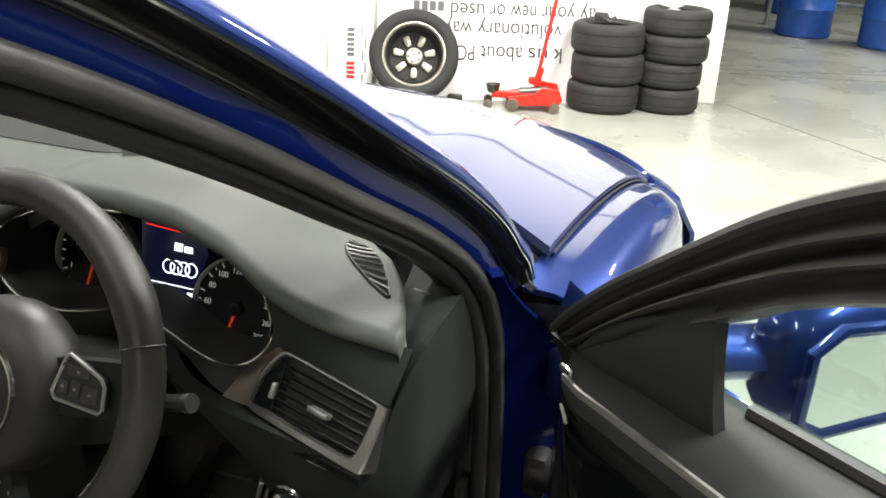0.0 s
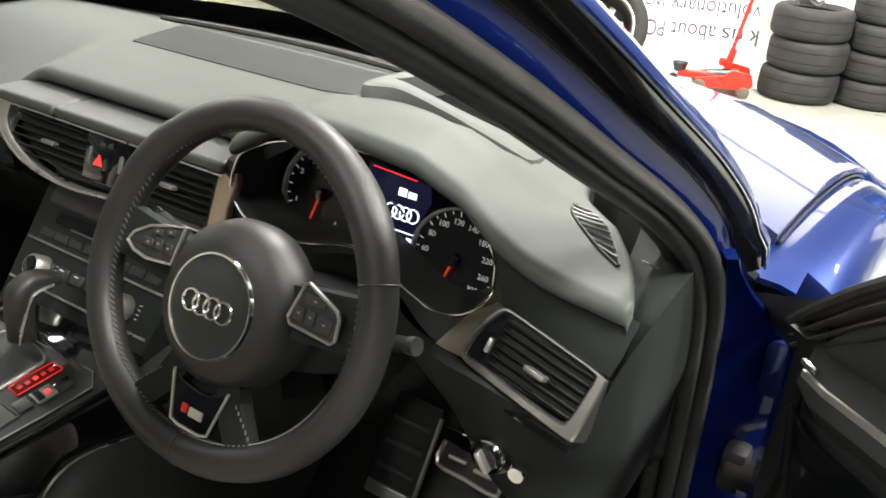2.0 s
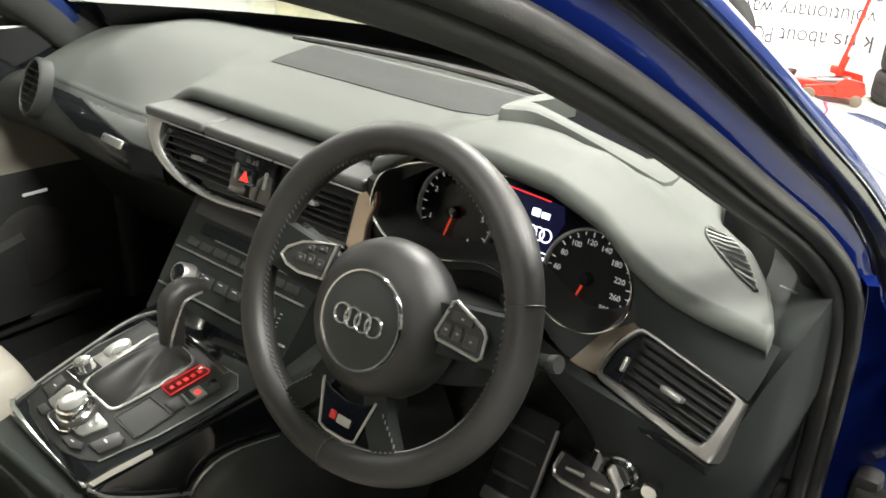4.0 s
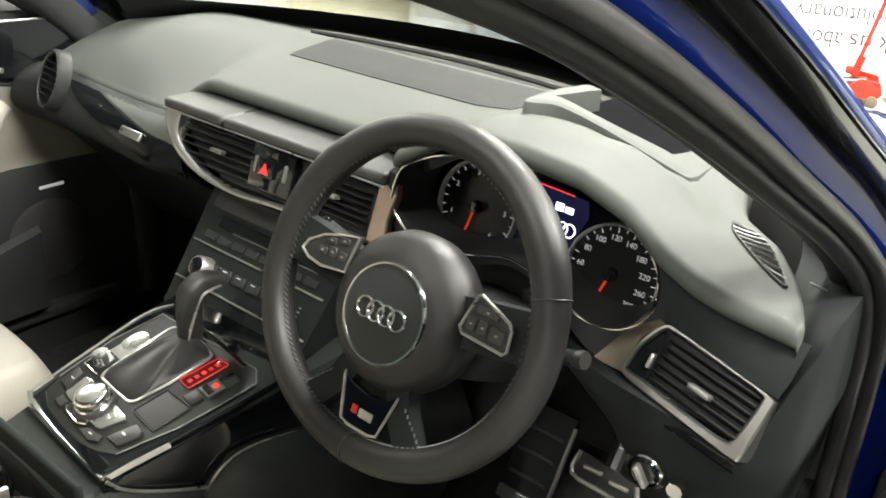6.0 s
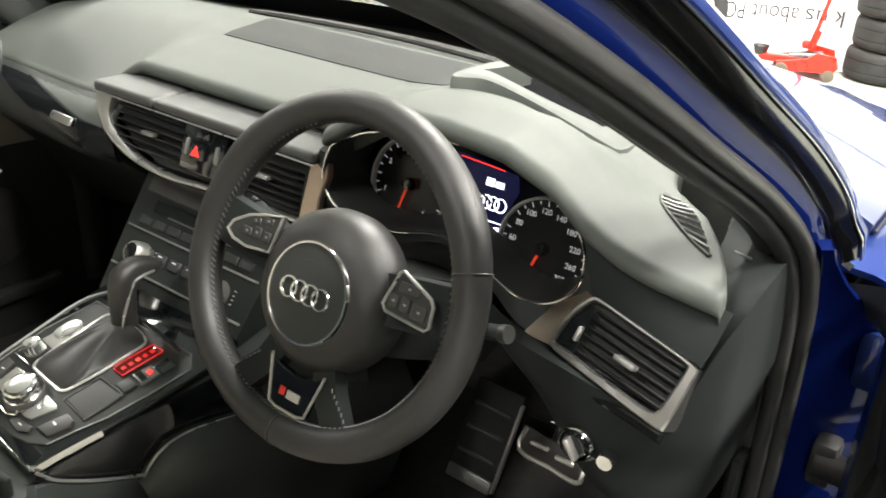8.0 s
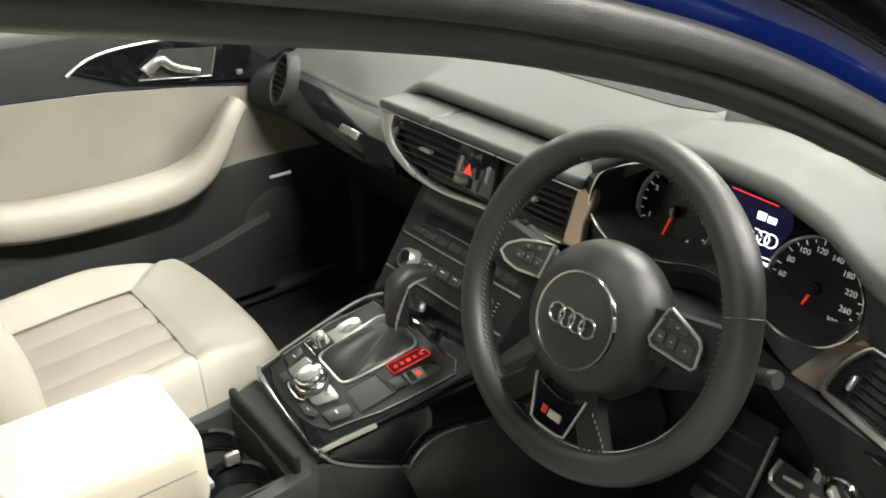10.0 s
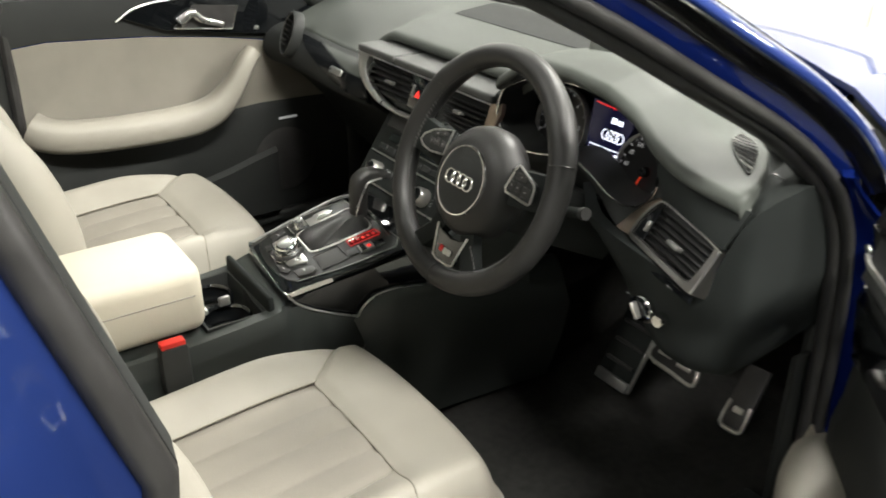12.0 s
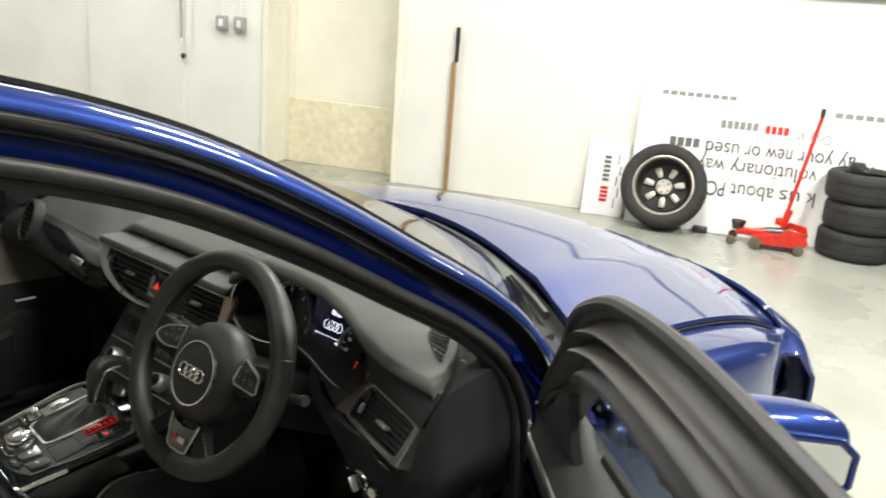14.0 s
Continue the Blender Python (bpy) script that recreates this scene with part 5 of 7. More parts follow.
part("badge_bar", rbox((0.080, 0.014, 0.004), (0, 0, 0), 0.002, 1, frame_at(fascia(-0.296, 0.52, 0.010), (0.98, -0.19, 0.10), (0, 0.55, 0.85))), BRIGHTALU, gp, "small bright badge")
SVM = frame_at((-0.592, 0.186, 0.889), (0.985, -0.12, 0), (0, 0.35, 0.94))
pv = part("end_air_vent", lathe([(0.0, -0.015), (0.036, -0.012), (0.040, 0.002), (0.044, 0.004), (0.047, 0.0), (0.047, -0.02)], 32, SVM @ Matrix.Diagonal((0.8, 1.15, 1, 1))), SOFT, car, "round black air vent at the dash end")
part("vent_ring", lathe([(0.0415, 0.003), (0.043, 0.005), (0.0445, 0.003), (0.043, 0.001)], 32, SVM @ Matrix.Diagonal((0.8, 1.15, 1, 1))), DARKMETAL, pv)
slats(6, -0.024, 0.024, -0.034, 0.034, SVM @ Matrix.Translation((0, 0, 0.004)), pv, 0, 0)

# centre stack: face leans; local x right, y up the face
TM = frame_at((0.004, 0.139, 0.755), (1, 0, 0), (0, 0.6, 0.8))
st = part("centre_panel", prism([(-0.148, 0.105), (0.150, 0.105), (0.138, -0.10), (-0.136, -0.10)], -0.10, TM, 0.0, z0=0.0), DARKSOFT, car, "black centre stack with rows of small buttons")
part("disc_slot", rbox((0.20, 0.018, 0.004), (0.0, 0.038, 0.0015), 0.002, 1, TM), GLOSS, st)
part("disc_slot", rbox((0.26, 0.03, 0.004), (0.0, 0.068, 0.001), 0.003, 1, TM), RUBBER, st)
part("metal_line", rbox((0.27, 0.003, 0.005), (0.0, 0.0, 0.001), 0.0008, 1, TM), BRIGHTALU, st)
part("metal_line", rbox((0.27, 0.003, 0.005), (0.0, -0.058, 0.001), 0.0008, 1, TM), BRIGHTALU, st)
part("metal_line", rbox((0.20, 0.0022, 0.005), (0.035, 0.029, 0.001), 0.0006, 1, TM), SATIN, st)
for k in range(8):
    part("button", rbox((0.026, 0.013, 0.005), (-0.105 + 0.030 * k, 0.014, 0.001), 0.002, 1, TM), SOFT, st)
    if k not in (0, 7):
        part("button", rbox((0.024, 0.016, 0.005), (-0.105 + 0.030 * k, -0.028, 0.001), 0.002, 1, TM), SOFT, st)
        part("button_mark", rbox((0.008, 0.0015, 0.0006), (-0.105 + 0.030 * k, -0.024, 0.0038), 0, 1, TM), MARK, st)
for x in (-0.082, 0.082):
    kn = part("climate_knob", lathe([(0, 0.022), (0.013, 0.022), (0.016, 0.019), (0.0175, 0.004), (0.0175, 0)], 28, TM @ pose(x - 0.002, -0.033, 0.0)), ALU, st, "ribbed silver climate knob")
    part("knob_face", lathe([(0, 0.0228), (0.011, 0.0226), (0.0125, 0.022)], 24, TM @ pose(x - 0.002, -0.033, 0.0)), GLOSS, kn)
    for k in range(4):
        part("knob_mark", rbox((0.004, 0.001, 0.0005), (x + 0.024, -0.04 + 0.006 * k, 0.001), 0, 1, TM), MARK, kn)


# ---- steering wheel: local x right, y up the wheel, z to the driver ----
def steering_wheel():
    a = radians(23.3)
    m = frame_at((0.3753, 0.016, 0.8953), (1, -0.019, 0), (0, math.sin(a), math.cos(a)))
    hub = m @ Matrix.Translation((0.003, -0.008, -0.003))
    whl = part("steering_wheel", lathe([(0, 0.0), (0.055, 0.0), (0.06, -0.02), (0.055, -0.05), (0.04, -0.07), (0, -0.07)], 32, m), SOFT, car, "black leather three-spoke sports steering wheel")

    def rim_point(t, r=0.167):
        x, y = r * math.cos(t), r * math.sin(t)
        return Vector((x, y * (0.927 if y < 0 else 1.0), 0))

    n = 96
    path = [m @ rim_point(2 * math.pi * i / n) for i in range(n)]
    zdir = m.to_3x3() @ Vector((0, 0, 1))

    rim = bmesh.new()
    rows = []
    for i in range(n):
        t = 2 * math.pi * i / n
        thick = 1.0 + 0.10 * (math.exp(-((t - radians(38)) / 0.25) ** 2) + math.exp(-((t - radians(142)) / 0.25) ** 2))
        c = rim_point(t)
        out = c.normalized()
        rows.append([m @ (c + out * 0.0168 * thick * math.cos(q) + Vector((0, 0, 0.0185 * thick * math.sin(q)))) for q in (2 * math.pi * j / 16 for j in range(16))])
    rows.append(rows[0])
    g = grid(rows, loop=True)
    bmesh.ops.remove_doubles(g, verts=g.verts, dist=1e-6)
    part("rim", merge(rim, g), LEATHER, whl, "black leather rim with stitching inside")
    for deg in (20, 142, 270):
        t = radians(deg)
        c, out = rim_point(t), rim_point(t).normalized()
        ring_pts = [m @ (c + out * 0.0176 * math.cos(q) + Vector((0, 0, 0.0193 * math.sin(q)))) for q in (2 * math.pi * j / 20 for j in range(20))]
        part("rim_seam", tube(ring_pts, 0.0009, 5, closed=True, up=m.to_3x3() @ out.cross(Vector((0, 0, 1)))), RUBBER, whl)
    st = bmesh.new()
    for k in range(150):
        t = 2 * math.pi * k / 150
        c = rim_point(t)
        out = c.normalized()
        p = c - out * 0.0168 + Vector((0, 0, 0.005))
        tn = Vector((-out.y, out.x, 0))
        tube([m @ (p - tn * 0.002 + Vector((0, 0, 0.0025))), m @ (p + tn * 0.002 - Vector((0, 0, 0.0025)))], 0.0007, 4, st)
    tagged(part("rim_stitches", st, STITCH, whl), kind="stuff")
    # airbag pad
    prof = [(0.0, 0.026), (0.03, 0.0255), (0.055, 0.022), (0.070, 0.015), (0.079, 0.004), (0.0825, -0.012), (0.080, -0.03)]
    b = lathe(prof, 48)
    for v in b.verts:
        v.co.y = v.co.y * (1.0 if v.co.y > 0 else 0.97) + 0.0
    b.transform(hub @ Matrix.Translation((0, -0.004, 0)))
    pad = part("airbag_cover", b, LEATHER, whl, "domed black airbag cover")
    cen = hub @ Matrix.Translation((0, -0.006, 0.0))
    part("badge_disc", lathe([(0, 0.0275), (0.047, 0.0245), (0.048, 0.02)], 48, cen), SOFT, pad)
    part("badge_ring", lathe([(0.0465, 0.0235), (0.0475, 0.0262), (0.0495, 0.0262), (0.0508, 0.0225)], 64, cen), CHROME, pad, "thin chrome ring")
    for k in range(4):
        ringp = [cen @ Vector((-0.0205 + 0.0137 * k + 0.0098 * math.cos(q), 0.0098 * math.sin(q), 0.0280)) for q in (2 * math.pi * j / 28 for j in range(28))]
        part("emblem_ring", tube(ringp, 0.0015, 6, closed=True, up=zdir), CHROME, pad)
    # side spokes with button pods
    for sx in (1, -1):
        b = bmesh.new()
        sweep([Vector((sx * 0.06, 0.004, -0.004)), Vector((sx * 0.10, 0.010, -0.004)), Vector((sx * 0.152, 0.018, 0.0))], [(-0.026, -0.010), (0.026, -0.010), (0.024, 0.003), (-0.024, 0.003)], (0, 0, 1), b)
        b.transform(m)
        part("spoke", b, DARKSOFT, whl)
        pts = [(0.0835, 0.0055), (0.0930, 0.0370), (0.0965, 0.0395), (0.1320, 0.0255), (0.1365, 0.0200), (0.1380, 0.0010), (0.1345, -0.0025), (0.0880, 0.0000)] if sx > 0 else [(-0.060, 0.042), (-0.066, 0.004), (-0.100, 0.000), (-0.120, 0.003), (-0.131, 0.010), (-0.125, 0.020), (-0.106, 0.031), (-0.085, 0.037)]
        pm = m @ Matrix.Translation((0.0 if sx > 0 else -0.002, 0.0, 0.002 if sx > 0 else 0.0))
        pod = part("button_pod", prism(pts, 0.008, pm, 0.002, 2, z0=0.002), SOFT, whl, "black button pod with metal edge")
        part("pod_edge", tube([pm @ Vector((x, y, 0.0102)) for x, y in pts], 0.0017, 6, closed=True, up=zdir), BRIGHTALU, pod)
        keys = ((0.109, 0.0265, 0.024, 0.009), (0.095, 0.012, 0.010, 0.012), (0.108, 0.012, 0.010, 0.013), (0.124, 0.0105, 0.016, 0.014)) if sx > 0 else ((-0.102, 0.016, 0.012, 0.008), (-0.088, 0.018, 0.010, 0.011), (-0.074, 0.017, 0.010, 0.010), (-0.093, 0.029, 0.012, 0.007), (-0.076, 0.033, 0.012, 0.007))
        for dx, dy, w, h in keys:
            key_ = part("button", rbox((w, h, 0.002), (dx, dy, 0.0108), 0.0008, 1, pm), RUBBER, pod)
            part("button_mark", rbox((0.003, 0.002, 0.0004), (dx, dy, 0.0121), 0, 1, pm), GREYINK, key_)
    # lower double spoke and emblem plate
    for sx in (1, -1):
        b = bmesh.new()
        sweep([Vector((sx * 0.024, -0.060, -0.006)), Vector((sx * 0.042, -0.10, -0.004)), Vector((sx * 0.070, -0.134, 0.0))], [(-0.016, -0.008), (0.016, -0.008), (0.014, 0.007), (-0.014, 0.007)], (0, 0, 1), b)
        b.transform(m)
        part("spoke", b, DARKSOFT, whl)
        stt = bmesh.new()
        for k in range(9):
            p = Vector((sx * (0.050 + 0.0045 * k), -0.092 - 0.0042 * k, 0.004))
            tube([m @ p, m @ (p + Vector((sx * 0.002, -0.003, 0.001)))], 0.0007, 4, stt)
        part("spoke_stitch", stt, STITCH, whl)
    plate = [(-0.036, -0.078), (-0.024, -0.086), (0.0, -0.090), (0.024, -0.086), (0.036, -0.078), (0.024, -0.124), (0.014, -0.127), (-0.014, -0.127), (-0.024, -0.124)]
    pl = part("emblem_plate", prism(plate, 0.008, hub, 0.0015, 1, z0=-0.001), GLOSS, whl, "gloss black plate in the lower spoke")
    part("plate_edge", tube([hub @ Vector((x, y, 0.0075)) for x, y in plate[4:] + plate[:1]], 0.0016, 6, up=zdir), BRIGHTALU, pl)
    part("emblem_bar", rbox((0.008, 0.009, 0.002), (-0.010, -0.109, 0.0082), 0.0008, 1, hub), REDINK, pl)
    part("emblem_bar", rbox((0.018, 0.009, 0.002), (0.005, -0.110, 0.0082), 0.0008, 1, hub), ALU, pl)
    # column, stalks
    b = bmesh.new()
    sweep([m @ Vector((0, -0.012, -0.028)), m @ Vector((0, -0.02, -0.10)), m @ Vector((0, -0.03, -0.26))], [(-0.055, -0.045), (0.055, -0.045), (0.065, -0.02), (0.065, 0.02), (0.05, 0.042), (-0.05, 0.042), (-0.065, 0.02), (-0.065, -0.02)], (0, 0, 1), b)
    part("column_shroud", b, LOWER, car)
    for sx, tip in ((1, Vector((0.180, 0.012, -0.040))), (-1, Vector((-0.168, 0.030, -0.055)))):
        base = Vector((sx * 0.05, -0.005 if sx < 0 else -0.02, -0.07))
        stem = base.lerp(tip, 0.62)
        stalk = part("control_stalk", tube([m @ base, m @ stem], 0.008, 10), SOFT, car, "black column stalk")
        part("stalk_end", tube(spline([m @ stem, m @ stem.lerp(tip, 0.5), m @ tip], 4), 0.0100, 12, ry=0.007), DARKSOFT, stalk)
        part("stalk_cap", tube([m @ tip, m @ (tip + (tip - stem).normalized() * 0.008)], 0.0085, 12), mat("stalk_grey", (0.035, 0.035, 0.034), rough=0.5) if sx > 0 else GLOSS, stalk)


steering_wheel()


# ---- centre console ----
def console_frame(x, y, lift=0.0):
    return frame_at((x, y, 0.622 + 0.27 * (y + 0.16) + lift), (1, 0, 0), (0, 0.9654, 0.2607))


SILVERKEY = mat("satin_silver_keys", (0.62, 0.62, 0.60), rough=0.28, metal=0.9, var=0.06)
CONSOLE_SIDE = mat("console_side_plastic", (0.042, 0.048, 0.045), rough=0.42, var=0.12, scale=10, bump=0.2, grain=900)
# tunnel body
rows = []
for y in (-0.80, -0.55, -0.32, -0.306, -0.304, -0.25, -0.196, -0.194, -0.18, -0.165, -0.148, -0.13, -0.10, -0.07, -0.046, 0.0, 0.08, 0.16, 0.26):
    t = smooth01((y + 0.18) / 0.3)
    top = 0.588 + 0.08 * max(0.0, y + 0.32) if y < -0.18 else 0.607 + 0.27 * (y + 0.16)
    w = 0.118 + 0.012 * t
    wr = max(w, 0.100 + 0.29 * (y + 0.155)) if y < 0.06 else max(w, 0.158)
    well = 0.535 if -0.305 < y < -0.195 else top
    wt = wr - 0.002 if y < -0.17 else max(0.0945, 0.094 + 0.30 * (y + 0.155))
    lx = wr - 0.001 if y < -0.17 else lerp_table(y, [(-0.163, 0.100), (-0.148, 0.107), (-0.118, 0.117), (-0.08, 0.127), (-0.046, 0.135), (0.0, 0.148), (0.07, 0.165), (0.26, 0.17)])
    lz = top - 0.03 if y < -0.17 else min(top - 0.006, lerp_table(y, [(-0.163, 0.618), (-0.148, 0.603), (-0.118, 0.587), (-0.08, 0.572), (-0.046, 0.561), (0.0, 0.556), (0.26, 0.55)]))
    rows.append([P3(-w - 0.012, y, 0.34), P3(-w, y, 0.50), P3(-w + 0.002, y, top - 0.02), P3(-w + 0.014, y, top), P3(-0.090, y, top), P3(-0.088, y, well), P3(0, y, well), P3(0.088, y, well), P3(0.090, y, top), P3(wt - 0.010, y, top), P3(wt, y, top - 0.02 if y < -0.17 else min(top - 0.004, lz + 0.01)), P3(lx, y, lz), P3(max(wr, lx + 0.002), y, 0.50), P3(wr + 0.012, y, 0.34)])
console = part("centre_console", sheet(rows, -0.004), CONSOLE_SIDE, car, "black centre console between the seats", smooth=50)
CF = console_frame(0, -0.16)
plate = [(-0.102, 0.018), (-0.085, 0.010), (0.0, 0.003), (0.086, -0.004), (0.097, 0.001), (0.105, 0.035), (0.121, 0.08), (0.141, 0.15), (0.156, 0.215), (0.150, 0.262), (-0.10, 0.262), (-0.108, 0.2), (-0.106, 0.1)]
top = part("console_top", prism(plate, 0.010, CF, 0.003, 2, z0=-0.002), GLOSS, console, "gloss black console top plate")
inner = [(-0.094, 0.060), (-0.086, 0.034), (-0.060, 0.022), (-0.021, 0.014), (0.030, 0.011), (0.064, 0.016), (0.086, 0.026), (0.099, 0.058), (0.114, 0.09), (0.128, 0.14), (0.140, 0.195), (0.12, 0.212), (-0.078, 0.212), (-0.094, 0.14)]
INLAY = mat("satin_grey_keys_panel", (0.017, 0.018, 0.017), rough=0.36, metal=0.2, var=0.1, scale=12, rough_var=0.04, spec=0.4)
part("console_inlay", prism(inner, 0.003, CF, 0.001, 1, z0=0.0075), INLAY, console, "satin grey control panel")
part("inlay_line", tube([CF @ Vector((x, y, 0.0105)) for x, y in inner[6:] + inner[:1]], 0.0010, 5, up=(0, 0, 1)), SATIN, console)
LEFT_STRIP = [CF @ Vector((x, y, 0.004)) for x, y in ((-0.106, 0.022), (-0.094, 0.0155), (-0.05, 0.010), (0.0, 0.005), (0.05, 0.001), (0.096, -0.003))]
part("rear_edge", sweep(LEFT_STRIP, [(-0.0042, -0.005), (0.0042, -0.005), (0.003, 0.005), (-0.003, 0.005)], scale=lambda q: 1.15 - 0.65 * q), CHROME, console, "bright metal edge across the console")
part("side_strip", sweep([CF @ Vector((x, y, 0.003)) for x, y in ((0.096, -0.002), (0.104, 0.03), (0.1185, 0.076))], [(-0.003, -0.005), (0.003, -0.005), (0.0022, 0.003), (-0.0022, 0.003)]), CHROME, console, "bright metal strip along the console flank")
part("console_edge", tube(spline([CF @ Vector((x, y, 0.008)) for x, y in ((-0.105, 0.022), (-0.1065, 0.06), (-0.107, 0.12), (-0.104, 0.2), (-0.085, 0.235))], 4), 0.0016, 6), SATIN, console)
part("front_strip", sweep([CF @ Vector((x, y, 0.010)) for x, y in ((-0.002, 0.221), (0.05, 0.215), (0.106, 0.206))], [(-0.004, -0.004), (0.004, -0.004), (0.003, 0.003), (-0.003, 0.003)]), CHROME, console)
# gloss side panel with its bright lower line
pts = spline([(0.099, -0.163, 0.622), (0.106, -0.148, 0.606), (0.116, -0.118, 0.590), (0.126, -0.080, 0.575), (0.134, -0.046, 0.564)], 5)


def flank_x(y):
    return 0.103 + 0.30 * (y + 0.155)


rows = [[P3(flank_x(p.y), p.y, 0.617 + 0.27 * (p.y + 0.16)), P3(flank_x(p.y) + 0.003, p.y, 0.5 * (p.z + 0.617 + 0.27 * (p.y + 0.16))), p] for p in pts]
rows += [[P3(flank_x(y), y, 0.617 + 0.27 * (y + 0.16)), P3(flank_x(y) + 0.003, y, 0.625), P3(flank_x(y) + 0.002, y, z)] for y, z in ((-0.01, 0.565), (0.03, 0.58), (0.07, 0.60))]
part("gloss_side", sheet(rows, 0.003), GLOSS, console, "gloss black console flank")
part("flank_line", tube([p + P3(0.0055, 0, 0.003) for p in pts], 0.0022, 6), BRIGHTALU, console)
BOLSTER_LINE = spline([(0.137, -0.056, 0.560), (0.144, -0.050, 0.582), (0.150, -0.036, 0.600), (0.156, -0.010, 0.611), (0.166, 0.025, 0.613), (0.176, 0.06, 0.610)], 5)
part("flank_line", tube([p + P3(0.002, 0, 0.0025) for p in BOLSTER_LINE], 0.0018, 6), BRIGHTALU, console)
# padded knee bolster in front of it
rows = []
for k in range(13):
    u = k / 12
    y = -0.056 + 0.39 * u
    t_ = lerp_table(y, [(-0.056, 0.560), (-0.050, 0.582), (-0.036, 0.600), (-0.010, 0.611), (0.025, 0.613), (0.06, 0.610), (0.2, 0.60), (0.34, 0.60)])
    x0 = lerp_table(y, [(-0.056, 0.137), (-0.036, 0.150), (0.025, 0.166), (0.06, 0.176), (0.34, 0.20)])
    b_ = 0.50 - 0.05 * smooth01(u * 2)
    rows.append([P3(x0 - 0.03, y, t_ - 0.02), P3(x0 - 0.006, y, t_ - 0.002), P3(x0 + 0.004, y, t_ - 0.002), P3(x0 + 0.018, y, t_ - 0.016), P3(x0 + 0.028 + 0.02 * smooth01(u), y, (t_ + b_) / 2), P3(x0 + 0.012 + 0.02 * smooth01(u), y, b_), P3(x0 - 0.004, y, 0.34)])
part("knee_bolster", sheet(rows, -0.006), CONSOLE_SIDE, car, "soft dark knee bolster beside the console", smooth=60)

# selector lever
LEVER = [(0.030, 0.664, 0.0145, 0.0150), (0.031, 0.690, 0.0150, 0.0155), (0.0315, 0.715, 0.0150, 0.0160), (0.033, 0.737, 0.0150, 0.0170), (0.038, 0.752, 0.0155, 0.0180), (0.049, 0.761, 0.0150, 0.0150), (0.060, 0.762, 0.0145, 0.0125), (0.072, 0.760, 0.0135, 0.0105), (0.084, 0.756, 0.0110, 0.0085)]
rows = []
for i, (y, z, wx, wd) in enumerate(LEVER):
    y0, z0 = LEVER[max(0, i - 1)][:2]
    y1, z1 = LEVER[min(len(LEVER) - 1, i + 1)][:2]
    n_ = Vector((0, -(z1 - z0), y1 - y0)).normalized()
    rows.append([P3(wx * math.copysign(abs(math.cos(q)) ** 0.75, math.cos(q)), y, z) + n_ * wd * math.copysign(abs(math.sin(q)) ** 0.75, math.sin(q)) for q in (2 * math.pi * j / 20 for j in range(20))])
fine = []
for j in range(20):
    fine.append(spline([r[j] for r in rows], 3))
bmh = grid([[fine[j][i] for j in range(20)] for i in range(len(fine[0]))], loop=True)
bmh.verts.ensure_lookup_table()
bmh.faces.new([bmh.verts[len(bmh.verts) - 20 + j] for j in range(20)])
lv = part("gear_lever", bmh, LEATHER, console, "black leather gear lever with silver stripe", smooth=60)
part("lever_stripe", tube(spline([(0.0135, 0.0185, 0.690), (0.0148, 0.022, 0.708), (0.0152, 0.030, 0.728), (0.0155, 0.038, 0.744), (0.0155, 0.045, 0.7525), (0.0148, 0.0603, 0.7548), (0.0125, 0.074, 0.754)], 5), 0.0020, 6), SILVERKEY, lv)
part("lever_button", rbox((0.014, 0.010, 0.014), (0.0, 0.089, 0.7545), 0.004, 2), SOFT, lv)
BOOT = [(-0.043, 0.093), (0.028, 0.087), (0.040, 0.130), (0.049, 0.193), (0.020, 0.200), (-0.038, 0.200), (-0.042, 0.145)]
base = spline([CF @ Vector((x, y, 0.010)) for x, y in BOOT], 8, closed=True)
boot = []
for k in range(25):
    u = k / 24
    r = []
    for i, p in enumerate(base):
        d = P3(0.0, 0.030, 0.0) - P3(p.x, p.y, 0)
        far = d.length
        d = d.normalized()
        tip = P3(0.0, 0.030, 0.694) - d * 0.016
        q = p.lerp(tip, u)
        q.z = p.z + (tip.z - p.z) * (0.35 * u + 0.65 * u ** 0.55)
        wave = math.cos(i * 0.9 + 2.2 * u + 0.8 * math.sin(i * 0.21)) * 0.0019 * math.sin(math.pi * min(1, u * 1.15)) * min(1, far / 0.06)
        q.z += wave
        r.append(q)
    boot.append(r)
part("lever_boot", grid(boot, loop=True), LEATHER, lv, "pleated black leather boot", smooth=70)
bl = [(-0.047, 0.090), (0.031, 0.083), (0.044, 0.130), (0.054, 0.197), (0.022, 0.205), (-0.042, 0.205), (-0.046, 0.145)]
loop_ = [CF @ Vector((x, y, 0.011)) for x, y in eased_loop(eased_loop(bl, 0.006), 0.003)]
part("boot_frame", tube(loop_, 0.0020, 6, closed=True), ALU, console, "satin metal frame round the boot")


def plate_key(pts, h, material=INLAY, name="button", label="", z0=0.010, parent=None):
    """A key with a polygon outline on the console's plane."""
    return part(name, prism(pts, h, CF, 0.0009, 2, z0=z0), material, parent or console, label)


KEYGREY = mat("dark_key_plastic", (0.022, 0.022, 0.021), rough=0.42, var=0.1, scale=20)
# rotary controller with its silver plate and the keys round it
rc = plate_key([(-0.058, 0.048), (-0.060, 0.078), (-0.050, 0.080), (0.044, 0.068), (0.050, 0.064), (0.036, 0.038), (0.028, 0.036), (-0.048, 0.045)], 0.003, SILVERKEY, "rotary_controller", "silver rotary controller on a bright plate")
KF = CF @ Matrix.Translation((-0.004, 0.057, 0.012))
part("controller_collar", lathe([(0.0235, 0.008), (0.0255, 0.006), (0.0265, 0.0)], 36, KF), DARKMETAL, rc)
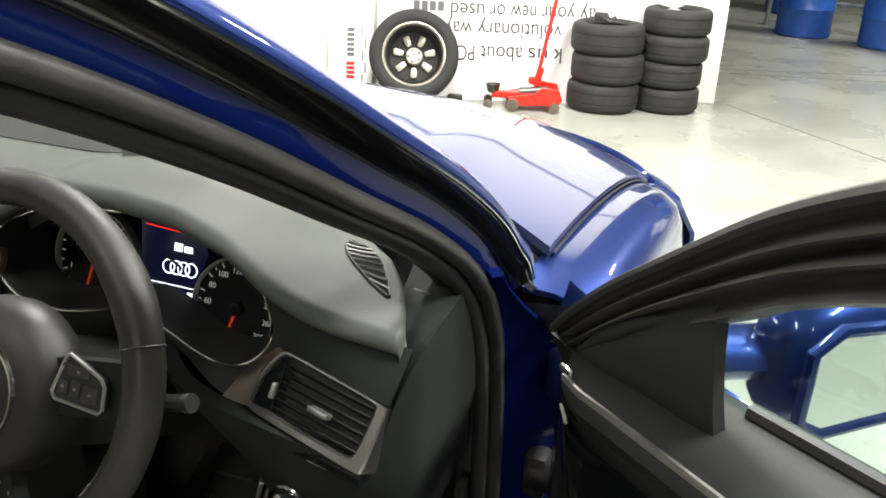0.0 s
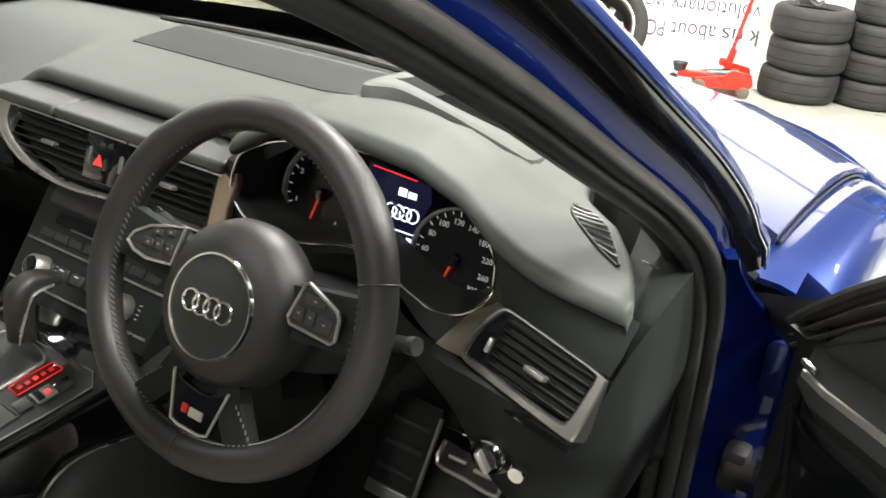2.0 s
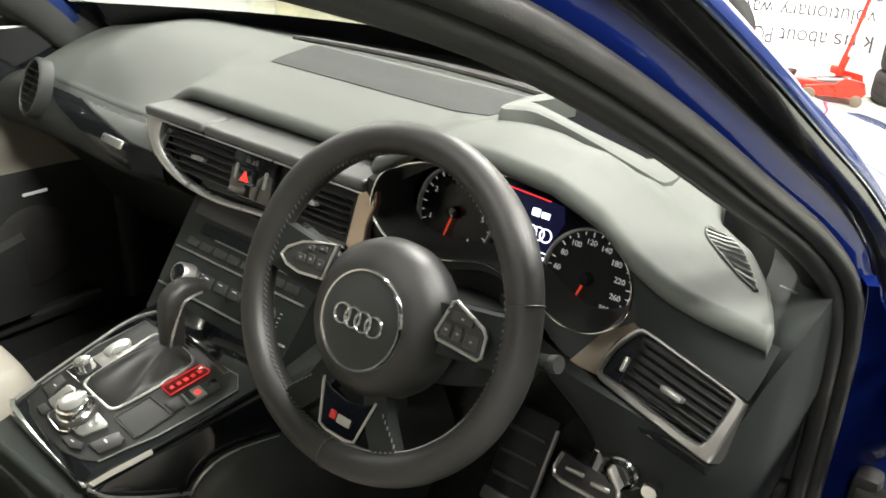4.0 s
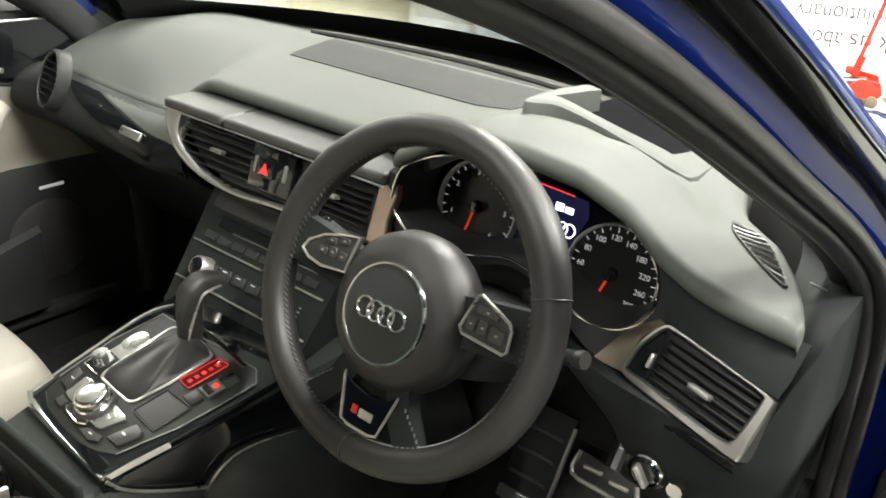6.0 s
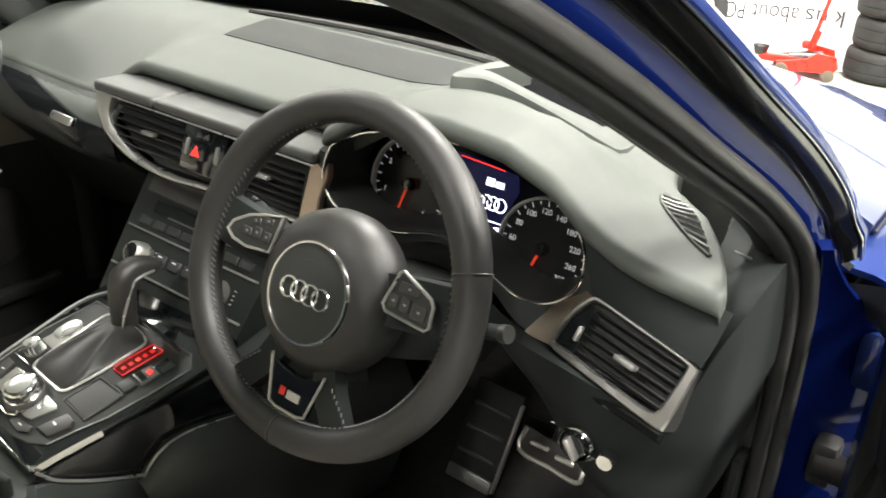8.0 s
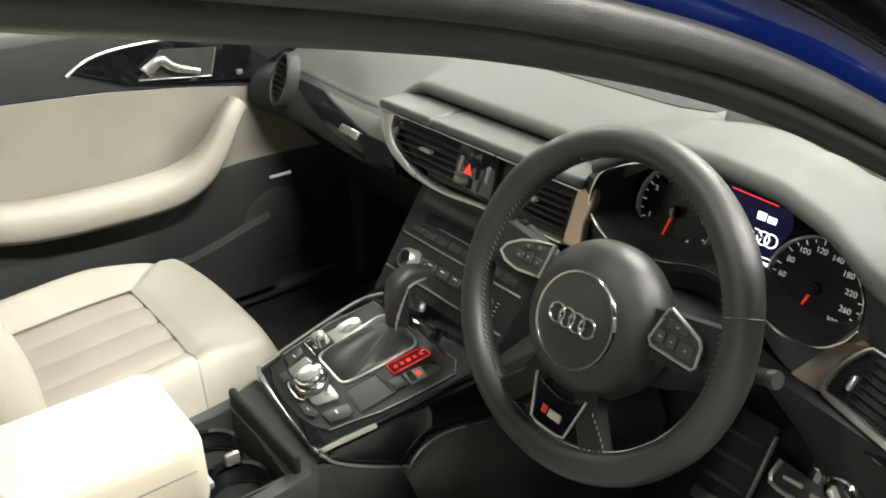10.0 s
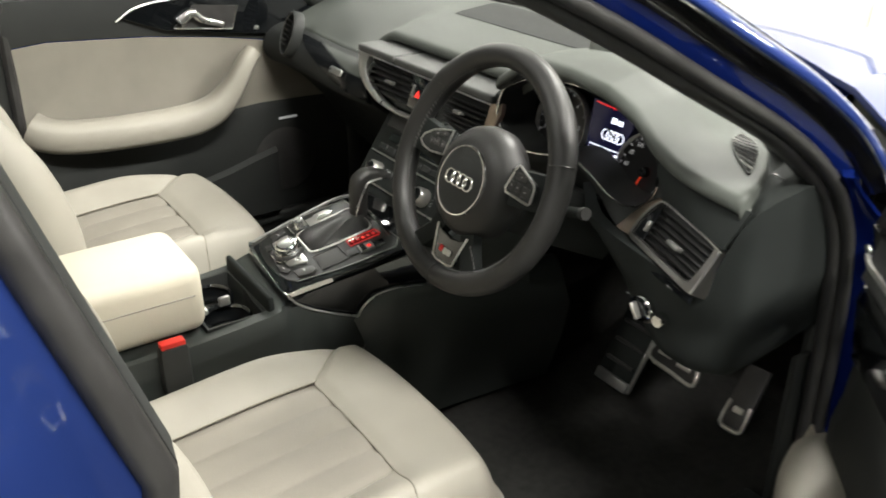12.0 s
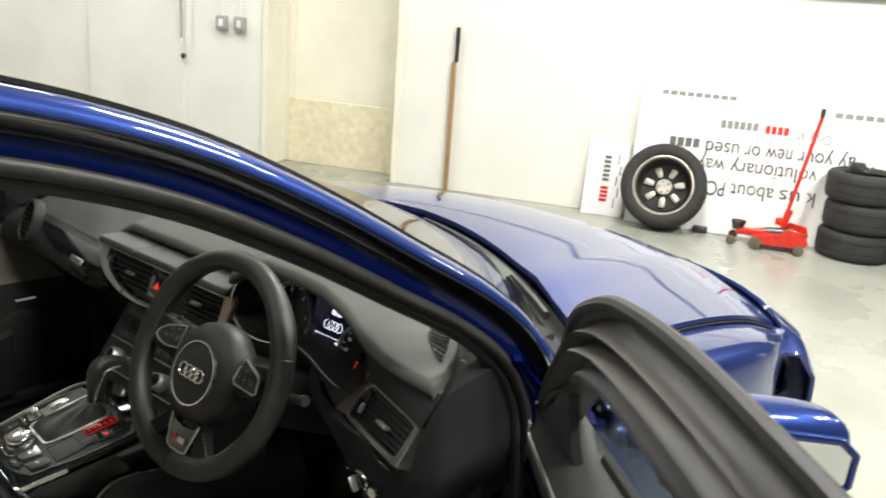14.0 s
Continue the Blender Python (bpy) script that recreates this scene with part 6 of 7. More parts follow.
part("controller_knob", lathe([(0, 0.0215), (0.018, 0.0215), (0.0205, 0.0195), (0.0215, 0.016), (0.0215, 0.009), (0.0235, 0.007), (0.0235, 0.0)], 40, KF), CHROME, rc)
part("controller_cap", lathe([(0, 0.0222), (0.0150, 0.0220), (0.0160, 0.0214)], 32, KF), SILVERKEY, rc)
plate_key([(-0.083, 0.056), (-0.085, 0.083), (-0.068, 0.080), (-0.061, 0.051)], 0.004, KEYGREY)
plate_key([(-0.058, 0.032), (-0.056, 0.042), (-0.038, 0.040), (-0.040, 0.029)], 0.004, KEYGREY)
hx = plate_key([(-0.034, 0.035), (-0.030, 0.042), (0.013, 0.036), (0.016, 0.031), (0.004, 0.026), (-0.026, 0.030)], 0.004, KEYGREY)
part("key_edge", tube([CF @ Vector((x, y, 0.0142)) for x, y in ((-0.034, 0.035), (-0.030, 0.042), (0.013, 0.036), (0.016, 0.031), (0.004, 0.026), (-0.026, 0.030))], 0.0011, 6, closed=True), CHROME, hx)
plate_key([(0.014, 0.022), (0.022, 0.030), (0.050, 0.032), (0.053, 0.024), (0.040, 0.018)], 0.004, KEYGREY)
pr = plate_key([(0.055, 0.034), (0.064, 0.056), (0.070, 0.067), (0.086, 0.064), (0.090, 0.056), (0.079, 0.033)], 0.004, KEYGREY)
part("button_mark", prism([(0.0665, 0.0485), (0.0735, 0.0475), (0.0738, 0.0495), (0.0668, 0.0505)], 0.0005, CF, z0=0.0141), MARK, pr)
for x, y in ((-0.072, 0.067), (0.034, 0.026), (-0.008, 0.034)):
    part("button_mark", rbox((0.006, 0.0014, 0.0006), (x, y, 0.0143), 0, 1, CF), MARK, console)
# volume knob on its bright-edged tab, silver rocker ahead of it
vb = plate_key([(-0.084, 0.092), (-0.082, 0.120), (-0.052, 0.118), (-0.050, 0.089)], 0.003, INLAY, "volume_tab")
part("tab_edge", tube([CF @ Vector((x, y, 0.0132)) for x, y in ((-0.082, 0.118), (-0.084, 0.092), (-0.050, 0.089))], 0.0011, 6), CHROME, vb)
VK = CF @ Matrix.Translation((-0.067, 0.109, 0.012))
vk = part("volume_knob", lathe([(0, 0.015), (0.0100, 0.015), (0.0120, 0.0135), (0.0125, 0.003), (0.0140, 0.0)], 28, VK), CHROME, console, "small silver volume knob")
part("knob_cap", lathe([(0, 0.0156), (0.0085, 0.0154), (0.0095, 0.0148)], 24, VK), SILVERKEY, vk)
plate_key([(-0.078, 0.126), (-0.074, 0.150), (-0.046, 0.148), (-0.050, 0.123)], 0.002, ALU, "rocker_base")
rk_ = [(-0.060 + 0.0125 * math.copysign(abs(math.cos(a)) ** 0.7, math.cos(a)) + 0.003 * math.sin(a), 0.156 + 0.0175 * math.copysign(abs(math.sin(a)) ** 0.7, math.sin(a))) for a in (2 * math.pi * i / 24 for i in range(24))]
plate_key(rk_, 0.006, SILVERKEY, "silver_rocker", "bright silver rocker key")
# hand-writing pad with its frame
tp = plate_key([(0.046, 0.080), (0.054, 0.123), (0.101, 0.120), (0.093, 0.074)], 0.0016, mat("matt_pad", (0.045, 0.046, 0.044), rough=0.55, var=0.08, scale=20, spec=0.3), "touch_pad", "matt grey touch pad")
part("pad_frame", tube([CF @ Vector((x, y, 0.0115)) for x, y in ((0.044, 0.078), (0.0525, 0.125), (0.103, 0.122), (0.0945, 0.072))], 0.0010, 6, closed=True), RUBBER, tp)
# red lit gear display and keys by the lever
RD = [(0.052, 0.146), (0.055, 0.143), (0.074, 0.141), (0.085, 0.194), (0.083, 0.197), (0.064, 0.197)]
rk = plate_key(RD, 0.002, mat("red_window", (0.07, 0.005, 0.005), rough=0.12, emit=(1, 0.02, 0.02), power=0.012), "selector_display", "red lit gear display")
part("display_frame", tube([CF @ Vector((x, y, 0.0122)) for x, y in RD], 0.0009, 5, closed=True), REDDIM, rk)
for k in range(5):
    part("selector_mark", rbox((0.006 if k < 4 else 0.007, 0.0050, 0.0008), (0.0650 + 0.0021 * k, 0.1505 + 0.0095 * k, 0.0125), 0, 1, CF), REDGLOW if k == 2 else REDDIM, rk, "red lit mark")
pb = plate_key([(0.086, 0.148), (0.093, 0.172), (0.115, 0.168), (0.110, 0.144)], 0.004, SATIN, "parking_brake_key", "bright-edged parking brake key")
part("key_face", prism([(0.089, 0.150), (0.0905, 0.158), (0.110, 0.155), (0.108, 0.147)], 0.001, CF, z0=0.0142), GLOSS, pb)
part("brake_mark", rbox((0.008, 0.006, 0.0008), (0.103, 0.1625, 0.0148), 0, 1, CF), REDGLOW, pb, "glowing red mark")
plate_key([(0.080, 0.128), (0.084, 0.144), (0.105, 0.140), (0.101, 0.124)], 0.003, KEYGREY)
plate_key([(0.095, 0.173), (0.098, 0.192), (0.119, 0.188), (0.116, 0.169)], 0.001, GLOSS, "blank_key")

# cup holder well and arm rest
cup = part("cup_holder", sheet([[P3(x, y, z) for x, y in ((-0.088, -0.19), (0.088, -0.20), (0.088, -0.300), (-0.088, -0.296), (-0.088, -0.19))] for z in (0.600, 0.56, 0.535)], 0.004), SOFT, console, "black cup holder well")
part("cup_floor", rbox((0.17, 0.10, 0.006), (0, -0.25, 0.545), 0.002, 1), RUBBER, console)
for x in (-0.042, 0.042):
    part("cup_ring", lathe([(0.036, 0.0), (0.039, 0.004), (0.042, 0.0), (0.04, -0.03), (0.036, -0.03)], 28, pose(x, -0.250, 0.585)), GLOSS, console)
part("cup_clip", rbox((0.008, 0.02, 0.018), (0.012, -0.242, 0.600), 0.003, 2), ALU, console)
part("cup_lid", rbox((0.19, 0.011, 0.050), (0.0, -0.190, 0.604), 0.005, 3), DARKSOFT, console, "black flap beside the cup holders")


def pillow(corners, puff, thick, nu=14, nv=14, power=3.5, pleats=0):
    """A stuffed panel over four corners a b c d (a to b across, a to d along), bulging upwards."""
    a, b, c, d = [Vector(p) for p in corners]
    up = (b - a).cross(d - a).normalized()
    if up.z < 0 and abs(up.z) > 0.3 or (abs(up.z) <= 0.3 and up.y < 0 and False):
        up = -up
    rows = []
    for j in range(nv + 1):
        v = j / nv
        r = []
        for i in range(nu + 1):
            u = i / nu
            p = (a * (1 - u) + b * u) * (1 - v) + (d * (1 - u) + c * u) * v
            e = (1 - abs(2 * u - 1) ** power) * (1 - abs(2 * v - 1) ** power)
            h = puff * max(0.0, e) ** 0.5
            if pleats:
                h -= 0.004 * abs(math.sin(math.pi * pleats * u)) ** 0.3 * -1 + 0.004
            r.append(p + up * h)
        rows.append(r)
    g = grid(rows)
    low = [[p - up * thick for p in (rows[0][0], rows[0][-1])], [p - up * thick for p in (rows[-1][0], rows[-1][-1])]]
    bmesh.ops.recalc_face_normals(g, faces=g.faces)
    ext = bmesh.ops.extrude_edge_only(g, edges=[e for e in g.edges if e.is_boundary])
    vs = [v for v in ext["geom"] if isinstance(v, bmesh.types.BMVert)]
    bmesh.ops.translate(g, verts=vs, vec=-up * thick)
    return g


# Seat leather in a lighter base, since the arm rest catches more light.
ARMREST = mat("lit_arm_rest_leather", (0.56, 0.52, 0.42), rough=0.5, var=0.06, scale=6, bump=0.3, grain=600)
b = rbox((0.178, 0.30, 0.115), (0, 0, 0), 0.024, 4)
for v in b.verts:
    v.co.z += 0.012 * (1 - (v.co.x / 0.09) ** 2) * (1 if v.co.z > 0 else 0)
b.transform(pose(-0.008, -0.442, 0.652))
arm = part("arm_rest", b, ARMREST, console, "cream leather arm rest lid, coloured as lit")
part("arm_rest_seam", tube([(0.0815, y, 0.664) for y in np.linspace(-0.58, -0.31, 8)], 0.0012, 5), BEIGE_DARK, arm)
part("arm_rest_button", rbox((0.02, 0.012, 0.01), (0.055, -0.293, 0.618), 0.003, 2), ALU, arm)


# ---- seats ----
# Dark tubes of this colour draw the shade in the seat's seam grooves.
SEAM = mat("shaded_seam_thread", (0.22, 0.205, 0.17), rough=0.8)


def seat(side, zc, name_label):
    """A front seat: corners given for the driver's side, mirrored for the passenger."""
    s = part("seat", rbox((0.42, 0.50, 0.16), (side * 0.37, -0.36, zc - 0.15), 0.03, 2), SOFT, car, name_label)

    f = zc

    def skin(u, v):
        """The cushion's surface; u across (-1 inboard .. 1 outboard), v from the back to the front."""
        lead = 0.030 * abs(u) ** 3
        y = -0.62 + (0.598 - lead) * v
        half = 0.238 - 0.030 * smooth01((v - 0.55) / 0.45) - 0.012 * smooth01((0.35 - v) / 0.35)
        x = 0.366 + half * u
        z = f - 0.030 + 0.026 * smooth01(v / 0.8)
        wing = math.exp(-((abs(u) - 0.80) / 0.17) ** 2)
        z += 0.030 * wing * (1 - 0.75 * smooth01((v - 0.62) / 0.3))
        z -= 0.085 * smooth01((abs(u) - 0.80) / 0.20) ** 1.6
        z += 0.008 * math.exp(-((v - 0.86) / 0.10) ** 2) * (1 - wing)
        z -= 0.100 * smooth01((v - 0.885) / 0.115) ** 1.8
        return x, y, z

    def front(u):
        """Where the thigh rest begins: further forward towards the car's left side."""
        return 0.72 + 0.20 * max(0.0, (-side * u - 0.54) / 0.46) ** 0.9

    def panel(name, u0, u1, v0, v1, material, nu, nv, label="", pleats=0):
        rows = []
        for j in range(nv + 1):
            r = []
            for i in range(nu + 1):
                a, c = i / nu, j / nv
                u = u0 + (u1 - u0) * a
                va, vb = front(u) if v0 > 0 else v0, front(u) if v1 < 1 else v1
                v = va + (vb - va) * c
                x, y, z = skin(u, v)
                e = min(a if u0 > -1 else 1, (1 - a) if u1 < 1 else 1) * (u1 - u0) * 0.24
                g = min(c if v0 > 0 else 1, (1 - c) if v1 < 1 else 1) * (v1 - v0) * 0.58
                z -= 0.005 * (1 - smooth01(min(e, g) / 0.018))
                if pleats:
                    z -= 0.004 * (1 - abs(math.sin(math.pi * pleats * a)) ** 0.7)
                r.append(P3(side * x, y, z))
            rows.append(r)
        return part(name, sheet(rows, 0.02), material, s, label, smooth=60)

    panel("cushion", -0.54, 0.54, 0.0, 0.735, BEIGE_DARK, 60, 16, "pleated beige leather seat centre", 4)
    panel("thigh_rest", -1.0, 1.0, 0.735, 1.0, BEIGE, 44, 22)
    panel("inner_bolster", -1.0, -0.54, 0.0, 0.735, BEIGE, 18, 34)
    panel("outer_bolster", 0.54, 1.0, 0.0, 0.735, BEIGE, 18, 34)

    def seam(pts):
        part("seam", tube([P3(side * x, y, z - 0.0045) for x, y, z in (skin(u, v) for u, v in pts)], 0.0013, 6), SEAM, s)

    for u in (-0.54, 0.54):
        seam([(u, v) for v in np.linspace(0.0, 0.72, 32)])
    seam([(u, front(u)) for u in np.linspace(-0.96, 0.96, 49)])
    # backrest, leaning to the rear
    up_ = zc - 0.552
    fwd = 0.6 * up_

    def bq(*pts):
        c = [P3(side * x, -0.545 + fwd - (z - 0.5) * 0.36 + y, z + up_) for x, y, z in pts]
        return c if side > 0 else [c[1], c[0], c[3], c[2]]
    part("backrest", pillow(bq((0.215, 0, 0.50), (0.525, 0, 0.50), (0.50, 0, 1.06), (0.24, 0, 1.06)), 0.02, 0.10, 20, 16, 4, 4), BEIGE_DARK, s)
    for flip in (0, 1):
        pts = [(0.172, -0.520, 0.48), (0.168, -0.520, 0.58), (0.170, -0.528, 0.66), (0.176, -0.552, 0.74), (0.186, -0.590, 0.81), (0.204, -0.650, 0.89), (0.225, -0.715, 0.98), (0.24, -0.76, 1.05)]
        pts = [P3(side * (x if not flip else 0.735 - x), y + fwd, z + up_) for x, y, z in pts]
        bb = sweep(spline(pts, 5), circle(0.070, 20, 0.050), up=(1, 0, 0), scale=lambda q: 0.92 + 0.1 * math.sin(math.pi * min(1, q * 1.6)) - 0.35 * smooth01((q - 0.6) / 0.4))
        part("back_bolster", bb, BEIGE, s, smooth=70)
    part("head_rest", rbox((0.26, 0.10, 0.18), (side * 0.37, -0.82, 1.17), 0.04, 4), BEIGE, s)
    for dx in (-0.06, 0.06):
        part("head_rest_post", tube([(side * 0.37 + dx, -0.80, 1.03), (side * 0.37 + dx, -0.82, 1.12)], 0.007), CHROME, s)
    part("seat_side", rbox((0.05, 0.5, 0.12), (side * 0.60, -0.36, zc - 0.16), 0.015, 2), SOFT, s)
    return s


seat(1, 0.552, "beige leather driver's seat with pleated centre")
seat(-1, 0.618, "beige leather passenger seat with pleated centre")
bk = part("belt_buckle", rbox((0.026, 0.045, 0.085), (0.140, -0.372, 0.585), 0.008, 2, ), SOFT, car, "black seat belt buckle with red key")
part("buckle_key", rbox((0.018, 0.038, 0.012), (0.140, -0.372, 0.628), 0.003, 2), mat("buckle_red", (0.65, 0.03, 0.02), rough=0.4), bk, "red buckle key")

# pedals
PM = frame_at((0.436, 0.437, 0.456), (1, 0.03, 0), (0, 0.5, 0.87))
br = part("brake_pedal", prism([(-0.052, 0.024), (0.050, 0.010), (0.056, -0.010), (0.050, -0.028), (-0.050, -0.018), (-0.056, 0.0)], 0.012, PM, 0.003, 2), RUBBER, car, "brake pedal with metal plate and black rubber bars")
part("pedal_plate", tube(spline([PM @ Vector((x, y, 0.011)) for x, y in ((-0.050, 0.021), (-0.052, -0.015), (0.0, -0.021), (0.048, -0.025), (0.053, -0.010), (0.047, 0.008))], 3), 0.0042, 6), ALU, br)
for x in (-0.022, 0.022):
    part("pedal_bar", rbox((0.032, 0.008, 0.005), (x, 0.0 - x * 0.12, 0.013), 0.002, 1, PM), ALU, br)
part("pedal_arm", tube([PM @ Vector((0, 0, 0)), P3(0.43, 0.56, 0.62)], 0.012, 8), DARKMETAL, br)
AM = frame_at((0.572, 0.455, 0.436), (1, 0.1, 0), (0, 0.55, 0.83))
ac = part("accelerator_pedal", prism([(-0.022, 0.07), (0.022, 0.07), (0.024, -0.045), (0.0, -0.055), (-0.026, -0.045)], 0.012, AM, 0.004, 2), RUBBER, car, "accelerator pedal with metal rim")
part("pedal_plate", tube(spline([AM @ Vector((x, y, 0.012)) for x, y in ((-0.019, 0.0), (-0.021, -0.042), (0.0, -0.048), (0.020, -0.042), (0.019, 0.0))], 3), 0.004, 6), ALU, ac)
part("pedal_bar", rbox((0.02, 0.012, 0.005), (0, -0.012, 0.013), 0.002, 1, AM), ALU, ac)
FM = frame_at((0.300, 0.46, 0.400), (1, 0.0, 0), (0, 0.5, 0.87))
fr_ = part("foot_rest", rbox((0.09, 0.16, 0.02), (0, 0.01, 0), 0.006, 2, FM), DARKSOFT, car, "black foot rest with metal foot plate")
part("foot_plate", rbox((0.085, 0.022, 0.012), (0, -0.068, 0.010), 0.004, 2, FM), SATIN, fr_)
for k in range(3):
    part("foot_bar", rbox((0.07, 0.008, 0.006), (0, -0.03 + 0.04 * k, 0.012), 0.002, 1, FM), RUBBER, fr_)
part("foot_edge", rbox((0.006, 0.15, 0.010), (0.045, 0.0, 0.008), 0.002, 1, FM), ALU, fr_)


# ---- passenger door, closed: inside face seen across the car ----
def door_panel_far():
    X = -0.715
    d = part("passenger_door", sheet([[P3(-0.86 + (0.02 if z > 0.8 else 0), y, z) for z in (0.32, 0.5, 0.7, 0.85, 0.95)] for y in (0.42, 0.1, -0.3, -0.74)], 0.01), PAINT, car, "closed passenger door with black and beige trim")

    def belt(y):
        return 1.012 - 0.02 * smooth01((y + 0.1) / 0.5)

    def cap_low(y):
        return lerp_table(y, [(-0.40, 0.905), (-0.32, 0.912), (-0.11, 0.898), (0.06, 0.876), (0.195, 0.852), (0.35, 0.835)])

    def insert_low(y):
        return lerp_table(y, [(-0.40, 0.690), (-0.26, 0.680), (0.0, 0.688), (0.146, 0.698), (0.30, 0.694), (0.40, 0.686)])
    ys = np.linspace(0.40, -0.40, 20)
    part("upper_trim", sheet([[P3(X - 0.07, y, belt(y) - 0.004), P3(X - 0.02, y, belt(y)), P3(X + 0.004, y, belt(y) - 0.012), P3(X + 0.010, y, (belt(y) + cap_low(y)) / 2), P3(X + 0.004, y, cap_low(y))] for y in ys], 0.004), SOFT, d)
    part("beige_insert", sheet([[P3(X, y, cap_low(y) - 0.003), P3(X - 0.008, y, 0.80), P3(X - 0.006, y, 0.76), P3(X, y, insert_low(y))] for y in ys], 0.004), BEIGE_DARK, d, "beige leather door insert")
    part("lower_trim", sheet([[P3(X + 0.0, y, insert_low(y) + 0.001), P3(X + 0.008, y, insert_low(y) - 0.015), P3(X + 0.012, y, 0.55), P3(X + 0.004, y, 0.42), P3(X + 0.0, y, 0.25)] for y in ys], 0.004), LOWER, d)
    part("pillar_cover", sheet([[P3(X - 0.012, y, z) for z in (0.30, 0.6, 0.9, 1.0)] for y in (-0.40, -0.55, -0.80)], 0.006), SOFT, car)
    part("trim_edge", tube([(X - 0.004, -0.405 + 0.03 * (z - 0.6), z) for z in np.linspace(0.32, 1.0, 8)], 0.012, 8), RUBBER, d)
    # arm rest rising into a grab handle
    pts = spline([(X + 0.012, -0.385, 0.735), (X + 0.030, -0.345, 0.715), (X + 0.050, -0.25, 0.706), (X + 0.060, -0.08, 0.705), (X + 0.068, 0.0, 0.722), (X + 0.075, 0.05, 0.765), (X + 0.080, 0.09, 0.825), (X + 0.075, 0.115, 0.850)], 5)
    part("door_arm_rest", sweep(pts, [(-0.032, -0.030), (0.020, -0.030), (0.030, -0.018), (0.030, 0.014), (0.018, 0.027), (-0.02, 0.029), (-0.034, 0.02)], up=lambda i: (0.0, -0.6 * smooth01((i - 14) / 14), 1), scale=lambda s: 1.12 - 0.52 * smooth01((s - 0.45) / 0.5)), BEIGE, d, "beige padded arm rest and grab handle", smooth=60)
    # handle recess
    rm = frame_at((X + 0.012, 0.04, 0.930), (0, 1, -0.10), (0, 0.1, 1))
    part("gloss_trim", prism([(-0.20, -0.005), (-0.14, 0.028), (-0.05, 0.044), (0.22, 0.062), (0.27, 0.05), (0.27, -0.050), (0.1, -0.044), (-0.1, -0.034)], 0.004, rm, 0.001, 1), GLOSS, d, "gloss black door trim")
    part("trim_line", tube(spline([rm @ Vector((x, y, 0.005)) for x, y in ((-0.21, -0.012), (-0.17, 0.016), (-0.10, 0.034), (0.05, 0.050), (0.24, 0.064))], 5), 0.0025, 6), ALU, d)
    part("handle_recess", prism([(-0.085, -0.028), (0.055, -0.032), (0.066, 0.022), (-0.04, 0.024)], 0.003, rm, 0.001, 1, z0=0.004), RUBBER, d)
    part("recess_edge", tube([rm @ Vector((x, y, 0.008)) for x, y in ((-0.085, -0.028), (0.055, -0.032), (0.066, 0.022))], 0.0018, 6), CHROME, d)
    part("door_handle", sweep(spline([rm @ Vector((x, y, z)) for x, y, z in ((-0.072, -0.016, 0.012), (-0.045, 0.006, 0.016), (-0.02, -0.008, 0.016), (0.03, -0.020, 0.014))], 5), circle(0.009, 10, 0.005), up=(1, 0, 0), scale=lambda s: 1.35 - 0.7 * s), SILVERKEY, d, "silver inner door handle")
    part("lock_button", rbox((0.012, 0.01, 0.006), (0.115, -0.03, 0.006), 0.002, 1, rm), SILVERKEY, d)
    part("speaker_grille", lathe([(0, 0.004), (0.075, 0.004), (0.085, 0.0)], 32, frame_at((X + 0.016, 0.20, 0.545), (0, 1, 0), (0, 0, 1))), RUBBER, d)
    part("map_pocket", sheet([[P3(X + 0.012, y, 0.40), P3(X + 0.055, y, 0.43), P3(X + 0.06, y, 0.54 + 0.05 * smooth01((y + 0.05) / 0.25)), P3(X + 0.05, y, 0.55 + 0.05 * smooth01((y + 0.05) / 0.25))] for y in np.linspace(0.16, -0.38, 10)], 0.004), LOWER, d)
    part("pocket_badge", rbox((0.004, 0.05, 0.006), (X + 0.016, 0.215, 0.655), 0.001, 1), MARK, d)
    wg = part("door_window", sheet([[P3(-0.800, y, 1.0), P3(-0.775, y, 1.12), P3(-0.745, y, min(1.27, 1.02 + (0.32 - y) * 0.62)) if y > -0.1 else P3(-0.745, y, 1.27)] for y in np.linspace(0.22, -0.72, 12)], 0.004), DOORGLASS, d)
    wg.visible_shadow = False
    wm = part("wing_mirror", rbox((0.21, 0.085, 0.13), (-1.03, 0.24, 1.045), 0.035, 4), PAINT, car, "blue wing mirror with bright glass")
    part("mirror_glass", rbox((0.17, 0.004, 0.10), (-1.03, 0.195, 1.045), 0.002, 2), MIRROR, wm)
    part("mirror_foot", rbox((0.10, 0.05, 0.04), (-0.89, 0.26, 1.005), 0.012, 2), PAINT, wm)


door_panel_far()


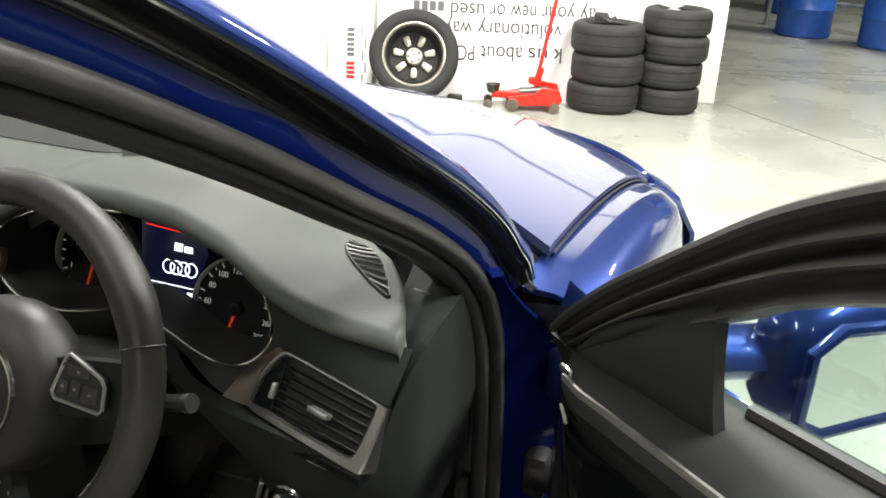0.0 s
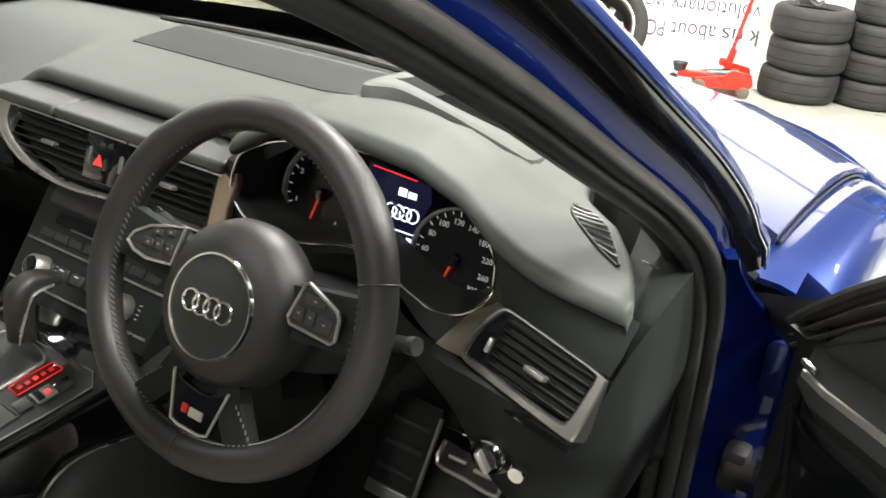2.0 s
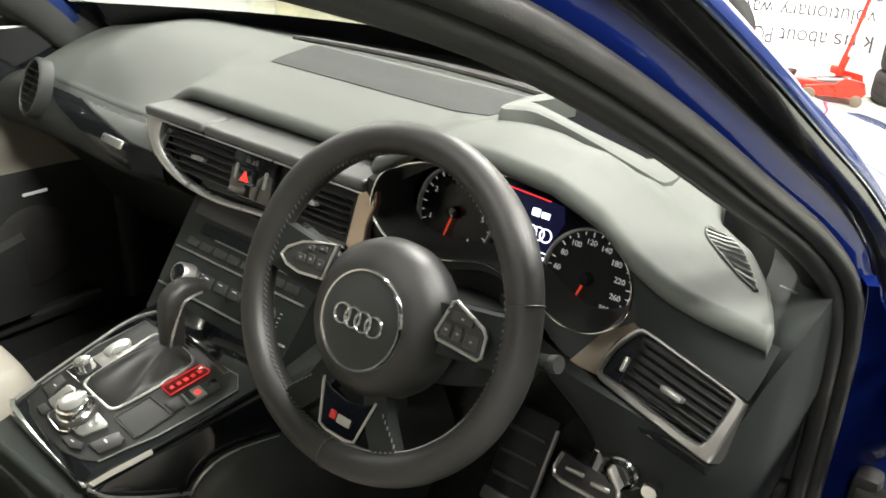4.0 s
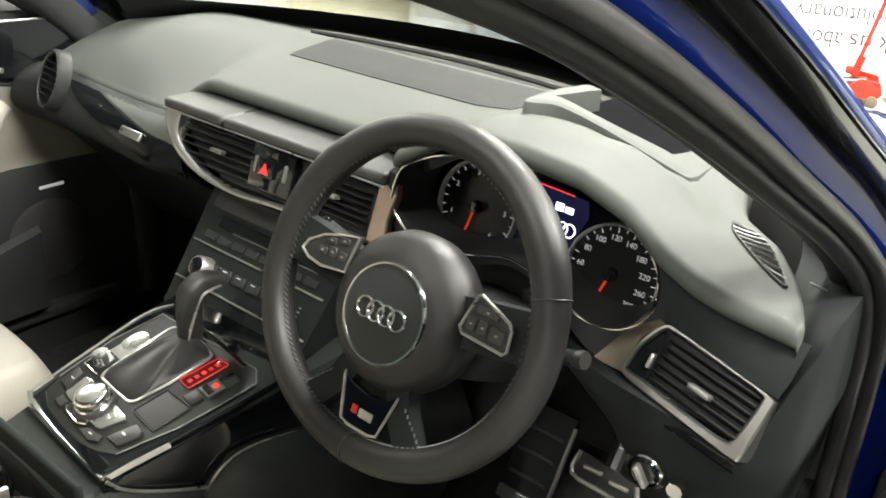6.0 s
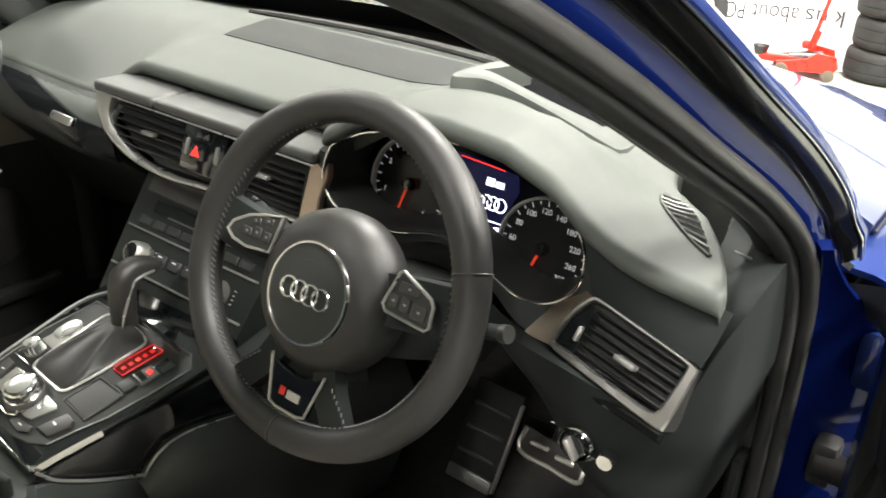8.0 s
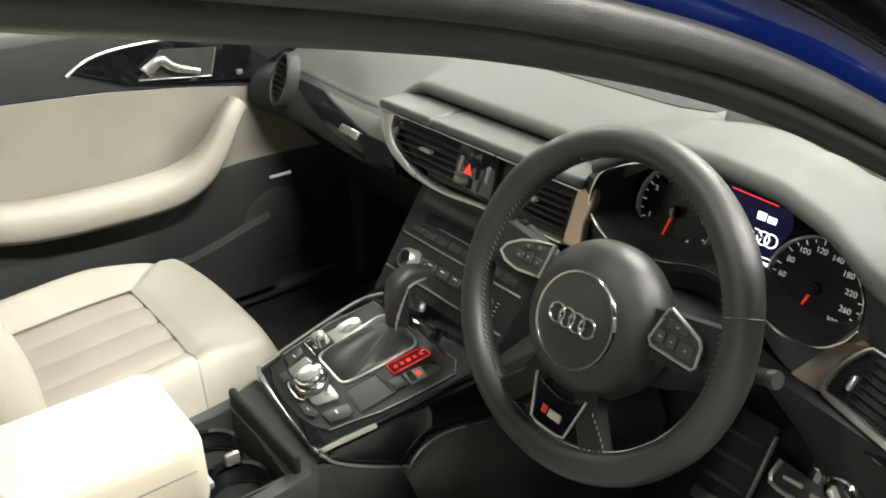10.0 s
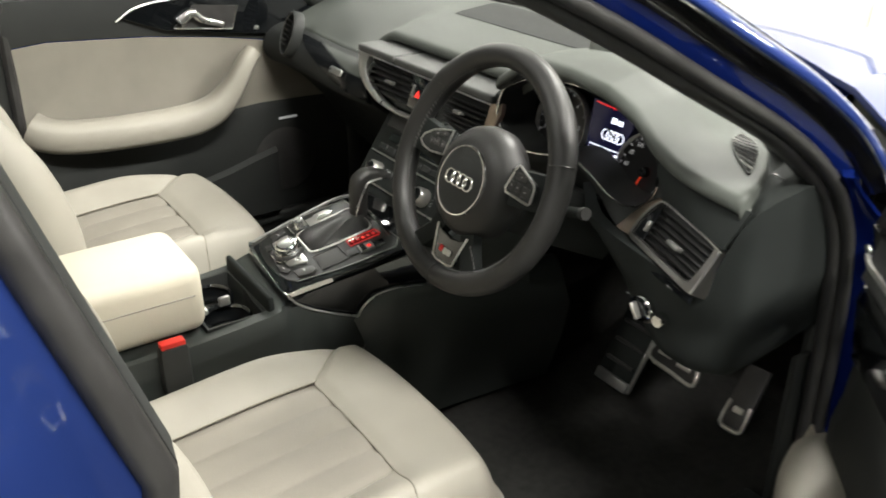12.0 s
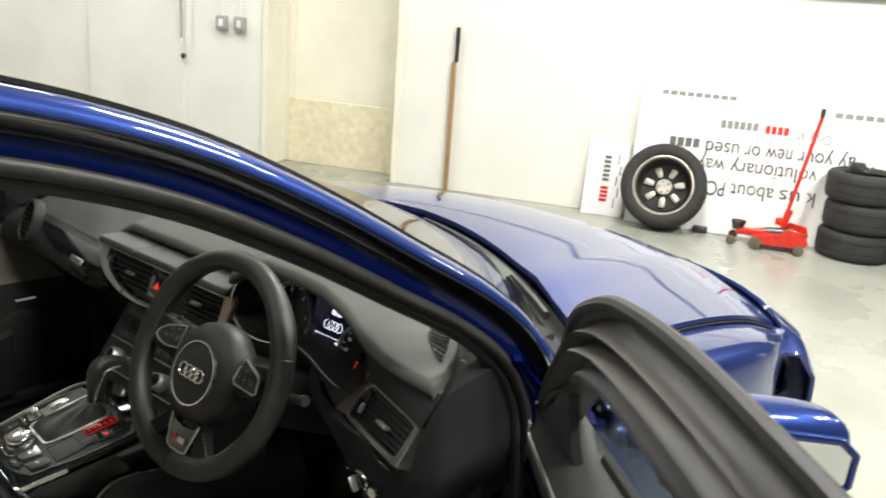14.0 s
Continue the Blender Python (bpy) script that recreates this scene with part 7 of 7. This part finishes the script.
# ---- driver's door, half open: u from the hinge along the door, w outwards ----
def open_door():
    th = radians(45)
    H = P3(0.85, 0.37, 0)
    U, W = P3(math.sin(th), -math.cos(th), 0), P3(math.cos(th), math.sin(th), 0)

    def D(u, w, z):
        return H + U * u + W * w + P3(0, 0, z)
    d = part("driver_door", sheet([[D(u, w + 0.01 * math.sin(min(1, u / 1.1) * math.pi), z - (0.075 * (1 - smooth01((u + 0.02) / 0.22)) if z > 0.9 else 0)) for w, z in ((-0.040, 0.935), (-0.030, 0.90), (-0.012, 0.80), (0.0, 0.65), (-0.002, 0.50), (-0.02, 0.30))] for u in np.linspace(-0.02, 1.12, 16)], -0.008), PAINT, car, "open driver's door, blue outside, black and beige inside")
    # front shut face
    part("door_front_face", sheet([[D(-0.01, 0.0, z), D(-0.012, -0.02, z), D(0.005, -0.04, z), D(0.03, -0.05, z)] for z in np.linspace(0.32, 0.90, 8)], 0.006), PAINT, d)
    part("door_bellows", rbox((0.05, 0.05, 0.09), (0, 0, 0), 0.015, 2, frame_at(D(0.0, -0.03, 0.60), U, W)), RUBBER, d)

    def sill(u):
        return 0.925 + 0.13 * max(0, u - 0.12) - 0.07 * max(0, u - 0.45)

    def face(u):
        return -0.052 - 0.072 * smooth01((u - 0.03) / 0.11) - 0.012 * smooth01((u - 0.08) / 0.5)
    us = np.linspace(0.02, 1.08, 30)
    # sill cap with a metal strip on its inner edge, rounded roll beneath
    part("door_sill", sheet([[D(u, -0.045, sill(u) + 0.008), D(u, -0.07, sill(u) + 0.010), D(u, -0.105, sill(u) + 0.004), D(u, face(u), sill(u) - 0.014), D(u, face(u) - 0.004, sill(u) - 0.03), D(u, face(u) + 0.01, sill(u) - 0.05)] for u in np.linspace(0.07, 1.08, 28)], 0.004), SOFT, d, "soft black door sill")
    part("sill_strip", sweep([D(u, face(u) - 0.002, sill(u) - 0.012) for u in np.linspace(0.120, 1.06, 26)], [(-0.002, -0.003), (0.002, -0.003), (0.0015, 0.003), (-0.0015, 0.003)]), ALU, d, "thin metal strip along the sill")
    part("strip_tip", rbox((0.020, 0.007, 0.007), (0, 0, 0), 0.003, 2, frame_at(D(0.128, -0.122, 0.924), U, W)), CHROME, d)
    # trim below
    def low(u):
        return 0.34 + 0.10 * (1 - smooth01(u / 0.15))
    part("door_trim", sheet([[D(u, face(u) + 0.012, sill(u) - 0.05), D(u, face(u) + 0.02, 0.80), D(u, face(u) + 0.016, 0.74), D(u, face(u) + 0.008, 0.70), D(u, face(u) + 0.008, 0.55), D(u, face(u) + 0.02, low(u))] for u in us], 0.005), LOWER, d)
    part("trim_edge", tube([D(0.03, -0.045, z) for z in np.linspace(0.42, 0.90, 8)], 0.012, 8), SOFT, d)
    part("gloss_trim", sheet([[D(u, face(u) - 0.002 + 0.010 * q, sill(u) - 0.055 - 0.075 * q) for q in (0, 0.33, 0.66, 1)] for u in np.linspace(0.10, 0.75, 14)], 0.003), GLOSS, d)
    hr = frame_at(D(0.50, -0.147, 0.893), U, (0, 0, 1))
    part("handle_recess", prism([(-0.066, 0.028), (-0.052, -0.028), (0.024, -0.019), (0.065, 0.012), (0.046, 0.026)], -0.004, hr, 0.001, 1), RUBBER, d)
    part("recess_edge", tube([hr @ Vector((x, y, 0.0)) for x, y in ((-0.066, 0.028), (-0.052, -0.028), (0.024, -0.019), (0.065, 0.012), (0.046, 0.026))], 0.0025, 6), CHROME, d, "bright edge of the handle recess")
    part("door_handle", sweep(spline([hr @ Vector((x, y, z)) for x, y, z in ((-0.04, -0.02, -0.006), (-0.01, -0.012, -0.010), (0.03, -0.016, -0.010))], 4), circle(0.009, 8, 0.005), up=W, scale=lambda s: 1.3 - 0.6 * s), SILVERKEY, d)
    part("beige_insert", sheet([[D(u, -0.118, 0.645), D(u, -0.130, 0.60), D(u, -0.126, 0.52)] for u in np.linspace(0.07, 1.02, 12)], 0.004), BEIGE_DARK, d, "beige leather door insert")
    arm = spline([D(0.09, -0.075, 0.625), D(0.13, -0.105, 0.640), D(0.19, -0.135, 0.655), D(0.32, -0.160, 0.668), D(0.5, -0.170, 0.680), D(0.95, -0.165, 0.70)], 5)
    ar = part("door_arm_rest", sweep(arm, [(-0.045, -0.03), (0.035, -0.03), (0.045, -0.01), (0.040, 0.016), (0.02, 0.024), (-0.03, 0.024)], scale=lambda s: 0.75 + 0.25 * smooth01(s * 3)), BEIGE, d, "cream arm rest with window switches", smooth=60)
    for k in range(4):
        part("window_switch", rbox((0.016, 0.022, 0.012), (0.022 * (k % 2), 0.03 * (k // 2), 0), 0.004, 2, frame_at(D(0.42, -0.172, 0.700), U, W)), SOFT, ar)
    # window frame with ridged seals
    outer_line = [(0.055, 0.922), (0.097, 0.962), (0.15, 1.007), (0.218, 1.057), (0.279, 1.100), (0.34, 1.140), (0.41, 1.178), (0.50, 1.220), (0.58, 1.253), (0.65, 1.272), (0.75, 1.288), (0.85, 1.295), (0.98, 1.298), (1.10, 1.294)]
    inner_line = [(0.082, 0.898), (0.12, 0.925), (0.165, 0.960), (0.215, 0.998), (0.265, 1.030), (0.305, 1.055), (0.35, 1.085), (0.44, 1.130), (0.53, 1.160), (0.63, 1.177), (0.74, 1.188), (0.86, 1.197), (0.98, 1.203), (1.06, 1.203)]
    profile = [(0.0, 0.004), (-0.01, -0.022), (0.03, -0.036), (0.08, -0.042), (0.13, -0.040), (0.20, -0.030), (0.30, -0.028), (0.37, -0.032), (0.41, -0.046), (0.445, -0.050), (0.48, -0.047), (0.52, -0.034), (0.58, -0.029), (0.64, -0.034), (0.675, -0.046), (0.705, -0.048), (0.74, -0.043), (0.78, -0.032), (0.86, -0.029), (0.93, -0.034), (0.965, -0.038), (1.0, -0.034), (1.01, -0.028), (0.92, -0.020), (0.2, -0.010)]
    OL = spline([(u, 0, z) for u, z in outer_line], 5)
    IL = spline([(u, 0, z) for u, z in inner_line], 5)
    rows = []
    for o, i in zip(OL, IL):
        r = []
        for q, e in profile:
            k = i.lerp(o, q)
            r.append(D(k.x, -0.055 - 0.16 * (k.z - 0.93) + e - 0.028 * smooth01((k.x - 0.22) / 0.32), k.z))
        rows.append(r)
    wf = grid(rows, loop=True)
    wf.verts.ensure_lookup_table()
    n_ = len(profile)
    wf.faces.new([wf.verts[i] for i in range(n_)])
    wf.faces.new([wf.verts[len(wf.verts) - n_ + i] for i in range(n_)])
    part("frame_lip", tube([D(p.x, -0.093 - 0.16 * (p.z - 0.93) - 0.028 * smooth01((p.x - 0.22) / 0.32), p.z + 0.002) for p in OL], 0.006, 8), RUBBER, d, "black rubber lip of the window frame")
    part("window_frame", wf, FRAMESEAL, d, "black window frame with ridged rubber seals", smooth=60)
    part("rear_post", tube([D(1.06, -0.10, 1.22), D(1.08, -0.07, 0.93)], 0.03, 10), RUBBER, d)
    # sail panel with tweeter
    rows = []
    for k in range(13):
        u = 0.085 + 0.200 * k / 12
        zt = np.interp(u, [a for a, b in inner_line], [b for a, b in inner_line]) + 0.012
        zb = sill(u) - 0.002
        r = []
        for q in (0.0, 0.12, 0.3, 0.5, 0.7, 0.85, 0.95, 1.0):
            z = zb + (zt - zb) * q
            puff = 0.010 * (1 - abs(2 * q - 1) ** 3) * smooth01((u - 0.085) / 0.05) * (1 - 0.6 * smooth01((u - 0.255) / 0.03))
            r.append(D(u, -0.082 - 0.16 * (z - 0.93) - puff, z))
        rows.append(r)
    part("sail_panel", sheet(rows, 0.012), SOFT, d, "black corner panel of the window")
    part("sail_ridge", sweep(spline([D(0.11, -0.100, 0.930), D(0.15, -0.106, 0.965), D(0.20, -0.110, 1.002), D(0.24, -0.108, 1.026)], 5), circle(0.006, 10, 0.004), up=-W, scale=lambda q: 0.25 + 0.75 * math.sin(math.pi * q)), SOFT, d)
    part("sail_mark", rbox((0.009, 0.003, 0.008), (0, 0, 0), 0.001, 1, frame_at(D(0.165, -0.094, 0.958), U, W)), MARK, d)
    part("glass_seal", tube([D(u, -0.058, sill(u) + 0.012) for u in np.linspace(0.28, 1.05, 10)], 0.008, 8), RUBBER, d)
    top = [(0.25, 1.035), (0.32, 1.08), (0.42, 1.13), (0.56, 1.165), (0.72, 1.185), (0.9, 1.20), (1.04, 1.205)]
    gl = part("door_window", sheet([[D(u, -0.055, sill(u)), D(u, -0.068, (0.935 + z) / 2), D(u, -0.050 - 0.20 * (z - 0.93), z + 0.012)] for u, z in top], 0.004), DOORGLASS, d, "clear door window, wound up")
    gl.visible_shadow = False
    # wing mirror
    b = bmesh.new()
    bmesh.ops.create_uvsphere(b, u_segments=40, v_segments=24, radius=1)
    for v in b.verts:
        x, y, z = v.co
        k = (abs(x) ** 3.2 + abs(y) ** 3.2 + abs(z) ** 2.6) ** (-1 / 3.0)
        x, y, z = x * k, y * k, z * k
        v.co = (0.122 * x, 0.064 * y * (1.0 - 0.12 * x) + 0.004 * x, 0.046 * z)
    toward = frame_at(D(0.210, 0.145, 0.945), (W * 0.99 + U * 0.06).normalized(), (0, 0, 1))   # local z = W x up
    b.transform(toward)
    wm = part("wing_mirror", b, PAINT, d, "blue wing mirror housing")
    gm = frame_at(D(0.256, 0.140, 0.945), (W * 0.99 + U * 0.04).normalized(), (0, 0, 1))
    gl_pts = [(-0.112, -0.030), (-0.088, -0.044), (0.085, -0.040), (0.108, -0.022), (0.110, 0.016), (0.090, 0.034), (-0.085, 0.046), (-0.110, 0.030)]
    part("mirror_glass", prism(gl_pts, 0.003, gm, 0.001, 1), MIRROR, wm, "silver mirror glass")
    part("mirror_rim", tube([gm @ Vector((x * 1.04, y * 1.06, 0.001)) for x, y in gl_pts], 0.006, 8, closed=True, up=U), PAINT, wm)
    part("mirror_arm", sweep([D(0.17, -0.02, 0.945), D(0.18, 0.04, 0.94), D(0.195, 0.11, 0.935)], circle(0.035, 12, 0.022)), PAINT, wm)
    return d


open_door()
